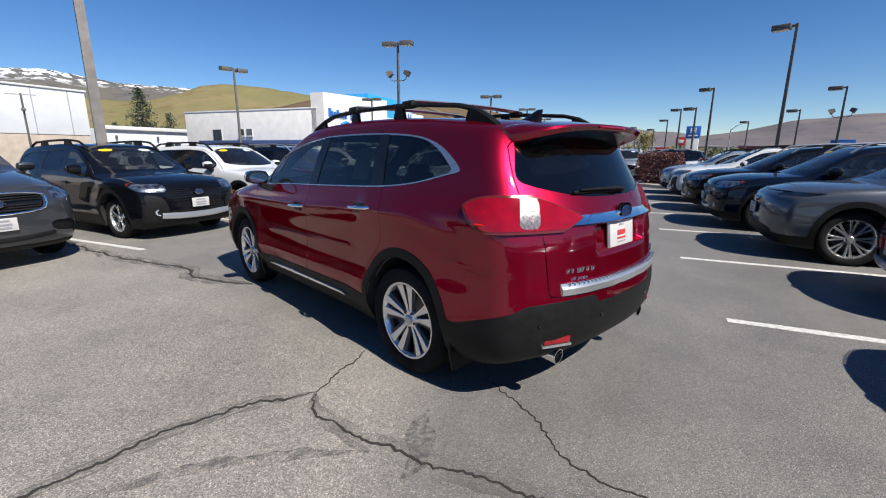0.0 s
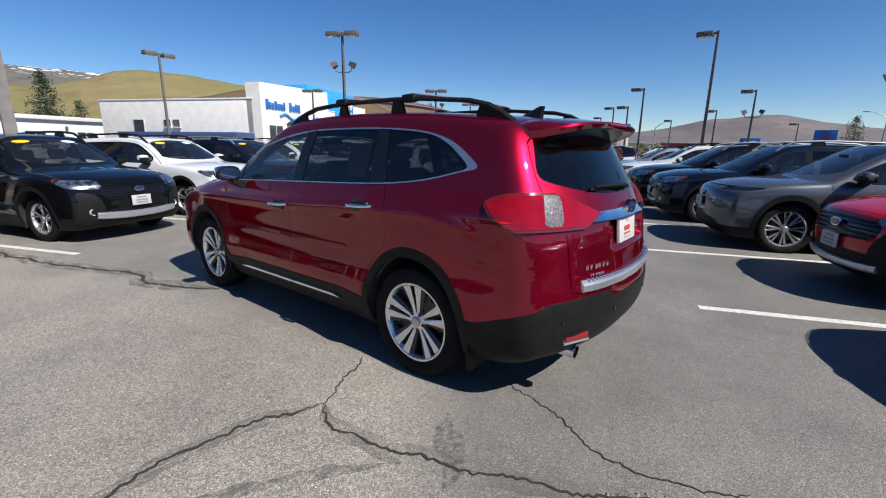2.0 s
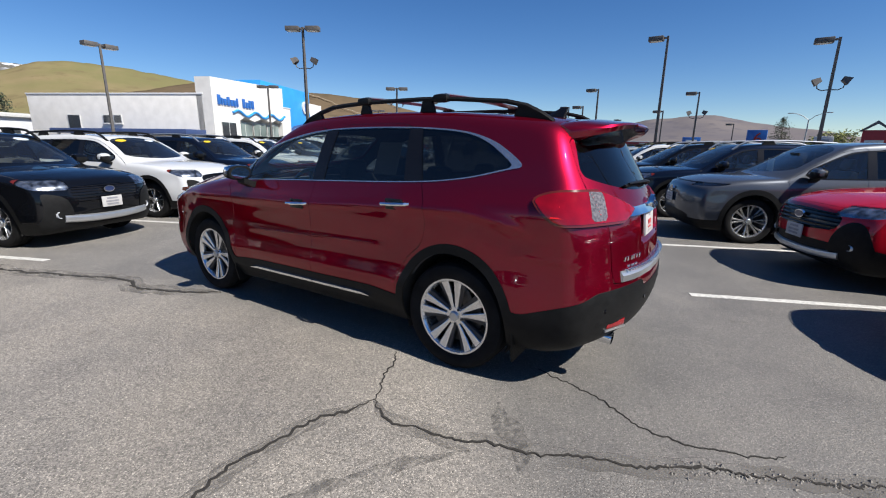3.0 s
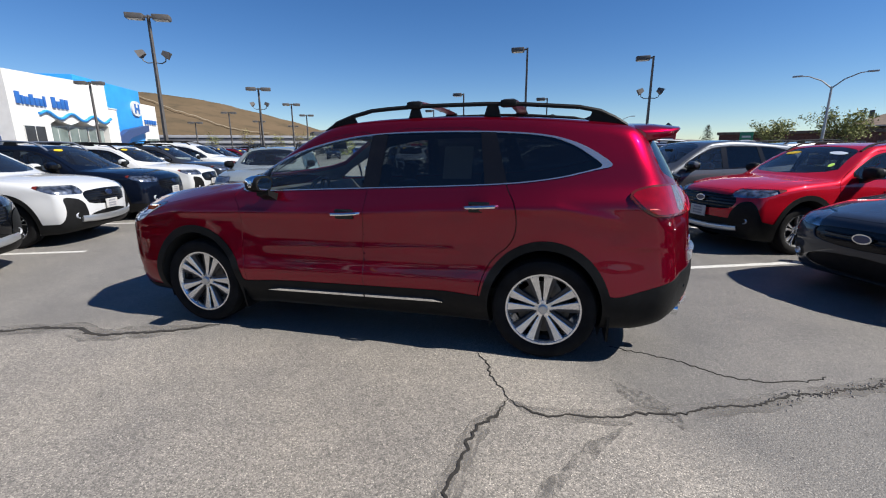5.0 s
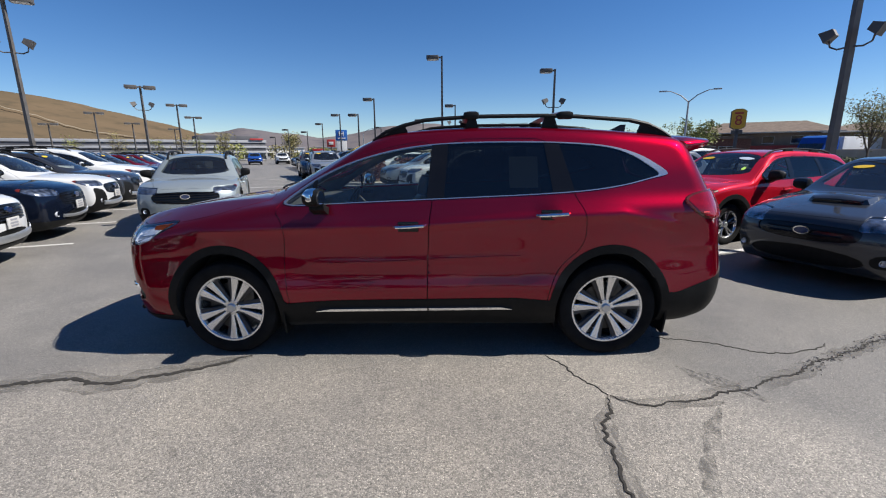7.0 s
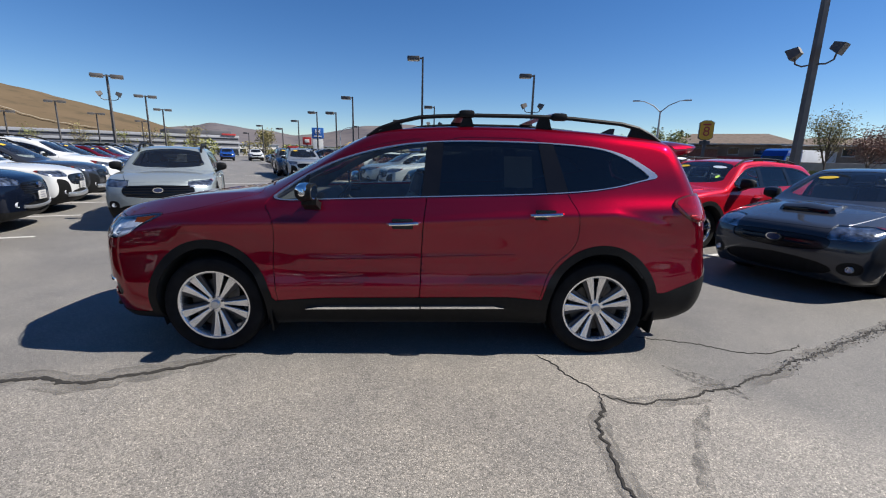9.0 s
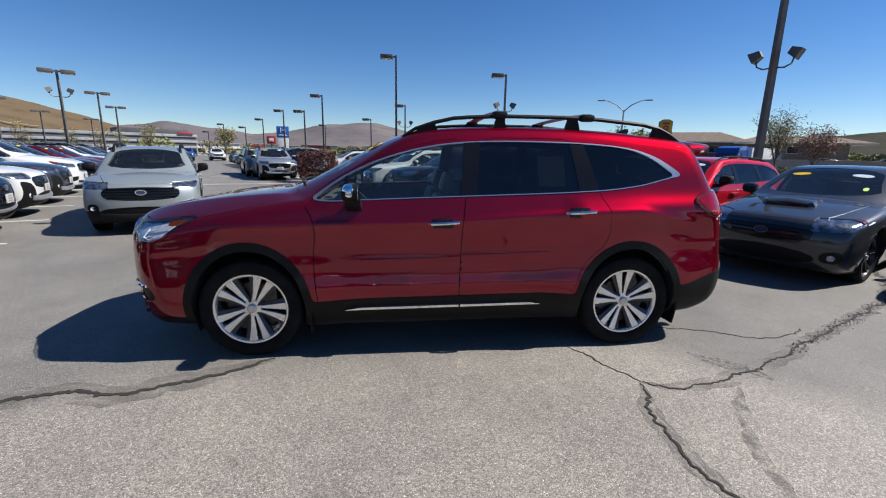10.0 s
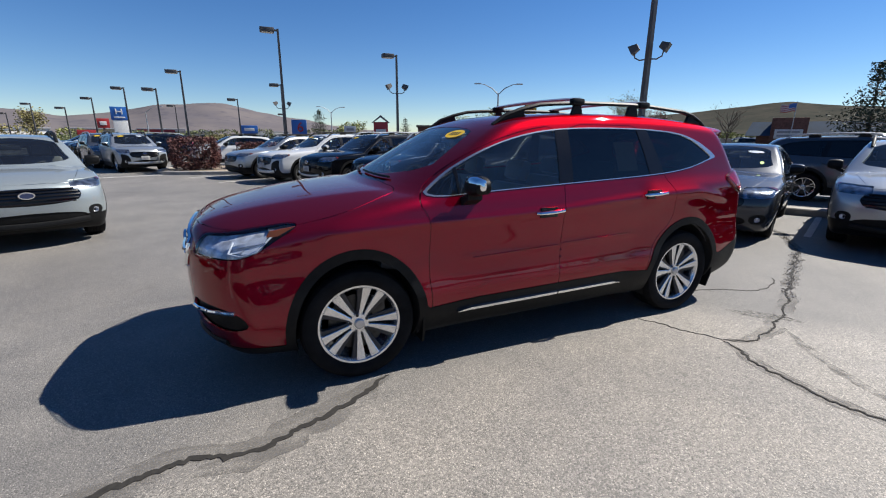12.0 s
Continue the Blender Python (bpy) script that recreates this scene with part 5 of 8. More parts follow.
CROSSTREK = crossover(
    half=0.90, nose=(-2.24, 0.66, 0.925), cowl=(-1.05, 1.065), roof_front=(-0.26, 1.488), roof_top=(0.42, 1.545), roof_rear=(1.80, 1.455), glass_foot=(2.12, 1.10), tail=2.23, belt=1.045,
    sill=[(-2.5, 0.34), (-2.0, 0.34), (-1.7, 0.38), (-0.8, 0.38), (0.8, 0.38), (1.32, 0.38), (2.0, 0.50), (2.4, 0.56)],
    xf=-1.35, xr=1.32, hub=0.343, R=0.343, rim=0.228, spokes=(5, 0.19, 0.018, 0.03, "two_tone"), dlo_tail=1.72, arch=0.065, mirror_mat=PLASTIC,
    headlamp=[(-1.60, 0.925), (-1.94, 0.915), (-2.6, 0.885), (-2.6, 0.795), (-2.02, 0.790), (-1.80, 0.86)],
    front_holes=[([(-0.9, 0.60), (-0.9, 0.835), (0.50, 0.835), (0.60, 0.74), (0.50, 0.60)], "grille", GLOSS_BLACK, 0.015), ([(0.62, 0.40), (0.62, 0.53), (0.72, 0.56), (0.80, 0.53), (0.80, 0.42)], "fog_recess", PLASTIC, 0.004), ([(-0.9, 0.32), (-0.9, 0.50), (0.56, 0.50), (0.64, 0.36), (0.60, 0.32)], "air_intake", PLASTIC, 0.01)])
CROSSTREK_NOSE = dict(bars=[(0.635, 0.50), (0.68, 0.54), (0.725, 0.56), (0.77, 0.54), (0.81, 0.50)], badge=0.745, fogs=[(0.71, 0.475, 0.036)], skid=(0.335, 0.62, 0.028))
ELECTRIC = crossover(
    half=0.93, nose=(-2.36, 0.70, 0.96), cowl=(-1.20, 1.09), roof_front=(-0.22, 1.565), roof_top=(0.45, 1.625), roof_rear=(1.85, 1.52), glass_foot=(2.22, 1.12), tail=2.33, belt=1.06,
    xf=-1.43, xr=1.42, hub=0.365, R=0.368, rim=0.262, spokes=(8, 0.14, 0.018, 0.030, "bright"), dlo_tail=1.72, arch=0.075, marker_x=9, lamp_mat=GLOSS_BLACK,
    headlamp=[(-1.72, 0.958), (-2.0, 0.952), (-2.8, 0.935), (-2.8, 0.885), (-2.0, 0.90), (-1.85, 0.925)],
    front_holes=[([(-0.9, 0.30), (-0.9, 0.48), (0.60, 0.48), (0.66, 0.30)], "air_intake", PLASTIC, 0.01)])
SEDAN = crossover(
    half=0.90, nose=(-2.30, 0.62, 0.84), cowl=(-1.02, 1.00), roof_front=(-0.18, 1.40), roof_top=(0.35, 1.445), roof_rear=(1.05, 1.395), glass_foot=(1.70, 1.10), tail=2.30, belt=0.965, floor=0.17,
    profile=[(-2.10, 0.17), (-2.24, 0.24), (-2.30, 0.40), (-2.31, 0.60), (-2.27, 0.74), (-2.18, 0.815), (-2.0, 0.855), (-1.55, 0.945), (-1.15, 0.99), (-1.02, 1.00), (-0.60, 1.20), (-0.18, 1.39), (0.05, 1.43), (0.35, 1.445), (0.75, 1.43), (1.05, 1.39), (1.40, 1.24), (1.66, 1.11), (1.95, 1.085), (2.22, 1.075), (2.27, 0.95), (2.30, 0.70), (2.30, 0.46), (2.2, 0.28), (2.0, 0.2)],
    dlo=[(-0.80, 0.945), (-0.2, 1.27), (0.05, 1.33), (0.45, 1.345), (0.85, 1.31), (1.22, 1.17), (1.42, 1.06), (1.2, 0.99), (0.3, 0.965)],
    xf=-1.35, xr=1.30, hub=0.325, R=0.325, rim=0.24, open=0.37, arch=0.0, spokes=(5, 0.17, 0.022, 0.04, "dark"), cab=-0.05,
    front_holes=[([(-0.9, 0.52), (-0.9, 0.715), (0.44, 0.715), (0.54, 0.655), (0.46, 0.52)], "grille", GLOSS_BLACK, 0.015), ([(-0.9, 0.24), (-0.9, 0.46), (0.50, 0.46), (0.62, 0.24)], "air_intake", PLASTIC, 0.015), ([(0.60, 0.30), (0.60, 0.44), (0.80, 0.46), (0.80, 0.30)], "fog_recess", PLASTIC, 0.01)])
SEDAN_NOSE = dict(bars=[(0.60, 0.36), (0.65, 0.38)], badge=0.635, fogs=[(0.70, 0.37, 0.035)])

ROW = "cars parked in the lot"


def stickers(car, body, spots):
    """Oval stickers and tags on the windscreen."""
    for yy, z, rx, ry, mat, lab in spots:
        h = body.meet((-2.4, yy, z), (1, 0, 0))
        n = body.slope(np.array([h]))[0]
        n = Vector(n / np.linalg.norm(n))
        side = Vector((0, 1, 0)) - n * n.y
        side.normalize()
        up = n.cross(side) * -1
        m = Matrix((( side.x, up.x, n.x, h[0] + n.x * 0.003), (side.y, up.y, n.y, h[1] + n.y * 0.003), (side.z, up.z, n.z, h[2] + n.z * 0.003), (0, 0, 0, 1)))
        bm = bmesh.new()
        add_prism(bm, oval(0, 0, rx, ry, 20), 0, 0.002, "xy")
        bmesh.ops.transform(bm, matrix=m, verts=bm.verts[:])
        part("window_sticker", bm, mat, car, lab)


def parked(spec, nose, name, label, colour, rails=None, spots=(), group=ROW):
    car, body = build_car(spec, name, label, "car", PAINTS[colour], group)
    if nose:
        front_fittings(car, body, spec, nose)
    if rails:
        roof_rails(car, body, spec, *rails)
    stickers(car, body, spots)
    return car, body


def another(src, spec, old, colour, name, label, x, y, heading):
    c = copy_thing(src, stand(None, spec["nose"][0], x, y, heading))
    c.name = name
    if old != colour:
        recolour(c, PAINTS[old], PAINTS[colour])
    return tagged(c, label)


YS, WS = (YELLOW_STICKER, "yellow oval price sticker"), (WHITE_STICKER, "pale blue oval sticker")
wagon_a, wagon_body = parked(OUTBACK, OUTBACK_NOSE, "black_wagon", "glossy black crossover wagon with silver bumper trim", "black", (0.62, -0.35, 1.75, (0.3, 1.2), PLASTIC),
                             [(-0.33, 1.485, 0.11, 0.05, *WS), (0.36, 1.48, 0.12, 0.05, *YS)])
wagon_a.matrix_world = stand(None, OUTBACK["nose"][0], -4.92, -0.53, 20)
wagon_b, _ = parked(dict(OUTBACK, front_holes=OUTBACK["front_holes"][:1] + OUTBACK["front_holes"][2:]), dict(OUTBACK_NOSE, skid=(0.40, 0.55, 0.02)), "navy_wagon", "dark navy crossover wagon with body-coloured bumper", "navy",
                    (0.62, -0.35, 1.75, (0.3, 1.2), SATIN), [(0.36, 1.48, 0.12, 0.05, *YS)])
wagon_b.matrix_world = stand(None, OUTBACK["nose"][0], -7.1, 4.3, 22)
CLAD = dict(CROSSTREK, sill=[(-2.5, 0.50), (-2.0, 0.49), (-1.7, 0.42), (-0.8, 0.38), (0.8, 0.38), (1.32, 0.38), (2.0, 0.50), (2.4, 0.56)],
            front_holes=CROSSTREK["front_holes"][:1] + [([(0.48, 0.34), (0.54, 0.62), (0.66, 0.76), (0.78, 0.74), (0.84, 0.60), (0.86, 0.34)], "bumper_corner", PLASTIC, -0.006), CROSSTREK["front_holes"][2]])
hatch_a, hatch_body = parked(CLAD, dict(CROSSTREK_NOSE, plate=0.55), "red_crossover", "bright red compact crossover with black cladding", "red", (0.58, -0.3, 1.5, (0.3, 1.0), PLASTIC, 0.04, 0.018),
                             [(0.36, 1.385, 0.13, 0.045, *YS), (-0.36, 1.385, 0.13, 0.045, *WS), (-0.52, 1.22, 0.03, 0.05, GREEN_STICKER, "green tag")])
part("paper_sheet", box((0.36, 0.735, 1.22), (0.17, 0.003, 0.30), 0, Matrix.Translation((0, 0, 0))), PAPER, hatch_a, "white paper sheet behind glass")
hatch_a.matrix_world = stand(None, CROSSTREK["nose"][0], 3.66, 3.50, 202)
hatch_b, hatch_b_body = parked(dict(CROSSTREK, sill=[(-2.5, 0.44), (-2.0, 0.43), (-1.7, 0.41), (-0.8, 0.38), (0.8, 0.38), (1.32, 0.38), (2.0, 0.50), (2.4, 0.56)]), dict(CROSSTREK_NOSE, skid_mat=PLASTIC), "silver_crossover", "pale silver compact crossover standing in the aisle", "pale", (0.58, -0.3, 1.5, (0.3, 1.0), PLASTIC))
hatch_b.matrix_world = stand(None, CROSSTREK["nose"][0], -4.75, 4.0, -68)
electric, eb = parked(ELECTRIC, dict(badge=0.80, plate=0.66), "grey_electric_crossover", "grey electric crossover with black wheel arches", "bluegrey")
electric.matrix_world = stand(None, ELECTRIC["nose"][0], 2.05, 5.6, 202)
bm = tube([(float(eb.meet((-3, y, 0.945), (1, 0, 0))[0]) - 0.004, y, 0.945) for y in np.linspace(-0.62, 0.62, 15)], 0.012, 6)
part("light_bar", bm, GLOSS_BLACK, electric)
part("paper_sheet", box((-0.62, 0.50, 1.22), (0.004, 0.22, 0.22), 0, Matrix.Rotation(0.0, 4, "Y")), PAPER, electric, "paper sheet behind the windscreen")
sedan, sb = parked(SEDAN, SEDAN_NOSE, "graphite_sedan", "dark grey sports sedan with a bonnet scoop", "graphite", None,
                   [(0.36, 1.30, 0.12, 0.045, *YS), (-0.36, 1.30, 0.12, 0.045, *WS), (-0.50, 1.13, 0.03, 0.05, GREEN_STICKER, "green tag")])
sedan.matrix_world = stand(None, SEDAN["nose"][0], 4.32, 0.95, 205)
zt = lambda x, y: float(sb.meet((x, y, 2.2), (0, 0, -1))[2])
bm = bmesh.new()
rings = []
for x, w, h in ((-1.70, 0.26, 0.052), (-1.66, 0.31, 0.075), (-1.45, 0.30, 0.060), (-1.25, 0.27, 0.024), (-1.12, 0.24, -0.01)):
    rings.append([(x, -w, zt(x, w) - 0.012), (x, -w * 0.86, zt(x, w) + h * 0.85), (x, 0, zt(x, 0) + h), (x, w * 0.86, zt(x, w) + h * 0.85), (x, w, zt(x, w) - 0.012)])
add_loft(bm, rings, False, False)
scoop = part("bonnet_scoop", bm, PAINTS["graphite"], sedan)
part("scoop_mouth", box((-1.685, 0, zt(-1.70, 0) + 0.022), (0.02, 0.50, 0.050), 0.012), GLOSS_BLACK, scoop, "black scoop opening")
FAMILY = dict({k: v for k, v in HERO.items() if k != "lamp_split"}, marker_x=-1.95, lamp_mat=LAMP_DARK, h=0.042, tread=0, spokes=(5, 0.19, 0.02, 0.04, "two_tone"), mirror_mat=None)
family, _ = parked(FAMILY, dict(bars=[(0.76, 0.42), (0.79, 0.44), (0.82, 0.45), (0.88, 0.45), (0.91, 0.44), (0.94, 0.42)], bar_mat=PLASTIC, badge=0.85, plate=0.60, skid=(0.40, 0.55, 0.02), skid_mat=PLASTIC), "grey_suv", "grey three-row SUV with a wide barred grille", "grey",
                   (0.60, -0.3, 1.9, (0.4, 1.2), PLASTIC))
ringy = rounded([(-0.47, 0.72), (-0.52, 0.86), (-0.48, 0.975), (0.48, 0.975), (0.52, 0.86), (0.47, 0.72)], 2)
nose_x = lambda y, z: float(hero_body.meet((-3.2, y, z), (1, 0, 0))[0])
part("grille_surround", tube([(nose_x(a, b) - 0.006, a, b) for a, b in ringy + ringy[:1]], 0.014, 6), CHROME, family)
family.matrix_world = stand(None, -2.47, -3.72, -2.98, 22)


def A(*a):
    return another(wagon_a, OUTBACK, "black", *a)


def B(*a):
    return another(wagon_b, OUTBACK, "navy", *a)


def C(*a):
    return another(hatch_a, CROSSTREK, "red", *a)


def D(*a):
    return another(hatch_b, CROSSTREK, "pale", *a)


def E(*a):
    return another(family, HERO, "grey", *a)


WHITE_W, DARK_W = "white crossover wagon with black cladding", "dark grey crossover wagon with yellow price sticker"
A("white", "white_wagon", WHITE_W, -6.0, 1.9, 22)
A("white", "white_wagon", WHITE_W, -8.2, 6.7, 22)
A("graphite", "graphite_wagon", DARK_W, -9.3, 9.1, 22)
E("white", "white_suv", "white three-row SUV parked in the row", -10.4, 11.5, 22)
B("navy", "navy_wagon", "dark navy crossover wagon in the row", -11.5, 13.9, 22)
C("maroon", "maroon_crossover", "maroon compact crossover in the row", -12.6, 16.3, 22)
C("maroon", "maroon_crossover", "maroon compact crossover in the row", -13.7, 18.7, 22)
D("white", "white_crossover", "white compact crossover in the row", -14.8, 21.1, 22)
B("navy", "navy_wagon", "dark navy crossover wagon in the row", -15.9, 23.5, 22)
D("silver", "silver_crossover", "silver compact crossover in the row", -17.0, 25.9, 22)
B("black", "black_wagon", "black crossover wagon in the row", -18.1, 28.3, 22)
B("navy", "navy_wagon", "dark navy crossover wagon in the row", 0.7, 7.8, 202)
B("black", "black_wagon", "glossy black crossover wagon in the row", -0.45, 10.0, 202)
A("white", "white_wagon", WHITE_W, -1.6, 12.2, 202)
D("silver", "silver_crossover", "silver compact crossover in the row", -2.7, 14.4, 202)
D("silver", "silver_hatchback", "silver compact car beside the dark sedan", 5.75, -0.95, 202)
B("bluegrey", "blue_grey_suv", "dark blue-grey crossover SUV beyond the kerb", 13.2, 0.0, -62)
A("silver", "silver_wagon", "silver crossover wagon facing away", 11.5, 13.2, 22)
B("navy", "navy_wagon", "dark navy crossover wagon facing away", 10.3, 15.5, 22)
D("white", "white_crossover", "white compact crossover facing away", 9.2, 17.8, 22)
A("silver", "silver_wagon", "silver crossover wagon in the far aisle", -6.0, 18.6, -67)
B("bluegrey", "grey_wagon", "grey crossover wagon in the far aisle", -7.6, 21.6, -67)
D("white", "white_crossover", "white compact crossover behind the hedge", -4.9, 22.2, 195)
C("maroon", "maroon_crossover", "maroon compact crossover behind the hedge", 1.0, 21.2, 195)
for k, (f, c) in enumerate(((B, "navy"), (D, "white"), (D, "silver"), (B, "black"), (B, "bluegrey"), (D, "white"), (B, "navy"))):
    f(c, "far_car", "parked car in the far row", -9.6 - 1.15 * k, 26.5 + 2.5 * k, 205)
for k, (f, c) in enumerate(((D, "white"), (D, "blue"), (B, "navy"), (D, "white"), (C, "maroon"), (D, "silver"))):
    f(c, "far_car", "parked car across the far aisle", -22.5 - 2.9 * k, 55.0 - 2.1 * k, -65)

# the two rows go on behind the camera's way; the red paint mirrors them
D("silver", "silver_crossover", "silver compact crossover in the row", -2.7, -5.45, 22)
A("white", "white_wagon", WHITE_W, -1.6, -7.9, 22)
B("navy", "navy_wagon", "dark navy crossover wagon in the row", -0.5, -10.3, 22)
D("white", "white_crossover", "white compact crossover in the row", 0.6, -12.7, 22)
B("black", "black_wagon", "glossy black crossover wagon in the row", 7.0, -3.2, 202)
A("white", "white_wagon", WHITE_W, 8.1, -5.5, 202)
B("navy", "navy_wagon", "dark navy crossover wagon in the row", 9.2, -7.8, 202)

# ---- ground ----
LOT = 26.0                                             # degrees by which the lot's rows lie off the x axis
U, V = Vector((math.cos(radians(LOT)), math.sin(radians(LOT)), 0)), Vector((-math.sin(radians(LOT)), math.cos(radians(LOT)), 0))


def lot(u, v, z=0.0):
    return U * u + V * v + Vector((0, 0, z))


def asphalt():
    """Worn asphalt: pale stones in dark binder, blotched, darker where traffic has polished it."""
    m, n, l, b = shader("worn_asphalt")
    co = n.new("ShaderNodeTexCoord")
    def noise_tex(scale, detail=6, rough=0.6):
        t = n.new("ShaderNodeTexNoise")
        t.inputs["Scale"].default_value, t.inputs["Detail"].default_value, t.inputs["Roughness"].default_value = scale, detail, rough
        l.new(co.outputs["Object"], t.inputs["Vector"])
        return t.outputs["Fac"]
    def ramp(src, a, b2, ca, cb):
        r = n.new("ShaderNodeValToRGB")
        r.color_ramp.elements[0].position, r.color_ramp.elements[1].position = a, b2
        r.color_ramp.elements[0].color, r.color_ramp.elements[1].color = (*ca, 1), (*cb, 1)
        l.new(src, r.inputs["Fac"])
        return r.outputs["Color"]
    def blend(fac, a, c, mode="MIX"):
        x = n.new("ShaderNodeMix")
        x.data_type, x.blend_type = "RGBA", mode
        l.new(fac, x.inputs["Factor"]) if hasattr(fac, "links") else None
        if not hasattr(fac, "links"):
            x.inputs["Factor"].default_value = fac
        l.new(a, x.inputs["A"])
        l.new(c, x.inputs["B"])
        return x.outputs["Result"]
    stones = n.new("ShaderNodeTexVoronoi")
    stones.inputs["Scale"].default_value = 130
    l.new(co.outputs["Object"], stones.inputs["Vector"])
    fine = n.new("ShaderNodeTexVoronoi")
    fine.inputs["Scale"].default_value = 240
    l.new(co.outputs["Object"], fine.inputs["Vector"])
    sep = n.new("ShaderNodeSeparateColor")
    l.new(stones.outputs["Color"], sep.inputs["Color"])
    worn = ramp(sep.outputs["Red"], 0.1, 1.0, (0.138, 0.129, 0.116), (0.313, 0.288, 0.256))
    sealed = ramp(sep.outputs["Green"], 0.1, 1.0, (0.108, 0.103, 0.097), (0.164, 0.156, 0.145))
    older = ramp(sep.outputs["Green"], 0.1, 1.0, (0.133, 0.127, 0.119), (0.205, 0.194, 0.180))
    # the worn strip lies between the two rows, nearer the camera's way; noise breaks its edge
    pos = n.new("ShaderNodeSeparateXYZ")
    l.new(co.outputs["Object"], pos.inputs["Vector"])
    def mad(src, k, c):
        x = n.new("ShaderNodeMath")
        x.operation = "MULTIPLY_ADD"
        l.new(src, x.inputs[0])
        x.inputs[1].default_value, x.inputs[2].default_value = k, c
        return x.outputs[0]
    def add(a, c, op="ADD"):
        x = n.new("ShaderNodeMath")
        x.operation = op
        l.new(a, x.inputs[0])
        l.new(c, x.inputs[1])
        return x.outputs[0]
    big = noise_tex(0.55, 5, 0.6)
    # signed distance from the seam that runs through (-1.4, -1.0) and (-2.7, -1.4), then from the one through (2.3, -1.3)
    seam = add(mad(pos.outputs["X"], -0.20, 0.0), mad(pos.outputs["Y"], 0.98, 1.15))
    seam2 = add(mad(pos.outputs["X"], 0.62, -0.6), mad(pos.outputs["Y"], 0.70, 0.55))
    edge = add(seam, seam2, "MAXIMUM")
    edge = add(edge, mad(big, 0.9, -0.45))
    smooth_side = ramp(edge, 0.0, 0.5, (0, 0, 0), (1, 1, 1))
    west = ramp(add(mad(pos.outputs["X"], -0.16, 0.28), mad(big, 0.5, -0.25)), 0.25, 0.85, (0, 0, 0), (1, 1, 1))
    base = blend(smooth_side, worn, blend(west, sealed, older))
    blot = ramp(noise_tex(0.9, 7, 0.65), 0.36, 0.66, (0.78, 0.78, 0.79), (1.12, 1.11, 1.09))
    base = blend(1.0, base, blot, "MULTIPLY")
    stain = ramp(noise_tex(0.23, 4, 0.5), 0.55, 0.75, (1, 1, 1), (0.80, 0.79, 0.78))
    base = blend(1.0, base, stain, "MULTIPLY")
    oil = ramp(noise_tex(2.7, 3, 0.5), 0.70, 0.78, (1, 1, 1), (0.72, 0.71, 0.70))
    base = blend(1.0, base, oil, "MULTIPLY")
    sep2 = n.new("ShaderNodeSeparateColor")
    l.new(fine.outputs["Color"], sep2.inputs["Color"])
    fleck = ramp(sep2.outputs["Blue"], 0.88, 0.97, (1, 1, 1), (2.0, 1.96, 1.9))
    pits = ramp(sep2.outputs["Red"], 0.02, 0.14, (0.42, 0.42, 0.42), (1, 1, 1))
    base = blend(1.0, base, fleck, "MULTIPLY")
    base = blend(1.0, base, pits, "MULTIPLY")
    l.new(base, b.inputs["Base Color"])
    b.inputs["Roughness"].default_value, b.inputs["Specular IOR Level"].default_value = 0.64, 0.5
    bp = n.new("ShaderNodeBump")
    bp.inputs["Strength"].default_value, bp.inputs["Distance"].default_value = 0.55, 0.004
    l.new(add(mad(stones.outputs["Distance"], -1.0, 1.0), mad(fine.outputs["Distance"], -0.4, 0.4)), bp.inputs["Height"])
    l.new(bp.outputs["Normal"], b.inputs["Normal"])
    return m


ASPHALT = asphalt()
TAR = plain("crack_sealant", (0.135, 0.126, 0.116), 0.8, 0, 0.18, 5, 0.5, 220)
def patchy(mat, most, scale, lo=0.38, hi=0.66):
    """Lets a thin layer wear away in patches, and nowhere cover what is under it by more than a share."""
    n, l = mat.node_tree.nodes, mat.node_tree.links
    nz, mr = n.new("ShaderNodeTexNoise"), n.new("ShaderNodeMapRange")
    nz.inputs["Scale"].default_value, nz.inputs["Detail"].default_value = scale, 7
    mr.inputs["From Min"].default_value, mr.inputs["From Max"].default_value, mr.inputs["To Max"].default_value = lo, hi, most
    l.new(nz.outputs["Fac"], mr.inputs["Value"])
    l.new(mr.outputs["Result"], n["Principled BSDF"].inputs["Alpha"])
    return mat


patchy(TAR, 0.62, 14.0)
GAP = plain("open_crack", (0.018, 0.016, 0.014), 0.95, 0, 0.3, 60)
LINE_PAINT = plain("white_line_paint", (0.444, 0.437, 0.414), 0.8, 0, 0.22, 26, 0.3, 120)
CONCRETE = plain("pale_concrete", (0.311, 0.289, 0.259), 0.88, 0, 0.18, 3, 0.4, 60)
bm = bmesh.new()
add_prism(bm, [(-4000, -4000), (4000, -4000), (4000, 4000), (-4000, 4000)], -0.5, 0, "xy")
tagged(part("ground", bm, ASPHALT, smooth=False), "grey worn asphalt car park", "ground", kind="structure")


def wiggle(pts, step=0.03, jitter=0.02, seed=1):
    """A broken line through a few points, roughened by chance."""
    rnd = random.Random(seed)
    out = []
    for (x0, y0), (x1, y1) in zip(pts, pts[1:]):
        n = max(2, int(math.hypot(x1 - x0, y1 - y0) / step))
        for k in range(n):
            f = k / n
            px, py = x0 + (x1 - x0) * f, y0 + (y1 - y0) * f
            o = noise.noise((px * 3.1, py * 3.1, seed)) * jitter * 2.2 + rnd.uniform(-1, 1) * jitter * 0.45
            dx, dy = x1 - x0, y1 - y0
            d = math.hypot(dx, dy)
            out.append((px - dy / d * o, py + dx / d * o))
    out.append(pts[-1])
    return out


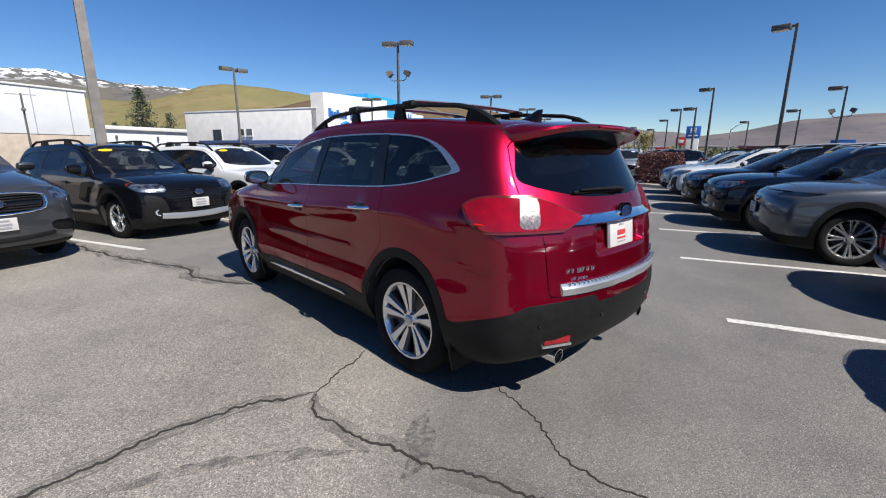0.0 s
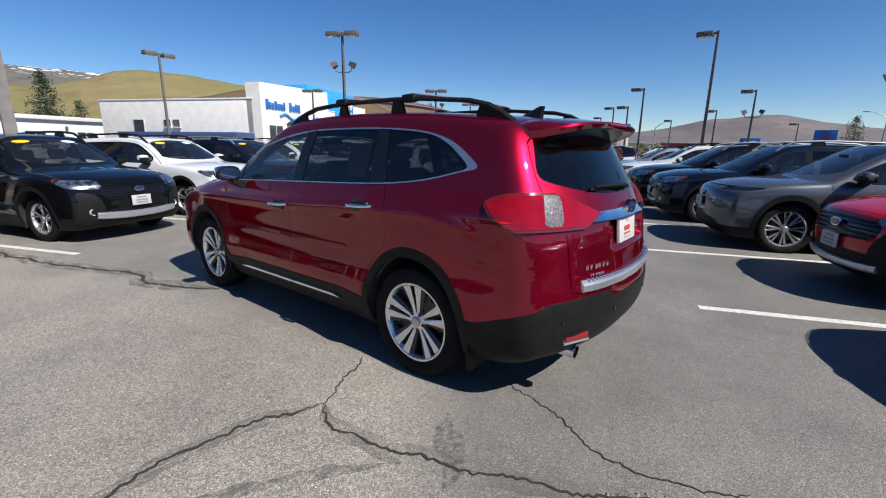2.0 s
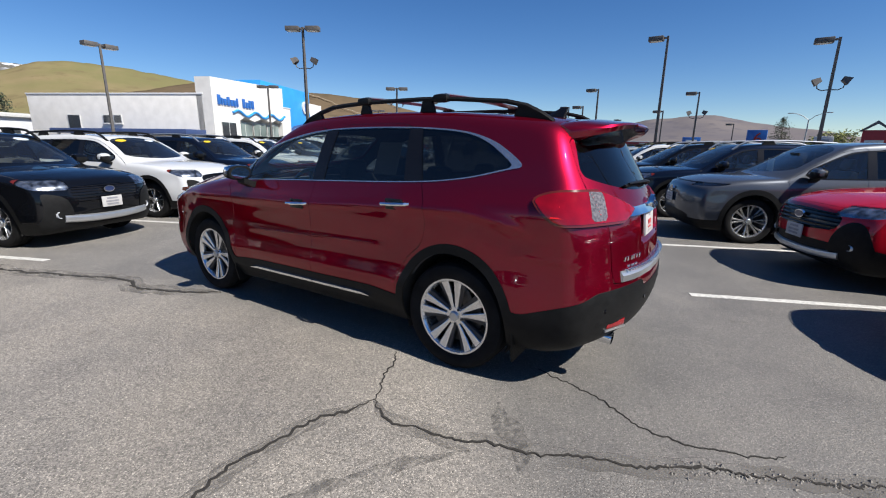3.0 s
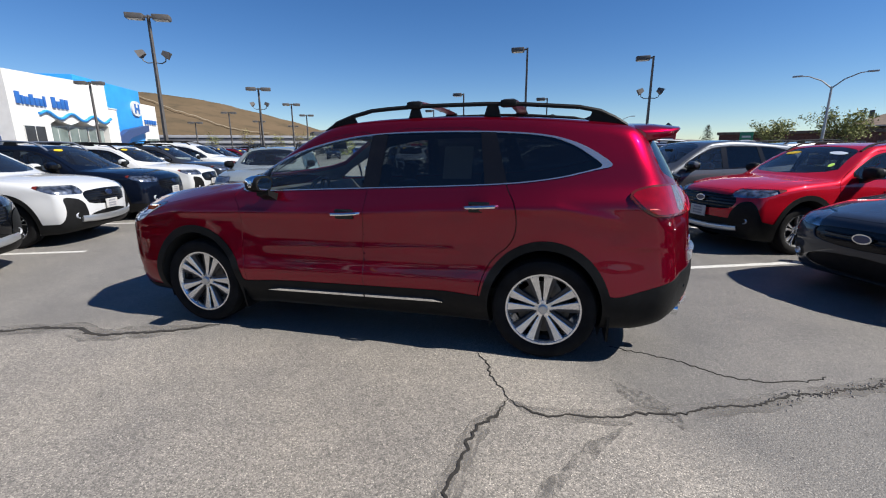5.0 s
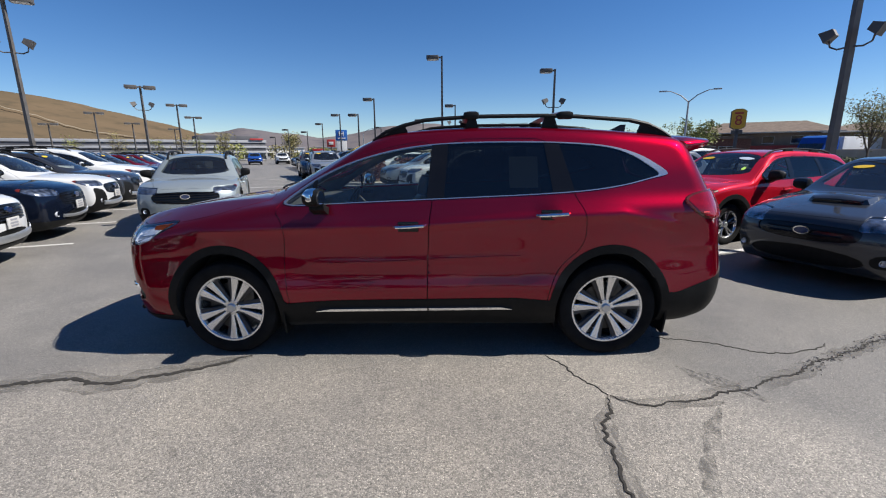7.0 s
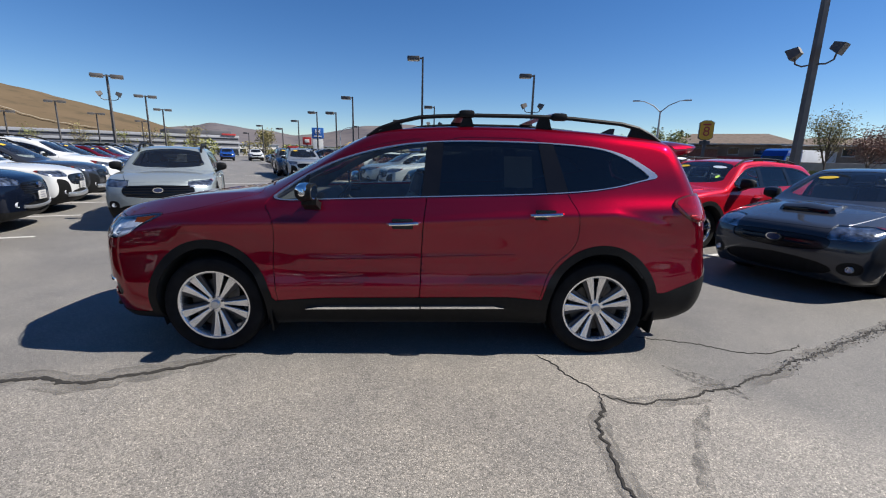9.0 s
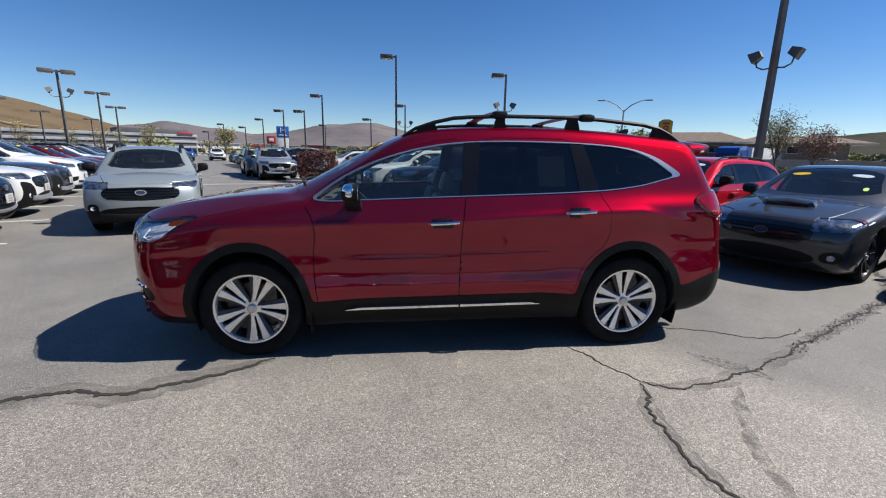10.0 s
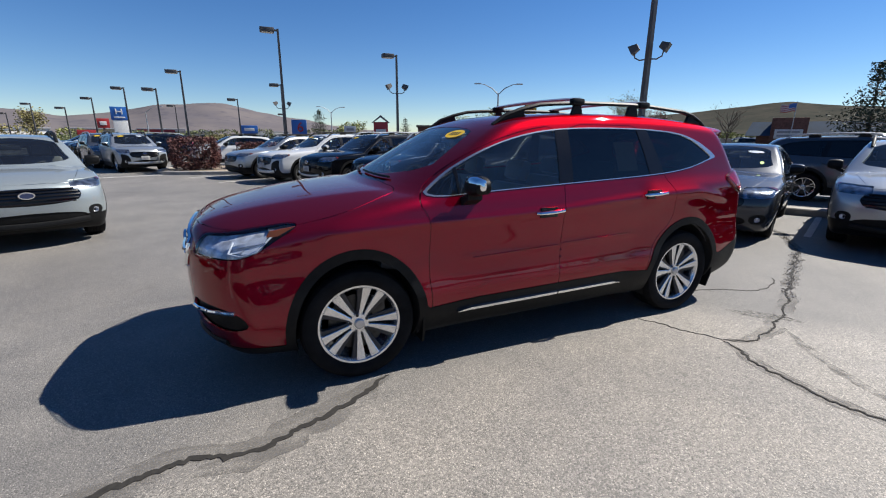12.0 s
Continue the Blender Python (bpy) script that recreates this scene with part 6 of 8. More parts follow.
def ribbon(name, pts, width, z, mat, label, vary=0.5, seed=1, thick=0.004):
    """A flat band along a line, of uneven width."""
    bm = bmesh.new()
    rings = []
    for i, (x, y) in enumerate(pts):
        a, b = pts[max(i - 1, 0)], pts[min(i + 1, len(pts) - 1)]
        d = Vector((b[0] - a[0], b[1] - a[1]))
        d = d.normalized() if d.length else Vector((1, 0))
        end = min(1.0, 0.12 + i / 6, 0.12 + (len(pts) - 1 - i) / 6)
        w1 = width * end * (1 + vary * noise.noise((x * 9, y * 9, seed + 5)))
        w2 = width * end * (1 + vary * noise.noise((x * 9, y * 9, seed + 11)))
        rings.append([(x - d.y * w1, y + d.x * w1, z), (x + d.y * w2, y - d.x * w2, z), (x + d.y * w2, y - d.x * w2, z - thick), (x - d.y * w1, y + d.x * w1, z - thick)])
    add_loft(bm, rings)
    return tagged(part(name, bm, mat, smooth=False), label, "crack", kind="structure")


CRACKS = [   # line, half width of the sealed band, half width of the open crack
    ([(0.98, -0.96), (1.10, -1.12), (1.16, -1.32), (1.26, -1.54)], 0.0, 0.0045),
    ([(1.26, -1.54), (1.14, -1.78), (1.11, -2.08), (1.12, -2.43), (1.16, -2.68), (1.18, -2.95), (1.10, -3.6)], 0.060, 0.0075),
    ([(1.28, -1.54), (1.59, -1.60), (1.87, -1.56), (2.23, -1.41), (2.48, -1.31), (2.80, -1.15), (3.21, -0.95), (3.65, -0.74), (4.4, -0.38), (5.13, 0.0), (5.98, 0.62), (6.6, 1.6)], 0.070, 0.0065),
    ([(1.96, -0.58), (2.42, -0.74), (2.67, -0.89), (2.86, -0.90), (3.08, -0.83), (3.30, -0.72)], 0.0, 0.004),
    ([(-1.28, -0.98), (-1.65, -1.17), (-1.88, -1.29), (-2.04, -1.40), (-2.25, -1.42), (-2.40, -1.345), (-2.57, -1.38), (-2.80, -1.45), (-3.7, -1.86), (-4.89, -2.2), (-6.0, -2.4)], 0.115, 0.016),
]
for k, (pts, seal, gap) in enumerate(CRACKS):
    fine = wiggle(pts, 0.022, 0.030, k)
    if seal:
        ribbon("sealed_seam", wiggle(pts, 0.05, 0.018, k), seal, 0.003, TAR, "dark tar seal along an asphalt crack", 0.5, k)
    ribbon("crack", fine, gap, 0.0055 if seal else 0.004, GAP, "open black crack in asphalt", 1.0, k + 3)
rnd = random.Random(77)
verts, faces = [], []
for x, y in wiggle(CRACKS[2][0][5:], 0.012, 0.03, 2):    # loose chips along the broken seam
    for _ in range(2):
        px, py, r = x + rnd.gauss(0, 0.030), y + rnd.gauss(0, 0.030), rnd.uniform(0.004, 0.014)
        i, a = len(verts), rnd.uniform(0, 6.28)
        verts += [(px + r * math.cos(a + k * 1.57) * rnd.uniform(0.6, 1.1), py + r * math.sin(a + k * 1.57) * rnd.uniform(0.6, 1.1), 0.0) for k in range(4)] + [(px + rnd.gauss(0, 0.3) * r, py, 0.005 + r * rnd.uniform(0.3, 0.7))]
        faces += [(i + k, i + (k + 1) % 4, i + 4) for k in range(4)]
CHIP = plain("pale_asphalt_chip", (0.19, 0.175, 0.155), 0.85, 0, 0.5, 40)
tagged(link_mesh("asphalt_chips", verts, faces, CHIP), "loose pale asphalt chips along a broken crack", "rubble", kind="stuff")
SMUDGE = patchy(plain("tyre_smudge", (0.085, 0.082, 0.078), 0.8, 0, 0.3, 25, 0.3, 150), 0.55, 11.0)
ribbon("tyre_mark", wiggle([(1.36, -2.75), (1.46, -2.35), (1.60, -2.06), (1.79, -1.77), (1.97, -1.58)], 0.06, 0.012, 31), 0.036, 0.003, SMUDGE, "dark curved tyre mark on asphalt", 0.9, 4)
ribbon("tyre_mark", wiggle([(1.90, -1.12), (2.02, -1.28), (2.16, -1.40), (2.24, -1.58)], 0.05, 0.02, 33), 0.090, 0.0025, SMUDGE, "dark smudge on asphalt", 1.2, 5)


def stripe(x, y, a, length, w=0.10):
    bm = bmesh.new()
    n = int(length / 0.12)
    rnd = random.Random(int(x * 100))
    left = [(length * k / n, w / 2 + rnd.uniform(-0.006, 0.003)) for k in range(n + 1)]
    right = [(length * k / n, -w / 2 + rnd.uniform(-0.003, 0.006)) for k in range(n + 1)]
    add_prism(bm, left + right[::-1], -0.002, 0.004, "xy")
    o = part("parking_line", bm, LINE_PAINT, smooth=False)
    o.matrix_world = pose(x, y, 0, 0, 0, a)
    return tagged(o, "worn white painted parking line", "line marking", kind="structure")


for k in range(8):
    stripe(2.70 - 1.14 * k, 1.78 + 2.23 * k, 22.5, 5.3)
stripe(6.1, 0.35, 22.5, 2.6)
for k in range(-1, 14):
    stripe(-4.2 - 1.11 * k, -1.56 + 2.42 * k, 203, 5.3)
stripe(-9.5, 15.2, 22, 8.5, 0.14)
stripe(-10.5, 21.5, 25, 5.0, 0.12)


def kerb(pts, w=0.16, h=0.14):
    bm = bmesh.new()
    rings = []
    for i, p in enumerate(pts):
        a, b = Vector(pts[max(i - 1, 0)]), Vector(pts[min(i + 1, len(pts) - 1)])
        d = (b - a).normalized()
        nrm = Vector((-d.y, d.x))
        q = Vector(p)
        rings.append([(*(q - nrm * w / 2), -0.01), (*(q - nrm * w / 2), h - 0.02), (*(q - nrm * (w / 2 - 0.02)), h), (*(q + nrm * w / 2), h), (*(q + nrm * w / 2), -0.01)])
    add_loft(bm, rings)
    return tagged(part("kerb", bm, CONCRETE, smooth=False), "pale concrete kerb", "kerb", kind="structure")


def strip_2d(p, q, n=2):
    return [(p[0] + (q[0] - p[0]) * k / n, p[1] + (q[1] - p[1]) * k / n) for k in range(n + 1)]


kerb(strip_2d((6.2, 5.6), (12.2, -5.2), 8), 0.32)
# the planted island at the end of the row
isle = rounded([(-5.6, 17.6), (-4.9, 16.7), (-0.5, 15.9), (3.4, 14.6), (3.9, 17.2), (-1.0, 19.6), (-5.0, 21.0)], 2)
kerb([(*p,) for p in isle + isle[:2]], 0.16)
bm = bmesh.new()
add_prism(bm, isle, -0.02, 0.11, "xy")
GRAVEL = plain("tan_gravel", (0.266, 0.215, 0.163), 0.95, 0, 0.35, 60, 0.6, 90)
tagged(part("planting_bed", bm, GRAVEL, smooth=False), "tan gravel planting bed inside a kerb", "bed", kind="structure")

# ---- plants ----
BARK = plain("grey_brown_bark", (0.081, 0.063, 0.048), 0.95, 0, 0.35, 20, 0.6, 60)


def foliage(name, base, spread=0.45):
    m, n, l, b = shader(name)
    g = n.new("ShaderNodeNewGeometry")
    r = n.new("ShaderNodeValToRGB")
    r.color_ramp.elements[0].color = (*[c * (1 - spread) for c in base], 1)
    r.color_ramp.elements[1].color = (*[c * (1 + spread) for c in base], 1)
    l.new(g.outputs["Random Per Island"], r.inputs["Fac"])
    l.new(r.outputs["Color"], b.inputs["Base Color"])
    b.inputs["Roughness"].default_value = 0.7
    return m


NEEDLES = foliage("dark_needles", (0.026, 0.041, 0.018))
NEEDLES_PALE = foliage("grey_green_needles", (0.048, 0.063, 0.033))
SPRING = foliage("spring_leaves", (0.19, 0.20, 0.055))
YELLOW_LEAF = foliage("yellow_spring_leaves", (0.20, 0.175, 0.062))
RED_LEAF = foliage("dark_red_leaves", (0.085, 0.026, 0.022), 0.7)
PINK_LEAF = foliage("russet_blossom", (0.178, 0.089, 0.063))
OLIVE_LEAF = foliage("olive_shrub_leaves", (0.104, 0.118, 0.044))


def leaf_mesh(name, spots, size, mat, parent, rnd, kind="stuff"):
    """Many small leaves or needle tufts at spots, as one part."""
    verts, faces = [], []
    for p, s in spots:
        a = Vector((rnd.gauss(0, 1), rnd.gauss(0, 1), rnd.gauss(0, 0.8))).normalized()
        b = a.cross(Vector((rnd.gauss(0, 1), rnd.gauss(0, 1), rnd.gauss(0, 1)))).normalized()
        k = size * s * rnd.uniform(0.6, 1.3)
        i = len(verts)
        verts += [p - a * k, p + b * k * 0.42, p + a * k, p - b * k * 0.42]
        faces.append((i, i + 1, i + 2, i + 3))
    o = link_mesh(name, verts, faces, mat, parent)
    return tagged(o, kind=kind)


def conifer(x, y, h, w, mat, label, seed, gap=0.12, flat=0.55):
    rnd = random.Random(seed)
    t = thing("conifer", label, "tree", at=Matrix.Translation((x, y, 0)))
    part("trunk", tube([(0, 0, -0.1), (0.02 * h, 0, h * 0.4), (0, 0.01 * h, h * 0.97)], [h * 0.022, h * 0.016, h * 0.003], 8), BARK, t)
    bm = bmesh.new()
    spots = []
    n = int(26 + h * 3)
    for k in range(n):
        f = (k + 0.5) / n
        z = h * (gap + (1 - gap) * f)
        reach = w * (1 - f) ** 0.75 * rnd.uniform(0.55, 1.15) + 0.06 * h * (1 - f)
        a = k * 2.4 + rnd.uniform(-0.5, 0.5)
        tip = Vector((reach * math.cos(a), reach * math.sin(a), z + reach * rnd.uniform(-0.25, 0.25)))
        root = Vector((0, 0, z - 0.05 * h * (1 - f)))
        add_tube(bm, [root, root.lerp(tip, 0.6) + Vector((0, 0, -0.02 * h)), tip], [0.006 * h, 0.004 * h, 0.0015 * h], 4)
        for _ in range(int(130 * max(0.35, 1 - f))):
            q = rnd.uniform(0.25, 1.05)
            c = root.lerp(tip, q)
            s = 0.05 * h * (0.5 + 0.7 * (1 - f))
            spots.append((c + Vector((rnd.gauss(0, s), rnd.gauss(0, s), rnd.gauss(0, s * flat))), 1.0))
    part("limb", bm, BARK, t)
    leaf_mesh("crown", spots, 0.017 * h, mat, t, rnd)
    return t


def broadleaf(x, y, h, w, mat, label, seed, leaves=1500, size=0.10, bare=0.25, upright=0.55):
    rnd = random.Random(seed)
    t = thing("tree", label, "tree", at=Matrix.Translation((x, y, 0)))
    part("trunk", tube([(0, 0, -0.1), (0.01 * h, 0.01 * h, h * bare), (0, 0, h * 0.62)], [h * 0.022, h * 0.016, h * 0.007], 8), BARK, t)
    bm = bmesh.new()
    tips = []
    for k in range(16):
        a = k * 2.4 + rnd.uniform(-0.4, 0.4)
        z0 = h * (bare + 0.38 * rnd.random())
        r = w * rnd.uniform(0.45, 1.0)
        top = min(h, z0 + h * upright * rnd.uniform(0.4, 1.0))
        root, tip = Vector((0, 0, z0)), Vector((r * math.cos(a), r * math.sin(a), top))
        mid = root.lerp(tip, 0.5) + Vector((rnd.gauss(0, 0.03 * h), rnd.gauss(0, 0.03 * h), 0.02 * h))
        add_tube(bm, [root, mid, tip], [0.008 * h, 0.005 * h, 0.0015 * h], 5)
        tips += [root.lerp(tip, f) for f in (0.5, 0.7, 0.85, 1.0)]
        for _ in range(5):
            q = mid.lerp(tip, rnd.uniform(0, 0.9))
            e = q + Vector((rnd.gauss(0, 0.10 * h), rnd.gauss(0, 0.10 * h), rnd.uniform(0.02, 0.14) * h))
            add_tube(bm, [q, e], [0.003 * h, 0.001 * h], 3)
            tips.append(e)
    part("limb", bm, BARK, t)
    spots = []
    for _ in range(leaves):
        c = rnd.choice(tips)
        spots.append((c + Vector((rnd.gauss(0, 0.055 * h), rnd.gauss(0, 0.055 * h), rnd.gauss(0, 0.05 * h))), 1.0))
    leaf_mesh("crown", spots, size, mat, t, rnd)
    return t


def shrub(x, y, rx, ry, h, mat, label, seed, leaves=1500, size=0.05, z0=0.0, turn=0, name="shrub", boxy=0.5):
    rnd = random.Random(seed)
    t = thing(name, label, "shrub", at=pose(x, y, z0, 0, 0, turn))
    bm = bmesh.new()
    for k in range(9):
        a = k * 2.4
        add_tube(bm, [(0.1 * rx * math.cos(a), 0.1 * ry * math.sin(a), -0.03), (0.5 * rx * math.cos(a), 0.5 * ry * math.sin(a), h * 0.5), (0.8 * rx * math.cos(a), 0.8 * ry * math.sin(a), h * 0.85)], [0.02, 0.012, 0.004], 4)
    tagged(part("stem", bm, BARK, t), kind="stuff")
    spots = []
    for _ in range(leaves):
        p = Vector((rnd.uniform(-1, 1), rnd.uniform(-1, 1), rnd.uniform(-1, 1)))
        m = max(abs(p.x), abs(p.y), abs(p.z))
        p = p / max(m, 1e-3) * (boxy + (1 - boxy) * m / max(p.length, 1e-3)) * rnd.uniform(0.72, 1.0)
        p *= 1 + 0.16 * noise.noise(p * 2.3 + Vector((seed, 0, 0)))
        spots.append((Vector((p.x * rx, p.y * ry, h * 0.52 + p.z * h * 0.5)), 1.0))
    leaf_mesh("leaves", spots, size, mat, t, rnd)
    return t


shrub(-4.1, 18.1, 0.95, 0.9, 1.35, RED_LEAF, "clipped dark red hedge bush on the gravel island", 3, 7000, 0.055, 0.1, 10, "red_hedge", 0.7)
shrub(-0.9, 17.8, 1.6, 0.7, 1.15, RED_LEAF, "long clipped dark red hedge", 4, 7000, 0.06, 0.1, -20, "red_hedge", 0.7)
shrub(2.4, 16.4, 1.3, 0.7, 1.0, RED_LEAF, "long clipped dark red hedge", 5, 5000, 0.06, 0.1, -20, "red_hedge", 0.7)
shrub(-2.5, 18.6, 0.5, 0.4, 0.45, OLIVE_LEAF, "low olive green shrub on gravel", 6, 700, 0.05, 0.1)


def polar(az, d, x0=0.5, y0=-3.6):
    return x0 + d * math.cos(radians(az)), y0 + d * math.sin(radians(az))


conifer(*polar(169.4, 66), 9.0, 2.5, NEEDLES, "tall dark green spruce behind the low building", 11)
conifer(*polar(166.8, 64), 6.0, 1.9, NEEDLES, "dark green spruce behind the low building", 12)
conifer(*polar(172.0, 70), 5.0, 2.2, NEEDLES, "dark green bushy conifer tree", 13)
conifer(*polar(24.4, 36), 6.0, 2.2, NEEDLES, "tall ragged dark green pine", 14, 0.15)
conifer(*polar(22.0, 34), 5.4, 2.4, NEEDLES, "tall ragged dark green pine", 15, 0.15)
conifer(*polar(20.0, 37), 6.2, 2.2, NEEDLES, "tall ragged dark green pine", 16, 0.15)
conifer(*polar(83.9, 62), 4.8, 1.7, NEEDLES_PALE, "grey green pine beside the road", 17, 0.1, 0.9)
conifer(*polar(73.0, 70), 4.2, 1.2, NEEDLES_PALE, "grey green pine beside the road", 18, 0.1, 0.9)
broadleaf(*polar(61.6, 46), 3.9, 1.7, SPRING, "leafy green broadleaf tree", 21, 2600, 0.11)
broadleaf(*polar(66.8, 50), 3.5, 1.6, SPRING, "young pale green roadside tree", 22, 1800, 0.11)
broadleaf(*polar(47.0, 34), 4.2, 0.9, YELLOW_LEAF, "slender tree with yellow green spring leaves", 23, 3000, 0.06, 0.15, 0.7)
broadleaf(*polar(43.8, 38), 3.3, 1.3, PINK_LEAF, "small tree with russet spring buds", 24, 3000, 0.07)
broadleaf(*polar(35.5, 46), 4.2, 1.5, PINK_LEAF, "bare grey tree with few buds", 25, 250, 0.05)
broadleaf(*polar(21.6, 31), 2.6, 0.8, YELLOW_LEAF, "small bare ornamental tree", 26, 300, 0.05)
broadleaf(*polar(80.0, 64), 3.2, 2.0, SPRING, "round pale green roadside tree", 27, 1500, 0.14)
broadleaf(*polar(117.6, 92), 5.0, 1.8, YELLOW_LEAF, "tall bare tree with pale yellow buds", 28, 700, 0.14, 0.15, 0.7)
broadleaf(*polar(110.3, 88), 4.6, 1.6, YELLOW_LEAF, "yellow spring tree in the far lot", 29, 1600, 0.16)
for k, az in enumerate((131.5, 127.8, 124.3, 122.0, 120.3)):
    broadleaf(*polar(az, 74), 3.6 + 0.4 * (k % 2), 1.2, YELLOW_LEAF if k % 2 else SPRING, "small bare spring roadside tree", 40 + k, 380, 0.10, 0.2, 0.6)
for k in range(9):
    shrub(*polar(38 + 2.2 * k, 40 + 3 * (k % 3)), 1.6, 0.8, 0.9, OLIVE_LEAF, "low clipped green hedge beside the road", 60 + k, 500, 0.12, 0, 120)
shrub(*polar(38.3, 66), 1.9, 1.6, 2.3, OLIVE_LEAF, "dark rounded bush across the road", 81, 1500, 0.16, 0, 0)
for k in range(6):
    shrub(*polar(33.5 + 1.9 * k, 92), 3.0, 1.5, 2.3 + 0.4 * math.sin(k * 2.1), SPRING, "pale green hedge bank across the road", 82 + k, 700, 0.25, 0, 128)
for k in range(26):
    az = 74 + 2.1 * k + 1.1 * math.sin(k * 7.3)
    d = 95 + 30 * (0.5 + 0.5 * math.sin(k * 3.7))
    shrub(*polar(az, d), 3.2, 2.0, 2.3 + 0.9 * math.sin(k * 2.9), (SPRING, OLIVE_LEAF, YELLOW_LEAF, OLIVE_LEAF)[k % 4], "distant spring green trees in a row", 90 + k, 420, 0.30, 0, 0, "far_tree", 0.3)

# ---- hills ----
def slopes(name, grass, dry, rock, scale, snow=None):
    m, n, l, b = shader(name)
    co = n.new("ShaderNodeTexCoord")
    def nz(s, d=8):
        t = n.new("ShaderNodeTexNoise")
        t.inputs["Scale"].default_value, t.inputs["Detail"].default_value, t.inputs["Roughness"].default_value = s, d, 0.62
        l.new(co.outputs["Object"], t.inputs["Vector"])
        return t.outputs["Fac"]
    def mix(fac, a, c):
        x = n.new("ShaderNodeMix")
        x.data_type = "RGBA"
        l.new(fac, x.inputs["Factor"])
        for key, v in (("A", a), ("B", c)):
            if isinstance(v, tuple):
                x.inputs[key].default_value = (*v, 1)
            else:
                l.new(v, x.inputs[key])
        return x.outputs["Result"]
    def sharp(f, a, c):
        r = n.new("ShaderNodeMapRange")
        r.inputs["From Min"].default_value, r.inputs["From Max"].default_value = a, c
        l.new(f, r.inputs["Value"])
        return r.outputs["Result"]
    c = mix(sharp(nz(scale), 0.40, 0.62), grass, dry)
    c = mix(sharp(nz(scale * 4.5), 0.52, 0.70), c, rock)
    if snow:
        p = n.new("ShaderNodeSeparateXYZ")
        l.new(co.outputs["Object"], p.inputs["Vector"])
        high = sharp(p.outputs["Z"], snow[0], snow[1])
        x = n.new("ShaderNodeMath")
        x.operation = "MULTIPLY"
        l.new(high, x.inputs[0])
        l.new(sharp(nz(scale * 7, 4), 0.50, 0.56), x.inputs[1])
        c = mix(x.outputs[0], c, (0.85, 0.87, 0.92))
    l.new(c, b.inputs["Base Color"])
    b.inputs["Roughness"].default_value, b.inputs["Specular IOR Level"].default_value = 1.0, 0.0
    return m


HILL_GREEN = slopes("spring_hillside", (0.144, 0.133, 0.063), (0.192, 0.152, 0.085), (0.126, 0.100, 0.056), 0.006)
HILL_BROWN = slopes("dry_hillside", (0.104, 0.078, 0.050), (0.128, 0.093, 0.060), (0.078, 0.063, 0.043), 0.012)
# the far range carries its distance haze in these purple-grey colours
HILL_FAR = slopes("haze_tinted_mountain", (0.137, 0.122, 0.122), (0.111, 0.102, 0.111), (0.085, 0.081, 0.095), 0.0022)
HILL_SNOW = slopes("snowy_mountain", (0.111, 0.104, 0.089), (0.089, 0.089, 0.089), (0.074, 0.074, 0.081), 0.0022, (330, 420))
# sage slope seen against the sun; its backlit shade is in the colour
HILL_EAST = slopes("sage_hillside", (0.046, 0.047, 0.040), (0.064, 0.060, 0.050), (0.032, 0.036, 0.032), 0.014)


def ridge(name, knots, dist, mat, label, rough=0.006, base=-6, near=0.5, n=260, seed=3):
    """A range of hills: a skyline by azimuth and height in degrees, at a distance."""
    az = np.linspace(knots[0][0], knots[-1][0], n)
    el = np.interp(az, [k[0] for k in knots], [k[1] for k in knots])
    g = np.hanning(9)
    el = np.convolve(np.pad(el, 4, mode="edge"), g / g.sum(), mode="valid")
    bm = bmesh.new()
    rows = []
    fs = list(np.linspace(0, 1, 26)) + [1.06, 1.2]
    for f in fs:
        row = []
        for a, e in zip(np.radians(az), el):
            d = dist * (near + (1 - near) * f)
            g = min(f, 1.0)
            h = base + (dist * math.tan(radians(e)) - base) * (g ** 1.25) * (1 if f <= 1 else 1 - (f - 1) * 1.5)
            q = Vector((d * math.cos(a), d * math.sin(a), 0)) / dist
            h += dist * rough * (g ** 0.8) * (noise.fractal(q * 9 + Vector((seed, 0, 0)), 0.9, 2.0, 6) - 0.5 * abs(noise.noise(q * 17)))
            row.append(bm.verts.new((d * math.cos(a), d * math.sin(a), h)))
        rows.append(row)
    for a, b in zip(rows, rows[1:]):
        for i in range(len(a) - 1):
            bm.faces.new((a[i], a[i + 1], b[i + 1], b[i]))
    return tagged(part(name, bm, mat, angle=80), label, "hill", kind="structure")


ridge("hill_green", [(147, 3.0), (152, 6.4), (156, 7.1), (160.5, 7.3), (163, 7.4), (165.3, 7.0), (167, 6.2), (170, 5.4), (175, 5.0), (181, 5.6), (190, 6.0), (205, 5)], 950, HILL_GREEN, "rounded hill of dry spring grass", 0.004)
ridge("hill_brown", [(112, -0.3), (116, 1.0), (119.0, 2.1), (122.5, 3.2), (125.7, 4.0), (130.6, 5.1), (134, 5.6), (138, 5.9), (144, 6.3), (150, 6.7), (154, 6.0), (160, 4.5)], 620, HILL_BROWN, "smooth dry brown hill", 0.0022)
TRACK = plain("pale_dirt_track", (0.20, 0.165, 0.115), 0.95, 0, 0.15, 0.05)
track_line = [(141, 5.75), (139, 5.45), (137.3, 4.9), (135.8, 4.2), (133.5, 3.5), (131.4, 2.65), (130.0, 2.25), (128.0, 1.9), (126, 1.7)]
crest = lambda az: float(np.interp(az, [119.0, 122.5, 125.7, 130.6, 134, 138, 144], [2.1, 3.2, 4.0, 5.1, 5.6, 5.9, 6.3]))
bm, rows = bmesh.new(), []
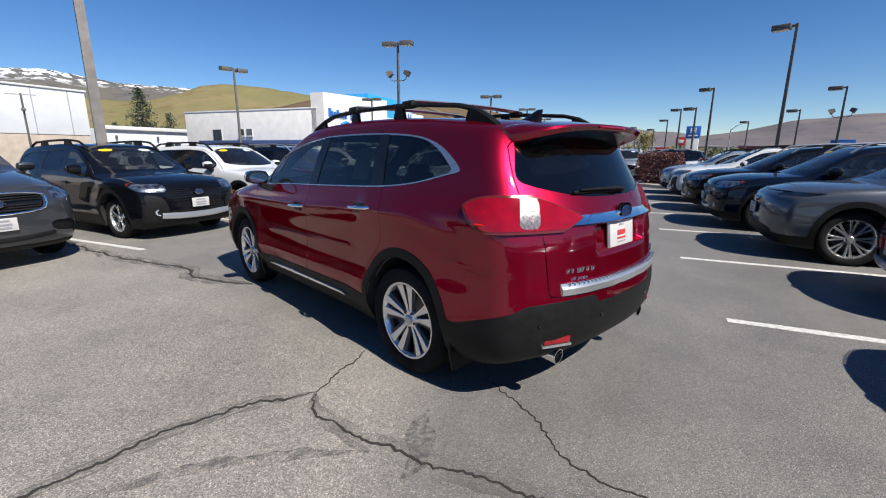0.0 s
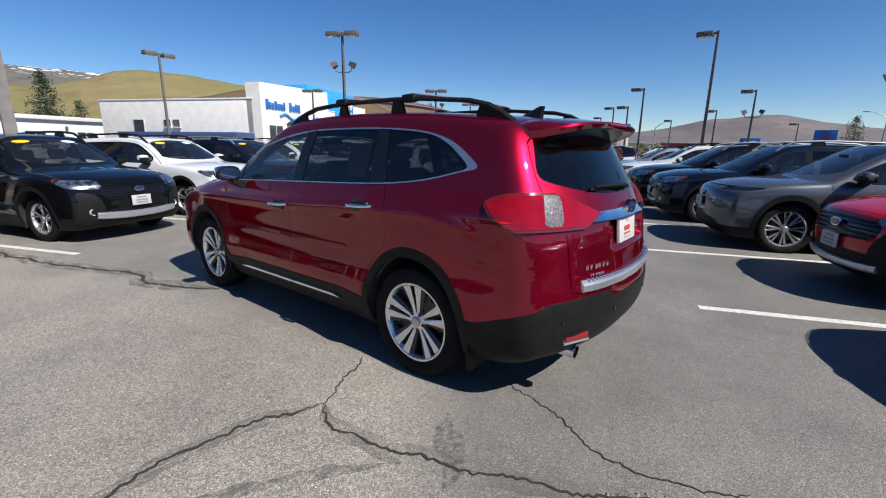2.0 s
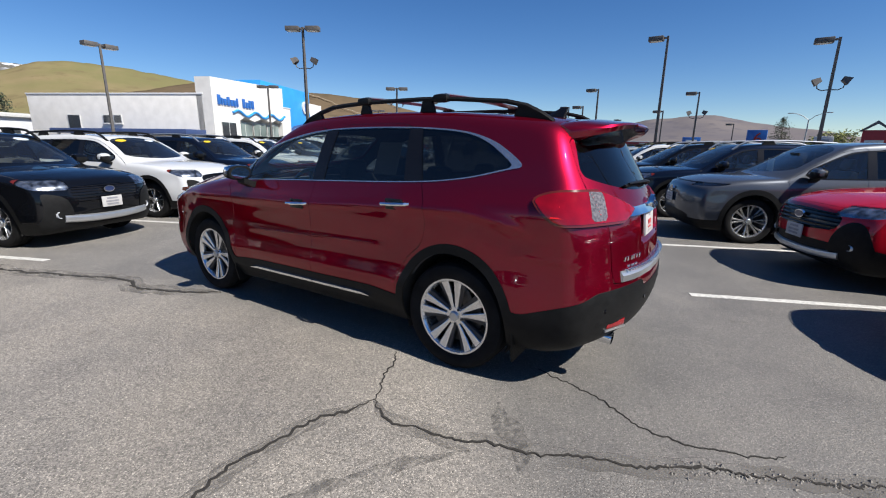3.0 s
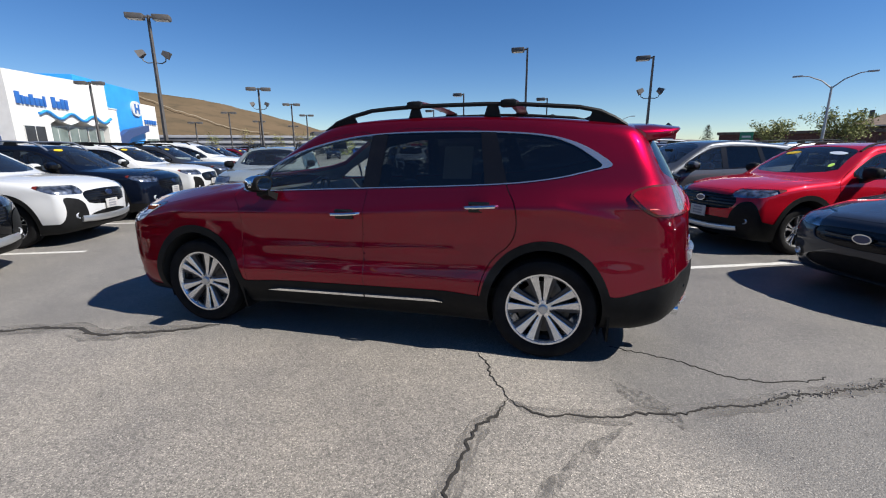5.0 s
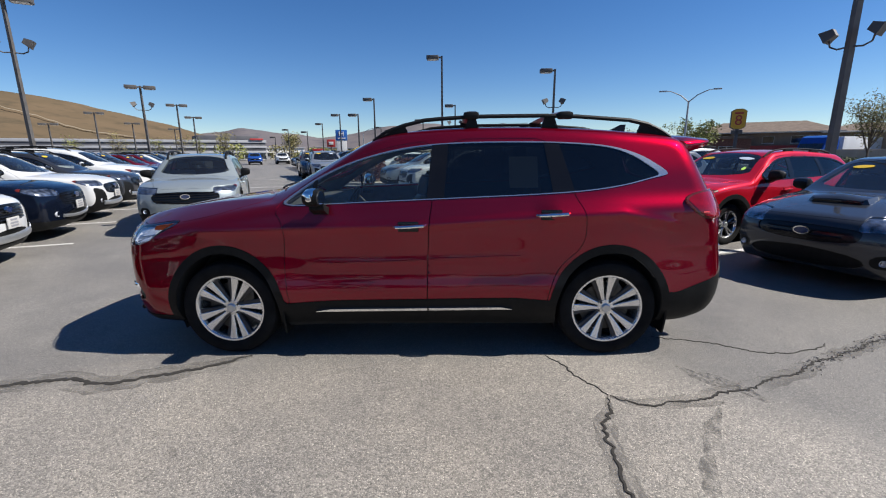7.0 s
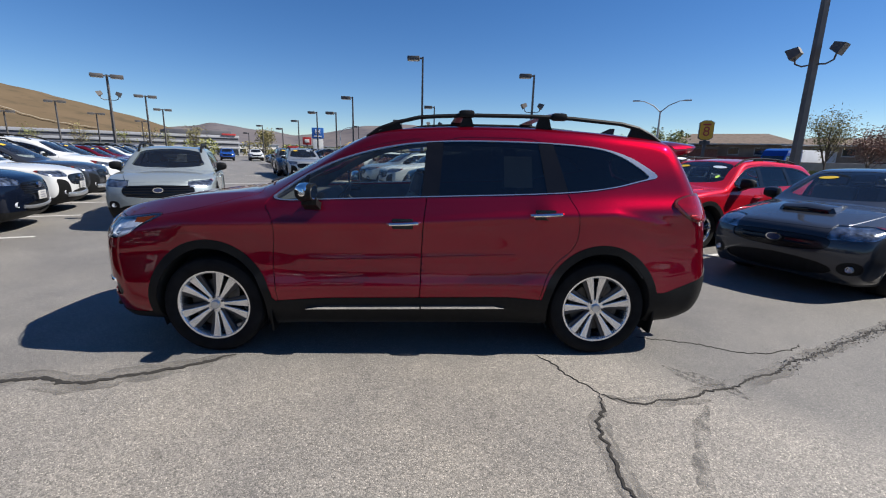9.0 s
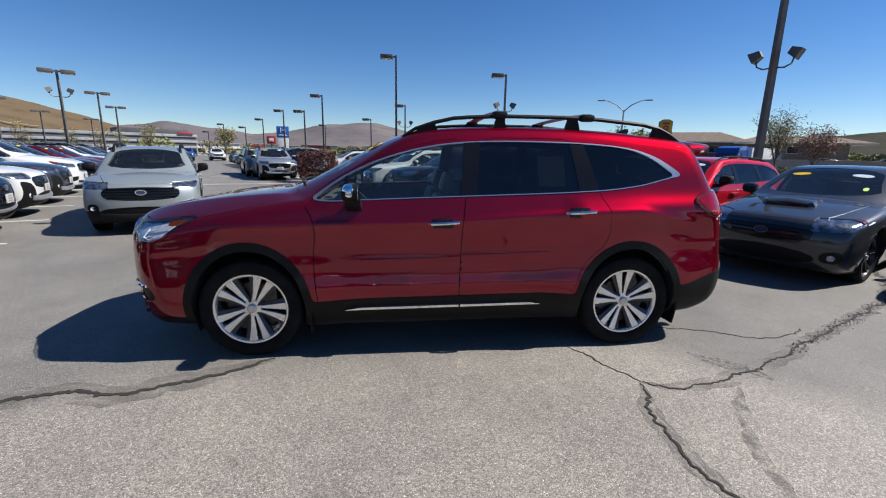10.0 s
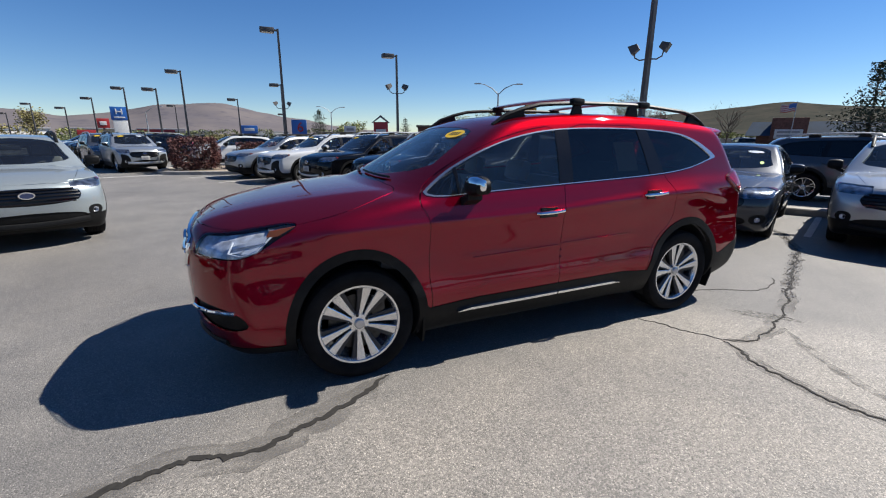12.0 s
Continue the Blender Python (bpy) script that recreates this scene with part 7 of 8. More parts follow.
for az in np.linspace(126, 141, 70):
    el = float(np.interp(az, [q[0] for q in track_line[::-1]], [q[1] for q in track_line[::-1]])) + 0.03 * math.sin(az * 5)
    pair_ = []
    for half in (-0.03, 0.03):
        want, top_h = math.tan(radians(el + half)), 620 * math.tan(radians(crest(az))) + 6
        f = next((q / 400 for q in range(401) if (-6 + top_h * (q / 400) ** 1.25 - 1.5) / (620 * (0.5 + 0.5 * q / 400)) > want), 1.0)
        d = 620 * (0.5 + 0.5 * f) - 4
        pair_.append(bm.verts.new((d * math.cos(radians(az)), d * math.sin(radians(az)), -6 + top_h * f ** 1.25 + 0.6)))
    rows.append(pair_)
for a, b in zip(rows, rows[1:]):
    bm.faces.new((a[0], b[0], b[1], a[1]))
tagged(part("dirt_track", bm, TRACK), "pale dirt track up the brown hillside", "track", kind="structure")
ridge("mountain_snow", [(150, 5.0), (158, 6.2), (166, 6.7), (170, 6.8), (175, 6.9), (178, 7.3), (182, 7.2), (190, 7.5), (200, 7)], 3400, HILL_SNOW, "dark mountain with patches of snow", 0.004)
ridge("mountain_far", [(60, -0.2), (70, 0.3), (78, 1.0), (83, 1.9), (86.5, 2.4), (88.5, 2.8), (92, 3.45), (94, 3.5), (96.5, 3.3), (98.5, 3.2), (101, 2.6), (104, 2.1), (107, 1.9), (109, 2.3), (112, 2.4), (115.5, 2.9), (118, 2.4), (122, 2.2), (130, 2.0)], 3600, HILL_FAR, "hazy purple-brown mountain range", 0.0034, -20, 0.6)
ridge("hill_east", [(5, 1.0), (15, 2.2), (22, 2.9), (25.6, 3.2), (28.7, 3.7), (31.9, 3.4), (37, 2.8), (42, 2.4), (45.6, 1.9), (50, 1.2), (56, 0.2)], 1300, HILL_EAST, "dark sage-covered hill", 0.0015, -10)

ridge("hill_south", [(203, 4.6), (215, 3.4), (235, 2.2), (262, 1.8), (290, 2.3), (320, 1.6), (345, 1.0), (366, 1.0)], 1400, HILL_BROWN, "dry brown hills behind the lot", 0.002, -10)
for k in range(14):
    az = 214 + 9.6 * k + 2 * math.sin(k * 5.1)
    shrub(*polar(az, 62 + 14 * math.sin(k * 2.3)), 4.2, 2.4, 4.0 + 1.3 * math.sin(k * 3.9), (OLIVE_LEAF, SPRING, OLIVE_LEAF)[k % 3], "distant spring green trees in a row", 130 + k, 420, 0.34, 0, 0, "far_tree", 0.3)

# ---- lamp posts ----
STEEL = plain("bronze_painted_steel", (0.098, 0.090, 0.084), 0.55, 0.3, 0.15, 4)
STEEL_PALE = plain("weathered_grey_steel", (0.148, 0.137, 0.130), 0.6, 0.2, 0.15, 5)
GALV = plain("galvanised_steel", (0.333, 0.340, 0.348), 0.45, 0.6, 0.1, 6)
LAMP_GLASS = plain("frosted_lamp_glass", (0.55, 0.55, 0.52), 0.25, 0, 0.1, 20)


def shoebox(parent, at, turn, size=(0.62, 0.40, 0.20)):
    m = Matrix.Translation(at) @ Matrix.Rotation(radians(turn), 4, "Z")
    hd = part("lamp_head", box((size[0] / 2 + 0.16, 0, 0), size, 0.03, m), STEEL, parent)
    part("lamp_lens", box((size[0] / 2 + 0.16, 0, -size[2] / 2 - 0.004), (size[0] * 0.8, size[1] * 0.8, 0.02), 0.006, m), LAMP_GLASS, hd)
    part("lamp_arm", box((0.09, 0, 0.01), (0.2, 0.08, 0.08), 0.01, m), STEEL, hd)


def flood(parent, z, turn):
    """A bracket arm with a tilted flood lamp at its end."""
    m = Matrix.Translation((0, 0, z)) @ Matrix.Rotation(radians(turn), 4, "Z")
    arm = part("flood_arm", tube([m @ Vector(p) for p in ((0.04, 0, -0.28), (0.25, 0, -0.30), (0.40, 0, -0.22), (0.43, 0, -0.06))], 0.022, 6), STEEL, parent)
    hm = m @ Matrix.Translation((0.45, 0, 0.05)) @ Matrix.Rotation(0.5, 4, "Y")
    bm = bmesh.new()
    add_loft(bm, [[hm @ Vector((dx, sy * 0.10, sz * 0.09)) if dx < 0 else hm @ Vector((dx, sy * 0.19, sz * 0.14)) for sy, sz in ((-1, -1), (1, -1), (1, 1), (-1, 1))] for dx in (-0.14, 0.12)])
    hd = part("flood_head", bm, STEEL, arm)


def lamp_post(x, y, h, heads, floods=(), lean=0.0, pale=False, w=0.115, label="square steel car park lamp post"):
    t = thing("lamp_post", label, "lamp post", "car park lamp posts", at=Matrix.Translation((x, y, 0)))
    bm = bmesh.new()
    add_loft(bm, [[(sx * k, sy * k, z) for sx, sy in ((-1, -1), (1, -1), (1, 1), (-1, 1))] for z, k in ((0.5, w / 2 * 1.15), (h, w / 2 * 0.75))])
    part("pole", bm, STEEL_PALE if pale else STEEL, t)
    bm = bmesh.new()
    add_lathe(bm, [(0.30, -0.02), (0.30, 0.56), (0.27, 0.6), (0.001, 0.6)], 20, "z")
    part("footing", bm, CONCRETE, t)
    for a in heads:
        shoebox(t, (0, 0, h - 0.08), a)
    for z, a in floods:
        flood(t, z, a)
    return t


lamp_post(-0.22, 19.55, 6.3, (178,), label="tall single-headed car park lamp post")
lamp_post(5.75, 20.35, 5.75, (178,), ((4.1, 0), (4.1, 180)), label="lamp post with one head and two floodlights")
lamp_post(0.55, 30.7, 5.05, (178,), ((3.7, 0), (3.7, 180)), label="lamp post with one head and two floodlights")
lamp_post(-5.3, 28.35, 5.3, (178,), label="single-headed car park lamp post")
lamp_post(-14.6, 11.4, 6.7, (30, 210), ((5.2, 30), (5.2, 210)), label="tall twin-headed lamp post with floodlights")
lamp_post(-24.3, 6.8, 6.15, (100, 280), label="twin-headed car park lamp post")
lamp_post(-18.4, 22.9, 5.5, (30, 210), ((4.4, 30), (4.4, 210)), label="twin-headed lamp post with floodlights")
lamp_post(-27.3, 18.4, 5.65, (30, 210), label="twin-headed car park lamp post")
lamp_post(-22.8, 33.4, 5.55, (30, 210), label="twin-headed car park lamp post")
lamp_post(-26.3, 41.6, 5.2, (30, 210), label="twin-headed car park lamp post")
lamp_post(10.0, 7.5, 8.2, (), ((4.25, -58), (4.25, 122)), label="tall dark post with two bracket floodlights", w=0.15)
lamp_post(-9.74, -1.30, 8.5, (), pale=True, w=0.19, label="tall weathered grey square steel post")
for az, d, h, heads in ((104.5, 42, 4.95, (178,)), (106.6, 52, 4.75, (178,)), (110.6, 66, 4.75, (178,)), (102.3, 36, 4.5, (178,)), (99.3, 58, 4.7, (178,)), (94.0, 42, 4.5, (178,)),
                        (129.4, 55, 5.5, (30, 210)), (126.3, 64, 5.1, (30, 210)), (112.1, 75, 4.0, (178,)), (133.0, 60, 4.6, (30, 210)), (122.5, 72, 4.9, (30, 210)), (88.0, 60, 4.2, (178,)), (108.4, 60, 4.2, (178,))):
    lamp_post(*polar(az, d), h, heads, label="distant car park lamp post")


def street_lamp(x, y, h, turn, label="tall galvanised twin-armed street lamp", arms=(0, 180)):
    t = thing("street_lamp", label, "street lamp", at=pose(x, y, 0, 0, 0, turn))
    part("pole", tube([(0, 0, 0), (0, 0, h * 0.5), (0, 0, h)], [0.11, 0.085, 0.06], 10), GALV, t)
    for k, a in enumerate(arms):
        m = Matrix.Rotation(radians(a), 4, "Z")
        arm = part("arm", tube([m @ Vector(p) for p in ((0, 0, h - 0.1), (0.55, 0, h + 0.40), (1.25, 0, h + 0.72), (1.6, 0, h + 0.76))], [0.05, 0.045, 0.035, 0.03], 6), GALV, t)
        part("lamp_head", box((1.83, 0, h + 0.77), (0.55, 0.22, 0.10), 0.04, m), GALV, arm)


street_lamp(18.4, 30.9, 5.2, -20)
street_lamp(*polar(82.2, 70), 5.0, 0)
street_lamp(*polar(101.5, 75), 4.6, 0, "tall street lamp with one long arm", (0,))
t = thing("wire_post", "thin steel post with a crossbar on top", "post", at=Matrix.Translation(tuple(polar(177.4, 24)) + (0,)))
part("pole", tube([(0, 0, 0), (0, 0, 3.9)], [0.05, 0.035], 8), STEEL, t)
part("crossbar", box((0, 0, 3.85), (0.05, 1.0, 0.05), 0.01), GALV, t)
part("lamp_head", box((0.1, 0, 3.2), (0.2, 0.16, 0.12), 0.03), STEEL, t)

# ---- buildings ----
STUCCO = plain("white_stucco", (0.60, 0.585, 0.56), 0.9, 0, 0.06, 1.5, 0.3, 40)
METAL_WHITE = plain("white_metal_cladding", (0.52, 0.53, 0.55), 0.55, 0, 0.05, 0.8)
BEIGE = plain("beige_wall", (0.370, 0.311, 0.252), 0.9, 0, 0.1, 2)
BLUE_WALL = plain("bright_blue_panel", (0.03, 0.26, 0.66), 0.4, 0, 0.06, 1.0)
BLUE_SIGN = plain("blue_sign_face", (0.022, 0.111, 0.370), 0.35, 0, 0.04)
NAVY_TRIM = plain("navy_canopy", (0.035, 0.06, 0.15), 0.5, 0, 0.1)
WINDOW_DARK = plain("dark_window_glass", (0.025, 0.03, 0.035), 0.08, 0, 0.2, 1, 0, 80, 0.8)
WINDOW_PALE = plain("pale_shop_glass", (0.16, 0.20, 0.19), 0.08, 0, 0.3, 0.7, 0, 80, 0.8)
FRAME_WHITE = plain("white_window_frame", (0.518, 0.518, 0.503), 0.5)
DARK_WALL = plain("charcoal_panel", (0.075, 0.075, 0.085), 0.6, 0, 0.15, 0.6)
GREY_BAND = plain("pale_grey_band", (0.266, 0.274, 0.296), 0.6, 0, 0.1, 0.6)
ROOF_TAN = plain("tan_shingle_roof", (0.126, 0.092, 0.070), 0.95, 0, 0.25, 2.5, 0.4, 20)
WALL_TAN = plain("tan_wall", (0.244, 0.185, 0.141), 0.9, 0, 0.12, 2)
BRICK = plain("dark_red_brick", (0.126, 0.056, 0.041), 0.9, 0, 0.3, 6)
ROOF_BLUE = plain("blue_metal_roof", (0.015, 0.045, 0.085), 0.85, 0, 0.12, 1.2)
SIGN_RED = plain("red_sign_face", (0.311, 0.022, 0.022), 0.45)
SIGN_YELLOW = plain("yellow_sign_face", (0.555, 0.311, 0.022), 0.45)
SIGN_WHITE = plain("white_sign_face", (0.533, 0.533, 0.518), 0.45)
SIGN_GREEN = plain("green_road_sign", (0.03, 0.20, 0.10), 0.45)


def building(label, u, v, name="building", turn=LOT, at=None):
    p = at or tuple(lot(u, v))[:2]
    return thing(name, label, "building", at=pose(*p, 0, 0, 0, turn))


def opening(parent, x0, x1, y, z0, z1, mat, facing=-1, axis="x", rows=1, cols=2, frame=0.08):
    """A window set into a wall: frame, sill, panes."""
    def bx(c, s, b=0.0):
        return box(c, s, b) if axis == "x" else box((c[1], c[0], c[2]), (s[1], s[0], s[2]), b)
    cx, cz, w, h = (x0 + x1) / 2, (z0 + z1) / 2, x1 - x0, z1 - z0
    win = part("window", bx((cx, y + facing * 0.02, cz), (w, 0.06, h)), FRAME_WHITE, parent)
    for i in range(cols):
        for j in range(rows):
            pw, ph = w / cols, h / rows
            part("pane", bx((x0 + pw * (i + 0.5), y + facing * 0.045, z0 + ph * (j + 0.5)), (pw - frame, 0.04, ph - frame)), mat, win)
    part("sill", bx((cx, y + facing * 0.07, z0 - 0.04), (w + 0.1, 0.12, 0.06), 0.01), FRAME_WHITE, win)


# dealership: local x runs along the lot's u, y along its v; its corner nearest the lot is at the origin
d = building("long white dealership with a bright blue entrance tower", -20.3, 27.2, "dealership")
part("side_wing", box((-8.2, 7.0, 2.45), (15.0, 14.0, 4.9), 0.04), STUCCO, d)
part("parapet_cap", box((-8.2, 7.0, 4.95), (15.1, 14.1, 0.12), 0.03), METAL_WHITE, d)
bm = bmesh.new()
add_prism(bm, [(0.0, 0.0), (0.0, 6.15), (11.0, 6.6), (11.0, 0.0), (10.6, 0.0), (10.6, 3.3), (9.6, 3.6), (8.4, 3.25), (7.0, 3.55), (5.6, 3.2), (4.1, 3.5), (3.4, 3.2), (3.4, 0.0)], -1.2, 0.05, "yz")
part("entrance_front", bm, STUCCO, d, "white entrance front")
bm = tube([(0.12, yy, 3.78 + 0.20 * math.sin((yy - 2.4) * 2.3) * min(1, yy - 2.0)) for yy in np.linspace(2.4, 11.1, 60)], 0.10, 6)
part("wave_trim", bm, BLUE_WALL, d, "blue wave-shaped trim")
for k in range(3):
    opening(d, 3.6 + 2.35 * k, 5.75 + 2.35 * k, -0.35, 0.4, 3.1, WINDOW_PALE, 1, "y", 2, 2)
opening(d, 0.8, 2.7, 0.06, 0.4, 3.0, WINDOW_DARK, 1, "y", 2, 2)
part("tower", box((-4.6, 15.5, 3.65), (6.0, 11.0, 7.3), 0.05), BLUE_WALL, d, "bright blue tower")
bm = bmesh.new()
add_prism(bm, [(11.3, 0.2), (11.3, 1.4), (13.5, 2.1), (16.5, 3.3), (20.9, 3.9), (20.9, 3.3), (17.0, 2.6), (14.2, 1.2), (12.8, 0.2)], -1.55, -1.05, "yz")
part("blue_canopy", bm, NAVY_TRIM, d, "dark blue swooping canopy")
bm = bmesh.new()
add_prism(bm, rounded([(18.8, 4.75), (18.8, 6.2), (20.7, 6.2), (20.7, 4.75)], 2), -1.62, -1.45, "yz")
logo = part("sign_panel", bm, SIGN_WHITE, d, "white square sign with a blue mark")
for yy, zz, sy, sz in ((19.4, 5.48, 0.2, 0.9), (20.1, 5.48, 0.2, 0.9), (19.75, 5.48, 0.6, 0.18)):
    part("sign_mark", box((-1.42, yy, zz), (0.06, sy, sz)), BLUE_SIGN, logo)
part("far_wing", box((-4.6, 22.75, 3.05), (6.0, 3.5, 6.1), 0.04), STUCCO, d)
for k in range(5):
    part("sign_bar", box((-1.52, 21.5 + 0.56 * k, 4.3), (0.10, 0.40, 0.46), 0.02), BLUE_SIGN, d)
opening(d, 21.3, 24.2, -1.58, 0.4, 2.6, WINDOW_PALE, 1, "y", 2, 3)
opening(d, 14.6, 18.4, -1.58, 0.2, 1.9, WINDOW_DARK, 1, "y", 1, 3)
for k, (y0, w, h) in enumerate(((0.6, 0.34, 0.72), (1.06, 0.16, 0.52), (1.36, 0.30, 0.48), (1.80, 0.30, 0.66), (2.24, 0.30, 0.48), (2.66, 0.30, 0.48), (3.08, 0.16, 0.66), (3.9, 0.34, 0.72), (4.40, 0.30, 0.48), (4.84, 0.30, 0.66), (5.28, 0.30, 0.66))):
    part("sign_bar", box((0.10, y0 + w / 2, 4.25 + h / 2), (0.10, w, h), 0.02), BLUE_SIGN, d)
for x0, x1, z0, z1 in ((-12.3, -11.2, 1.7, 3.4), (-9.2, -8.5, 2.75, 3.4), (-8.3, -7.6, 2.75, 3.4), (-12.3, -11.2, 0.3, 1.3)):
    opening(d, x0, x1, -0.02, z0, z1, WINDOW_DARK, -1, "x", 1, 1, 0.1)
opening(d, -6.2, -1.4, -0.02, 0.2, 1.7, WINDOW_DARK, -1, "x", 1, 5)
part("awning", box((-6.2, -1.1, 2.15), (11.0, 2.2, 0.34), 0.03), NAVY_TRIM, d, "navy flat awning")
for x in (-11.2, -7.6, -4.0, -0.9):
    part("awning_post", box((x, -2.0, 1.0), (0.14, 0.14, 2.0), 0.01), FRAME_WHITE, d)

w = building("large white metal-clad building with a beige base", 0, 0, "warehouse", at=(-41.5, 1.2))
part("upper_wall", box((-10, -14.0, 4.25), (20, 28, 3.3), 0.03), METAL_WHITE, w)
part("base_wall", box((-10, -14.0, 1.3), (19.9, 27.9, 2.6), 0.03), BEIGE, w, "beige base wall")
part("roof_edge", box((-10, -14.0, 5.93), (20.2, 28.2, 0.14), 0.03), FRAME_WHITE, w)
for k in range(12):
    part("wall_seam", box((0.012, -1.2 - 2.3 * k, 4.25), (0.03, 0.06, 3.3)), GREY_BAND, w)
b = building("low pale grey annexe with a white fascia", 0, 0, "annexe", at=(-49.5, 3.0))
part("wall", box((-5, 7.0, 1.75), (10, 15.0, 3.5), 0.03), METAL_WHITE, b)
part("fascia", box((0.1, 7.0, 3.6), (0.4, 15.2, 0.35), 0.02), FRAME_WHITE, b)
for k in range(3):
    opening(b, 1.5 + 4.5 * k, 3.2 + 4.5 * k, 0.02, 1.2, 2.4, WINDOW_DARK, 1, "y", 1, 2)
for k in range(4):
    part("wall_light", box((0.2, 0.8 + 4.2 * k, 2.7), (0.2, 0.15, 0.35), 0.03), DARK_WALL, b)

# long banded building below the brown hill
g = thing("retail_hall", "long low charcoal hall with pale horizontal bands", "building", at=pose(*polar(127.5, 105), 0, 0, 0, 37.5))
part("wall", box((0, 0, 1.9), (50, 14, 3.8), 0.03), DARK_WALL, g)
for z, h in ((3.85, 0.5), (2.75, 0.45), (1.7, 0.4)):
    part("band", box((0, -7.05, z), (50.4, 0.3, h), 0.03), GREY_BAND, g)
part("upper_storey", box((19, 2, 4.6), (12, 8, 1.1), 0.03), DARK_WALL, g)
part("sign_panel", box((23.2, -7.3, 4.3), (2.6, 0.3, 0.35), 0.03), SIGN_RED, g, "red sign")
for k in range(16):
    opening(g, -24 + 3.1 * k, -21.6 + 3.1 * k, -7.02, 0.2, 1.4, WINDOW_DARK, -1, "x", 1, 2)
for az, dd, wd, h, mat, lab in ((113.2, 118, 18, 2.6, STUCCO, "distant low white flat-roofed building"), (116.2, 112, 10, 3.0, METAL_WHITE, "distant white flat-roofed shed"), (105.5, 130, 9, 2.8, BEIGE, "distant beige flat-roofed building"), (99.5, 135, 10, 2.9, SIGN_RED, "distant low red shop building"), (101.8, 140, 9, 2.6, STUCCO, "distant pale flat-roofed building"), (96.4, 128, 8, 2.4, BEIGE, "distant beige flat-roofed building"), (89.0, 135, 12, 2.4, STUCCO, "distant pale flat-roofed building")):
    o = thing("far_building", lab, "building", at=pose(*polar(az, dd), 0, 0, 0, az - 90))
    part("wall", box((0, 0, h / 2), (wd, 6, h), 0.03), mat, o)
    part("roof", box((0, 0, h + 0.1), (wd + 0.4, 6.4, 0.25), 0.03), GREY_BAND, o)
    for k in range(int(wd / 2.2)):
        opening(o, -wd / 2 + 0.5 + 2.2 * k, -wd / 2 + 1.9 + 2.2 * k, -3.0, 0.6, 1.6, WINDOW_DARK, -1, "x", 1, 1)

# motel with hipped roofs
mo = thing("motel", "tan two-storey motel with hipped shingle roofs", "building", at=pose(*polar(52.0, 66), 0, 0, 0, -32))
part("wall", box((0, 0, 0.75), (22, 8, 1.5), 0.02), WALL_TAN, mo)
part("wing_wall", box((7.0, 0, 2.45), (10, 7, 1.9), 0.02), WALL_TAN, mo)
part("upper_wall", box((-4, 0, 2.5), (12, 7, 2.0), 0.02), WALL_TAN, mo)
for cx, wd, dp, z0, z1 in ((-4, 14, 9.2, 3.45, 4.75), (7.5, 13, 9.4, 3.35, 4.25)):
    bm = bmesh.new()
    add_loft(bm, [[(cx - wd / 2, -dp / 2, z0), (cx + wd / 2, -dp / 2, z0), (cx + wd / 2, dp / 2, z0), (cx - wd / 2, dp / 2, z0)], [(cx - wd / 2 + 3.0, -0.15, z1), (cx + wd / 2 - 3.0, -0.15, z1), (cx + wd / 2 - 3.0, 0.15, z1), (cx - wd / 2 + 3.0, 0.15, z1)]])
    part("roof", bm, ROOF_TAN, mo, smooth=False)
    part("roof_overhang", box((cx, 0, z0 - 0.06), (wd - 0.1, dp - 0.1, 0.12)), FRAME_WHITE, mo)
for k in range(7):
    opening(mo, -9.2 + 2.6 * k, -8.1 + 2.6 * k, -3.5, 2.2, 3.0, WINDOW_DARK, -1, "x", 1, 1)
for k in range(9):
    opening(mo, -10.4 + 2.3 * k, -9.2 + 2.3 * k, -4.02, 0.3, 1.1, WINDOW_DARK, -1, "x", 1, 1)
part("balcony_rail", box((-4, -4.1, 1.75), (12, 0.06, 0.4)), SIGN_RED, mo)
part("chimney", box((-9.2, 0, 4.6), (0.4, 0.4, 1.0), 0.02), DARK_WALL, mo)
tw = thing("boundary_wall", "low tan boundary wall behind the road", "wall", kind="structure", at=pose(*polar(44.5, 47), 0, 0, 0, -42))
part("wall", box((0, 0, 0.75), (16, 0.25, 1.5), 0.02), BEIGE, tw)

# restaurant with a brick tower and blue roof
st = thing("restaurant", "brick restaurant with a blue metal roof", "building", at=pose(*polar(28.6, 52), 0, 0, 0, -61))
part("wall", box((2, 0, 0.9), (11, 7, 1.8), 0.02), BRICK, st)
part("tower", box((-1.2, -3.4, 1.65), (2.6, 1.4, 3.3), 0.03), BRICK, st, "brick entrance tower")
bm = bmesh.new()
add_loft(bm, [[(-4.4, -4.1, 1.75), (8.0, -4.1, 1.75), (8.0, 4.1, 1.75), (-4.4, 4.1, 1.75)], [(-4.0, -2.6, 3.0), (7.6, -2.6, 3.0), (7.6, 2.6, 3.0), (-4.0, 2.6, 3.0)]])
part("roof", bm, ROOF_BLUE, st, smooth=False)
part("sign_panel", box((-1.2, -4.15, 1.9), (2.0, 0.1, 0.8), 0.02), SIGN_WHITE, st)
for z in (2.08, 1.75):
    part("sign_bar", box((-1.2, -4.21, z), (1.6, 0.04, 0.16)), PRINT_GREY, st)
for k in range(4):
    opening(st, 1.0 + 1.6 * k, 2.2 + 1.6 * k, -3.5, 0.5, 1.4, WINDOW_DARK, -1, "x", 1, 1)
fl = thing("flagpole", "white flagpole with a striped flag flying", "flagpole", at=Matrix.Translation(tuple(polar(30.0, 43)) + (0,)))
part("pole", tube([(0, 0, 0), (0.12, 0.0, 4.35)], [0.045, 0.025], 8), GALV, fl)
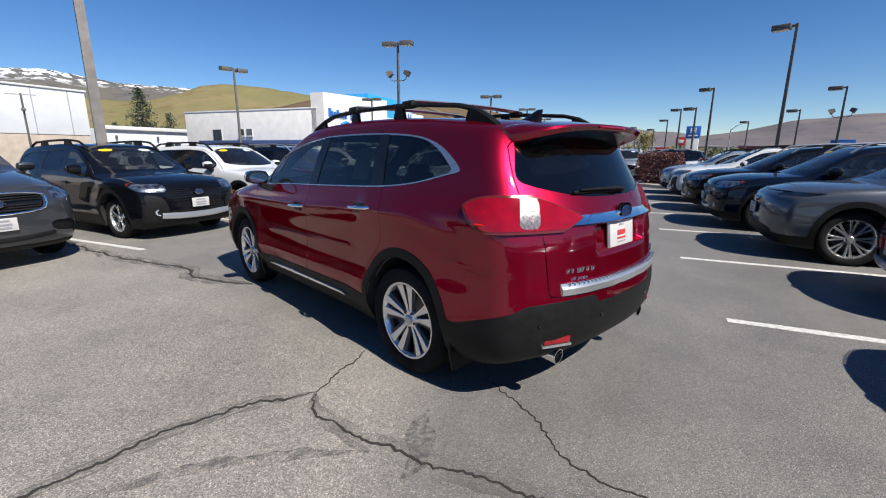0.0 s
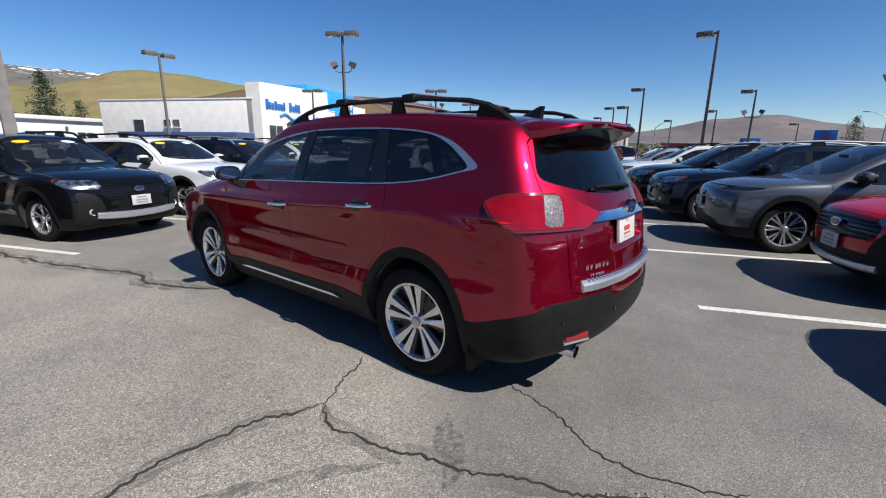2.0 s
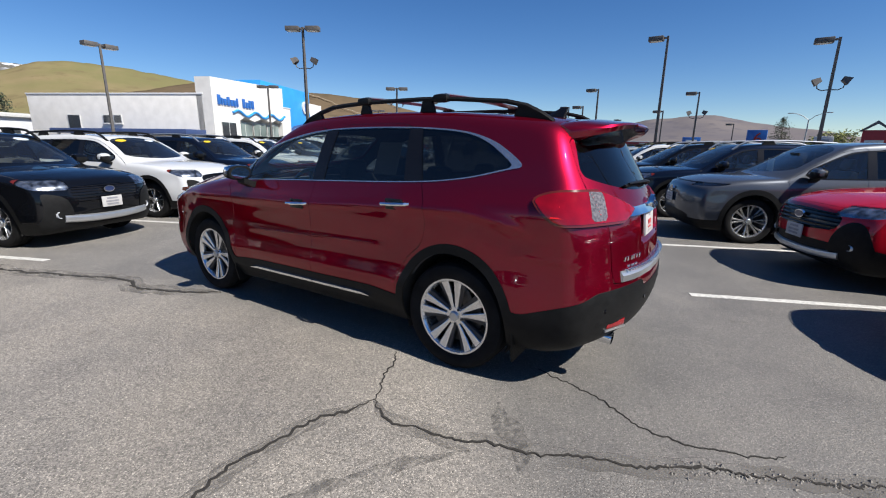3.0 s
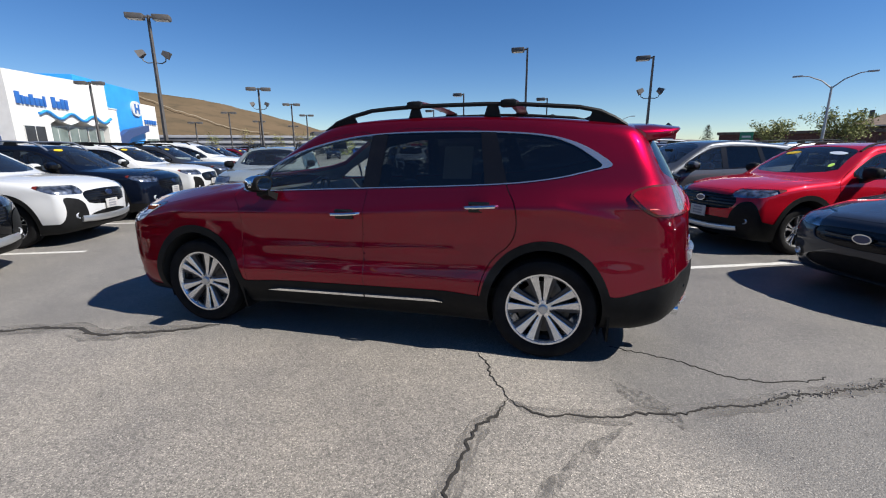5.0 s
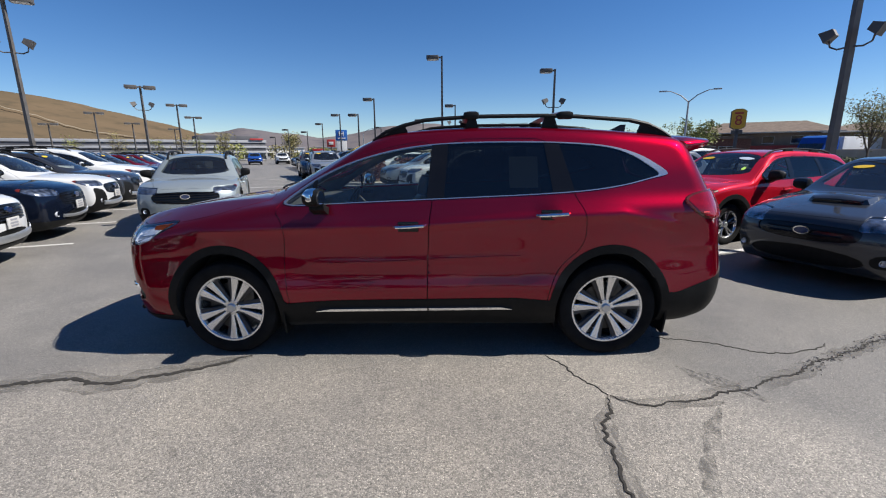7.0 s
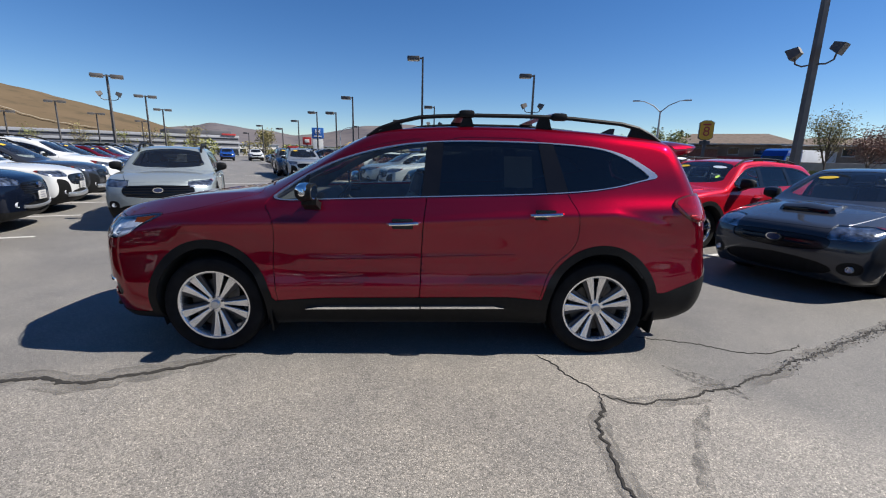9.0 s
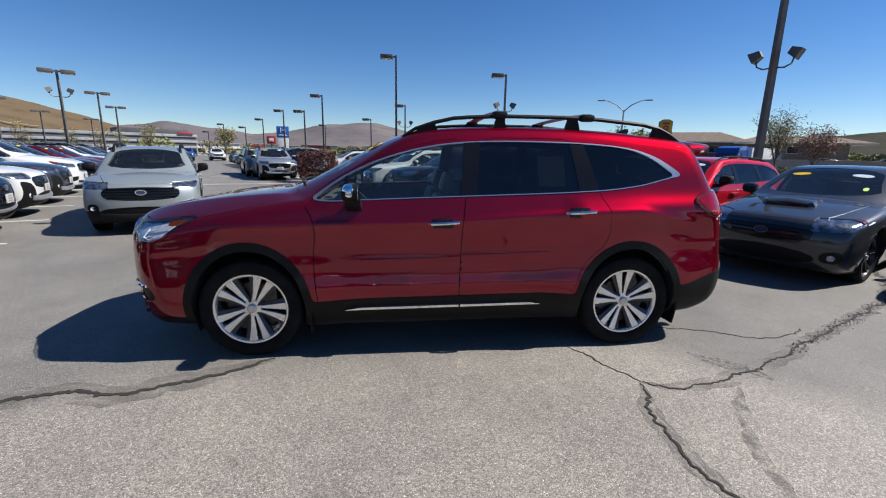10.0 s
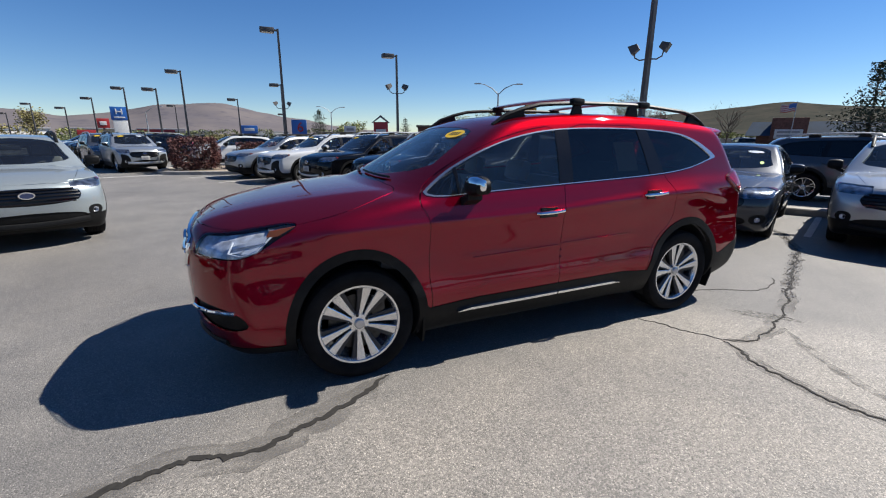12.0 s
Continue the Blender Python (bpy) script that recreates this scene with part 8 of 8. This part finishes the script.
bm = bmesh.new()
add_loft(bm, [[(0.1 - 0.5 * k / 6, 0.85 * k / 6 + 0.05 * math.sin(k * 1.6), z + 0.03 * math.sin(k * 1.4) - 0.015 * k) for z in (3.6, 4.2)] for k in range(7)], False, False)
flag = part("flag", bm, SIGN_WHITE, fl)
for j in range(4):
    bm = bmesh.new()
    add_loft(bm, [[(0.1 - 0.5 * k / 6 + dx, 0.85 * k / 6 + 0.05 * math.sin(k * 1.6), z + 0.03 * math.sin(k * 1.4) - 0.015 * k) for z, dx in ((3.6 + 0.15 * j, -0.006), (3.675 + 0.15 * j, -0.006), (3.675 + 0.15 * j, 0.006), (3.6 + 0.15 * j, 0.006))] for k in range(7)])
    part("flag_stripe", bm, SIGN_RED, flag)
bm = bmesh.new()
add_loft(bm, [[(0.1 - 0.5 * k / 6 + dx, 0.85 * k / 6 + 0.05 * math.sin(k * 1.6), z + 0.03 * math.sin(k * 1.4) - 0.015 * k) for z, dx in ((3.88, -0.009), (4.205, -0.009), (4.205, 0.009), (3.88, 0.009))] for k in range(4)])
part("flag_canton", bm, BLUE_SIGN, flag)
# brown shop behind the trees
sh = thing("shop", "low dark brick shop behind trees", "building", at=pose(*polar(64.0, 62), 0, 0, 0, -26))
part("wall", box((0, 0, 1.4), (16, 6, 2.8), 0.03), BRICK, sh)
part("roof_edge", box((0, 0, 2.85), (16.4, 6.4, 0.3), 0.03), ROOF_TAN, sh)
for k in range(6):
    opening(sh, -7 + 2.4 * k, -5.4 + 2.4 * k, -3.02, 0.5, 1.9, WINDOW_DARK, -1, "x", 1, 2)

# ---- signs ----
def pole_sign(name, label, x, y, turn, parts):
    t = thing(name, label, "sign", at=pose(x, y, 0, 0, 0, turn))
    for nm, c, s, b, mat, under in parts:
        part(nm, box(c, s, b), mat, t)
    return t


p = pole_sign("pylon_sign", "tall dealer pylon with a blue head on a white column", -14.0, 53.3, 12, (
    ("column", (0, 0, 1.52), (1.25, 0.45, 3.04), 0.04, SIGN_WHITE, 0), ("head", (0, 0, 3.70), (1.45, 0.5, 1.32), 0.05, BLUE_SIGN, 0)))
for c, s in (((-0.24, -0.27, 3.88), (0.12, 0.05, 0.56)), ((0.24, -0.27, 3.88), (0.12, 0.05, 0.56)), ((0, -0.27, 3.88), (0.4, 0.05, 0.12)), ((0, -0.27, 3.30), (0.95, 0.05, 0.14))):
    part("sign_mark", box(c, s, 0.02), SIGN_WHITE, p)
pole_sign("red_pylon_sign", "small red sign beside the pylon", *polar(105.6, 62), 14, (("post", (0, 0, 1.2), (0.2, 0.2, 2.4), 0.02, STEEL, 0), ("panel", (0, 0, 2.75), (1.1, 0.3, 1.0), 0.03, SIGN_RED, 0), ("mark", (0, -0.17, 2.75), (0.6, 0.05, 0.4), 0.02, SIGN_WHITE, 0)))
pole_sign("low_sign", "low white sign with a red header", *polar(107.2, 58), 14, (("post", (0, 0, 0.7), (0.9, 0.2, 1.4), 0.02, SIGN_WHITE, 0), ("panel", (0, 0, 1.75), (1.5, 0.3, 0.5), 0.03, SIGN_RED, 0)))


def number(text, size, mat, parent, at, turn):
    """A digit in the built-in font, as a mesh."""
    cu = bpy.data.curves.new("digit", "FONT")
    cu.body, cu.size, cu.extrude, cu.align_x, cu.align_y = text, size, 0.02, "CENTER", "CENTER"
    cu.resolution_u = 3
    tmp = bpy.data.objects.new("digit", cu)
    scene.collection.objects.link(tmp)
    me = bpy.data.meshes.new_from_object(tmp.evaluated_get(bpy.context.evaluated_depsgraph_get()))
    bpy.data.objects.remove(tmp)
    me.materials.clear()
    me.materials.append(mat)
    o = new("digit", me)
    o.parent = parent
    o.matrix_basis = Matrix.Translation(at) @ Euler((radians(90), 0, radians(turn))).to_matrix().to_4x4()
    return o


s8 = thing("motel_sign", "yellow shield-shaped motel sign on a dark post", "sign", at=pose(27.2, 38.6, 1.05, 0, 0, -24) @ Matrix.Scale(0.76, 4))
part("post", box((0, 0, 0.9), (0.35, 0.35, 4.6), 0.02), DARK_WALL, s8)
bm = bmesh.new()
out8 = [(-0.75, 3.4), (-0.75, 5.2), (-0.35, 5.45), (0.35, 5.45), (0.75, 5.2), (0.75, 3.4), (0.35, 3.15), (-0.35, 3.15)]
add_prism(bm, [(a * 1.08, 4.3 + (b - 4.3) * 1.06) for a, b in out8], -0.25, 0.35)
part("housing", bm, DARK_WALL, s8)
bm = bmesh.new()
add_prism(bm, out8, -0.32, -0.24)
part("sign_face", bm, SIGN_YELLOW, s8)
number("8", 1.7, SIGN_RED, s8, (0, -0.36, 4.1), 0)
part("sign_mark", box((0, -0.34, 5.0), (0.9, 0.04, 0.22), 0.01), SIGN_RED, s8)
part("lower_panel", box((0.0, 0, 2.75), (1.2, 0.35, 0.5), 0.03), DARK_WALL, s8)
s6 = thing("blue_motel_sign", "square blue motel sign with a red number", "sign", at=pose(5.15, 64.9, 0, 0, 0, -6))
part("post", box((0, 0, 0.9), (0.3, 0.3, 1.8), 0.02), STEEL, s6)
part("panel", box((0, 0, 2.75), (2.1, 0.3, 2.1), 0.04), BLUE_SIGN, s6)
number("6", 2.0, SIGN_RED, s6, (0.15, -0.19, 2.7), 0)
pole_sign("blue_board", "wide low blue board on posts", -1.6, 60.0, 0, (("post", (0, 0, 0.9), (1.4, 0.15, 1.8), 0.02, STEEL, 0), ("panel", (0, 0, 2.3), (2.0, 0.25, 1.0), 0.03, BLUE_SIGN, 0), ("mark", (0, -0.15, 2.3), (1.2, 0.04, 0.35), 0.02, SIGN_WHITE, 0)))
pole_sign("white_board", "white billboard on a post", *polar(80.4, 58), -10, (("post", (0, 0, 0.9), (0.2, 0.2, 1.8), 0.02, STEEL, 0), ("panel", (0, 0, 2.3), (1.5, 0.2, 0.95), 0.03, SIGN_WHITE, 0), ("mark", (0, -0.12, 2.35), (0.9, 0.03, 0.3), 0.01, PRINT_GREY, 0)))
ch = pole_sign("gabled_sign", "red gabled sign tower", 13.0, 49.3, -14, (("tower", (0, 0, 1.6), (1.7, 0.6, 3.2), 0.03, SIGN_RED, 0), ("panel", (0, -0.33, 2.1), (1.2, 0.06, 0.5), 0.01, SIGN_WHITE, 0), ("panel", (0, -0.33, 1.3), (1.2, 0.06, 0.4), 0.01, PRINT_GREY, 0)))
bm = bmesh.new()
add_prism(bm, [(-1.1, 3.1), (0, 4.0), (1.1, 3.1), (0.9, 3.1), (0, 3.75), (-0.9, 3.1)], -0.4, 0.4)
part("gable", bm, DARK_WALL, ch)
rs = pole_sign("road_sign", "small green road sign on a post", *polar(68.6, 36), -20, (("post", (0, 0, 0.9), (0.06, 0.06, 1.8), 0, GALV, 0), ("panel", (0, -0.05, 2.0), (0.75, 0.04, 0.75), 0.01, SIGN_GREEN, 0), ("mark", (0, -0.08, 2.1), (0.5, 0.02, 0.12), 0, SIGN_WHITE, 0), ("mark", (0, -0.08, 1.85), (0.5, 0.02, 0.12), 0, SIGN_WHITE, 0)))

# blue lorry with a white trailer
BLUE_CAB = PAINTS["blue"]
lo = thing("lorry", "blue long-nosed lorry with a white box trailer", "lorry", at=pose(*polar(50.6, 56), 0, 0, 0, 25))
part("trailer", box((5.2, 0, 1.55), (7.5, 2.4, 2.3), 0.05), METAL_WHITE, lo)
bm = bmesh.new()
add_prism(bm, rounded([(-3.0, 0.55), (-3.0, 1.15), (-2.4, 1.35), (-1.75, 1.40), (-1.3, 2.1), (-0.9, 2.75), (0.9, 2.85), (0.95, 0.55)], 1), -1.1, 1.1)
cab = part("cab", bm, BLUE_CAB, lo)
part("windscreen", box((-1.58, 0, 1.75), (0.05, 1.9, 0.7), 0.02, Matrix.Translation((-1.58, 0, 1.75)) @ Matrix.Rotation(0.57, 4, "Y") @ Matrix.Translation((1.58, 0, -1.75))), WINDOW_DARK, cab)
for sd in (-1, 1):
    part("side_window", box((-0.85, sd * 1.1, 1.8), (0.8, 0.04, 0.6), 0.02), WINDOW_DARK, cab)
part("bumper", box((-3.05, 0, 0.5), (0.2, 2.2, 0.4), 0.05), CHROME, cab)
part("grille", box((-3.02, 0, 0.95), (0.1, 1.1, 0.45), 0.03), CHROME, cab)
part("chassis", box((3, 0, 0.45), (11, 0.9, 0.2), 0.02), DARK_WALL, lo)
for x in (-2.2, 0.3, 1.2, 7.2, 8.2):
    for sd in (-1, 1):
        bm = bmesh.new()
        add_lathe(bm, [(0.2, 0.0), (0.42, 0.0), (0.45, 0.04), (0.45, 0.26), (0.2, 0.28)], 24)
        bmesh.ops.translate(bm, vec=(x, 0.95 * sd - 0.14, 0.45), verts=bm.verts[:])
        part("wheel", bm, RUBBER, lo)

# cars across the road
A("white", "white_wagon", "white wagon parked across the road", *tuple(polar(36.4, 58))[:2], 118)
B("black", "black_wagon", "black wagon parked across the road", *tuple(polar(41.3, 52))[:2], 118)
B("navy", "navy_wagon", "dark wagon parked across the road", *tuple(polar(39.9, 55))[:2], 298)
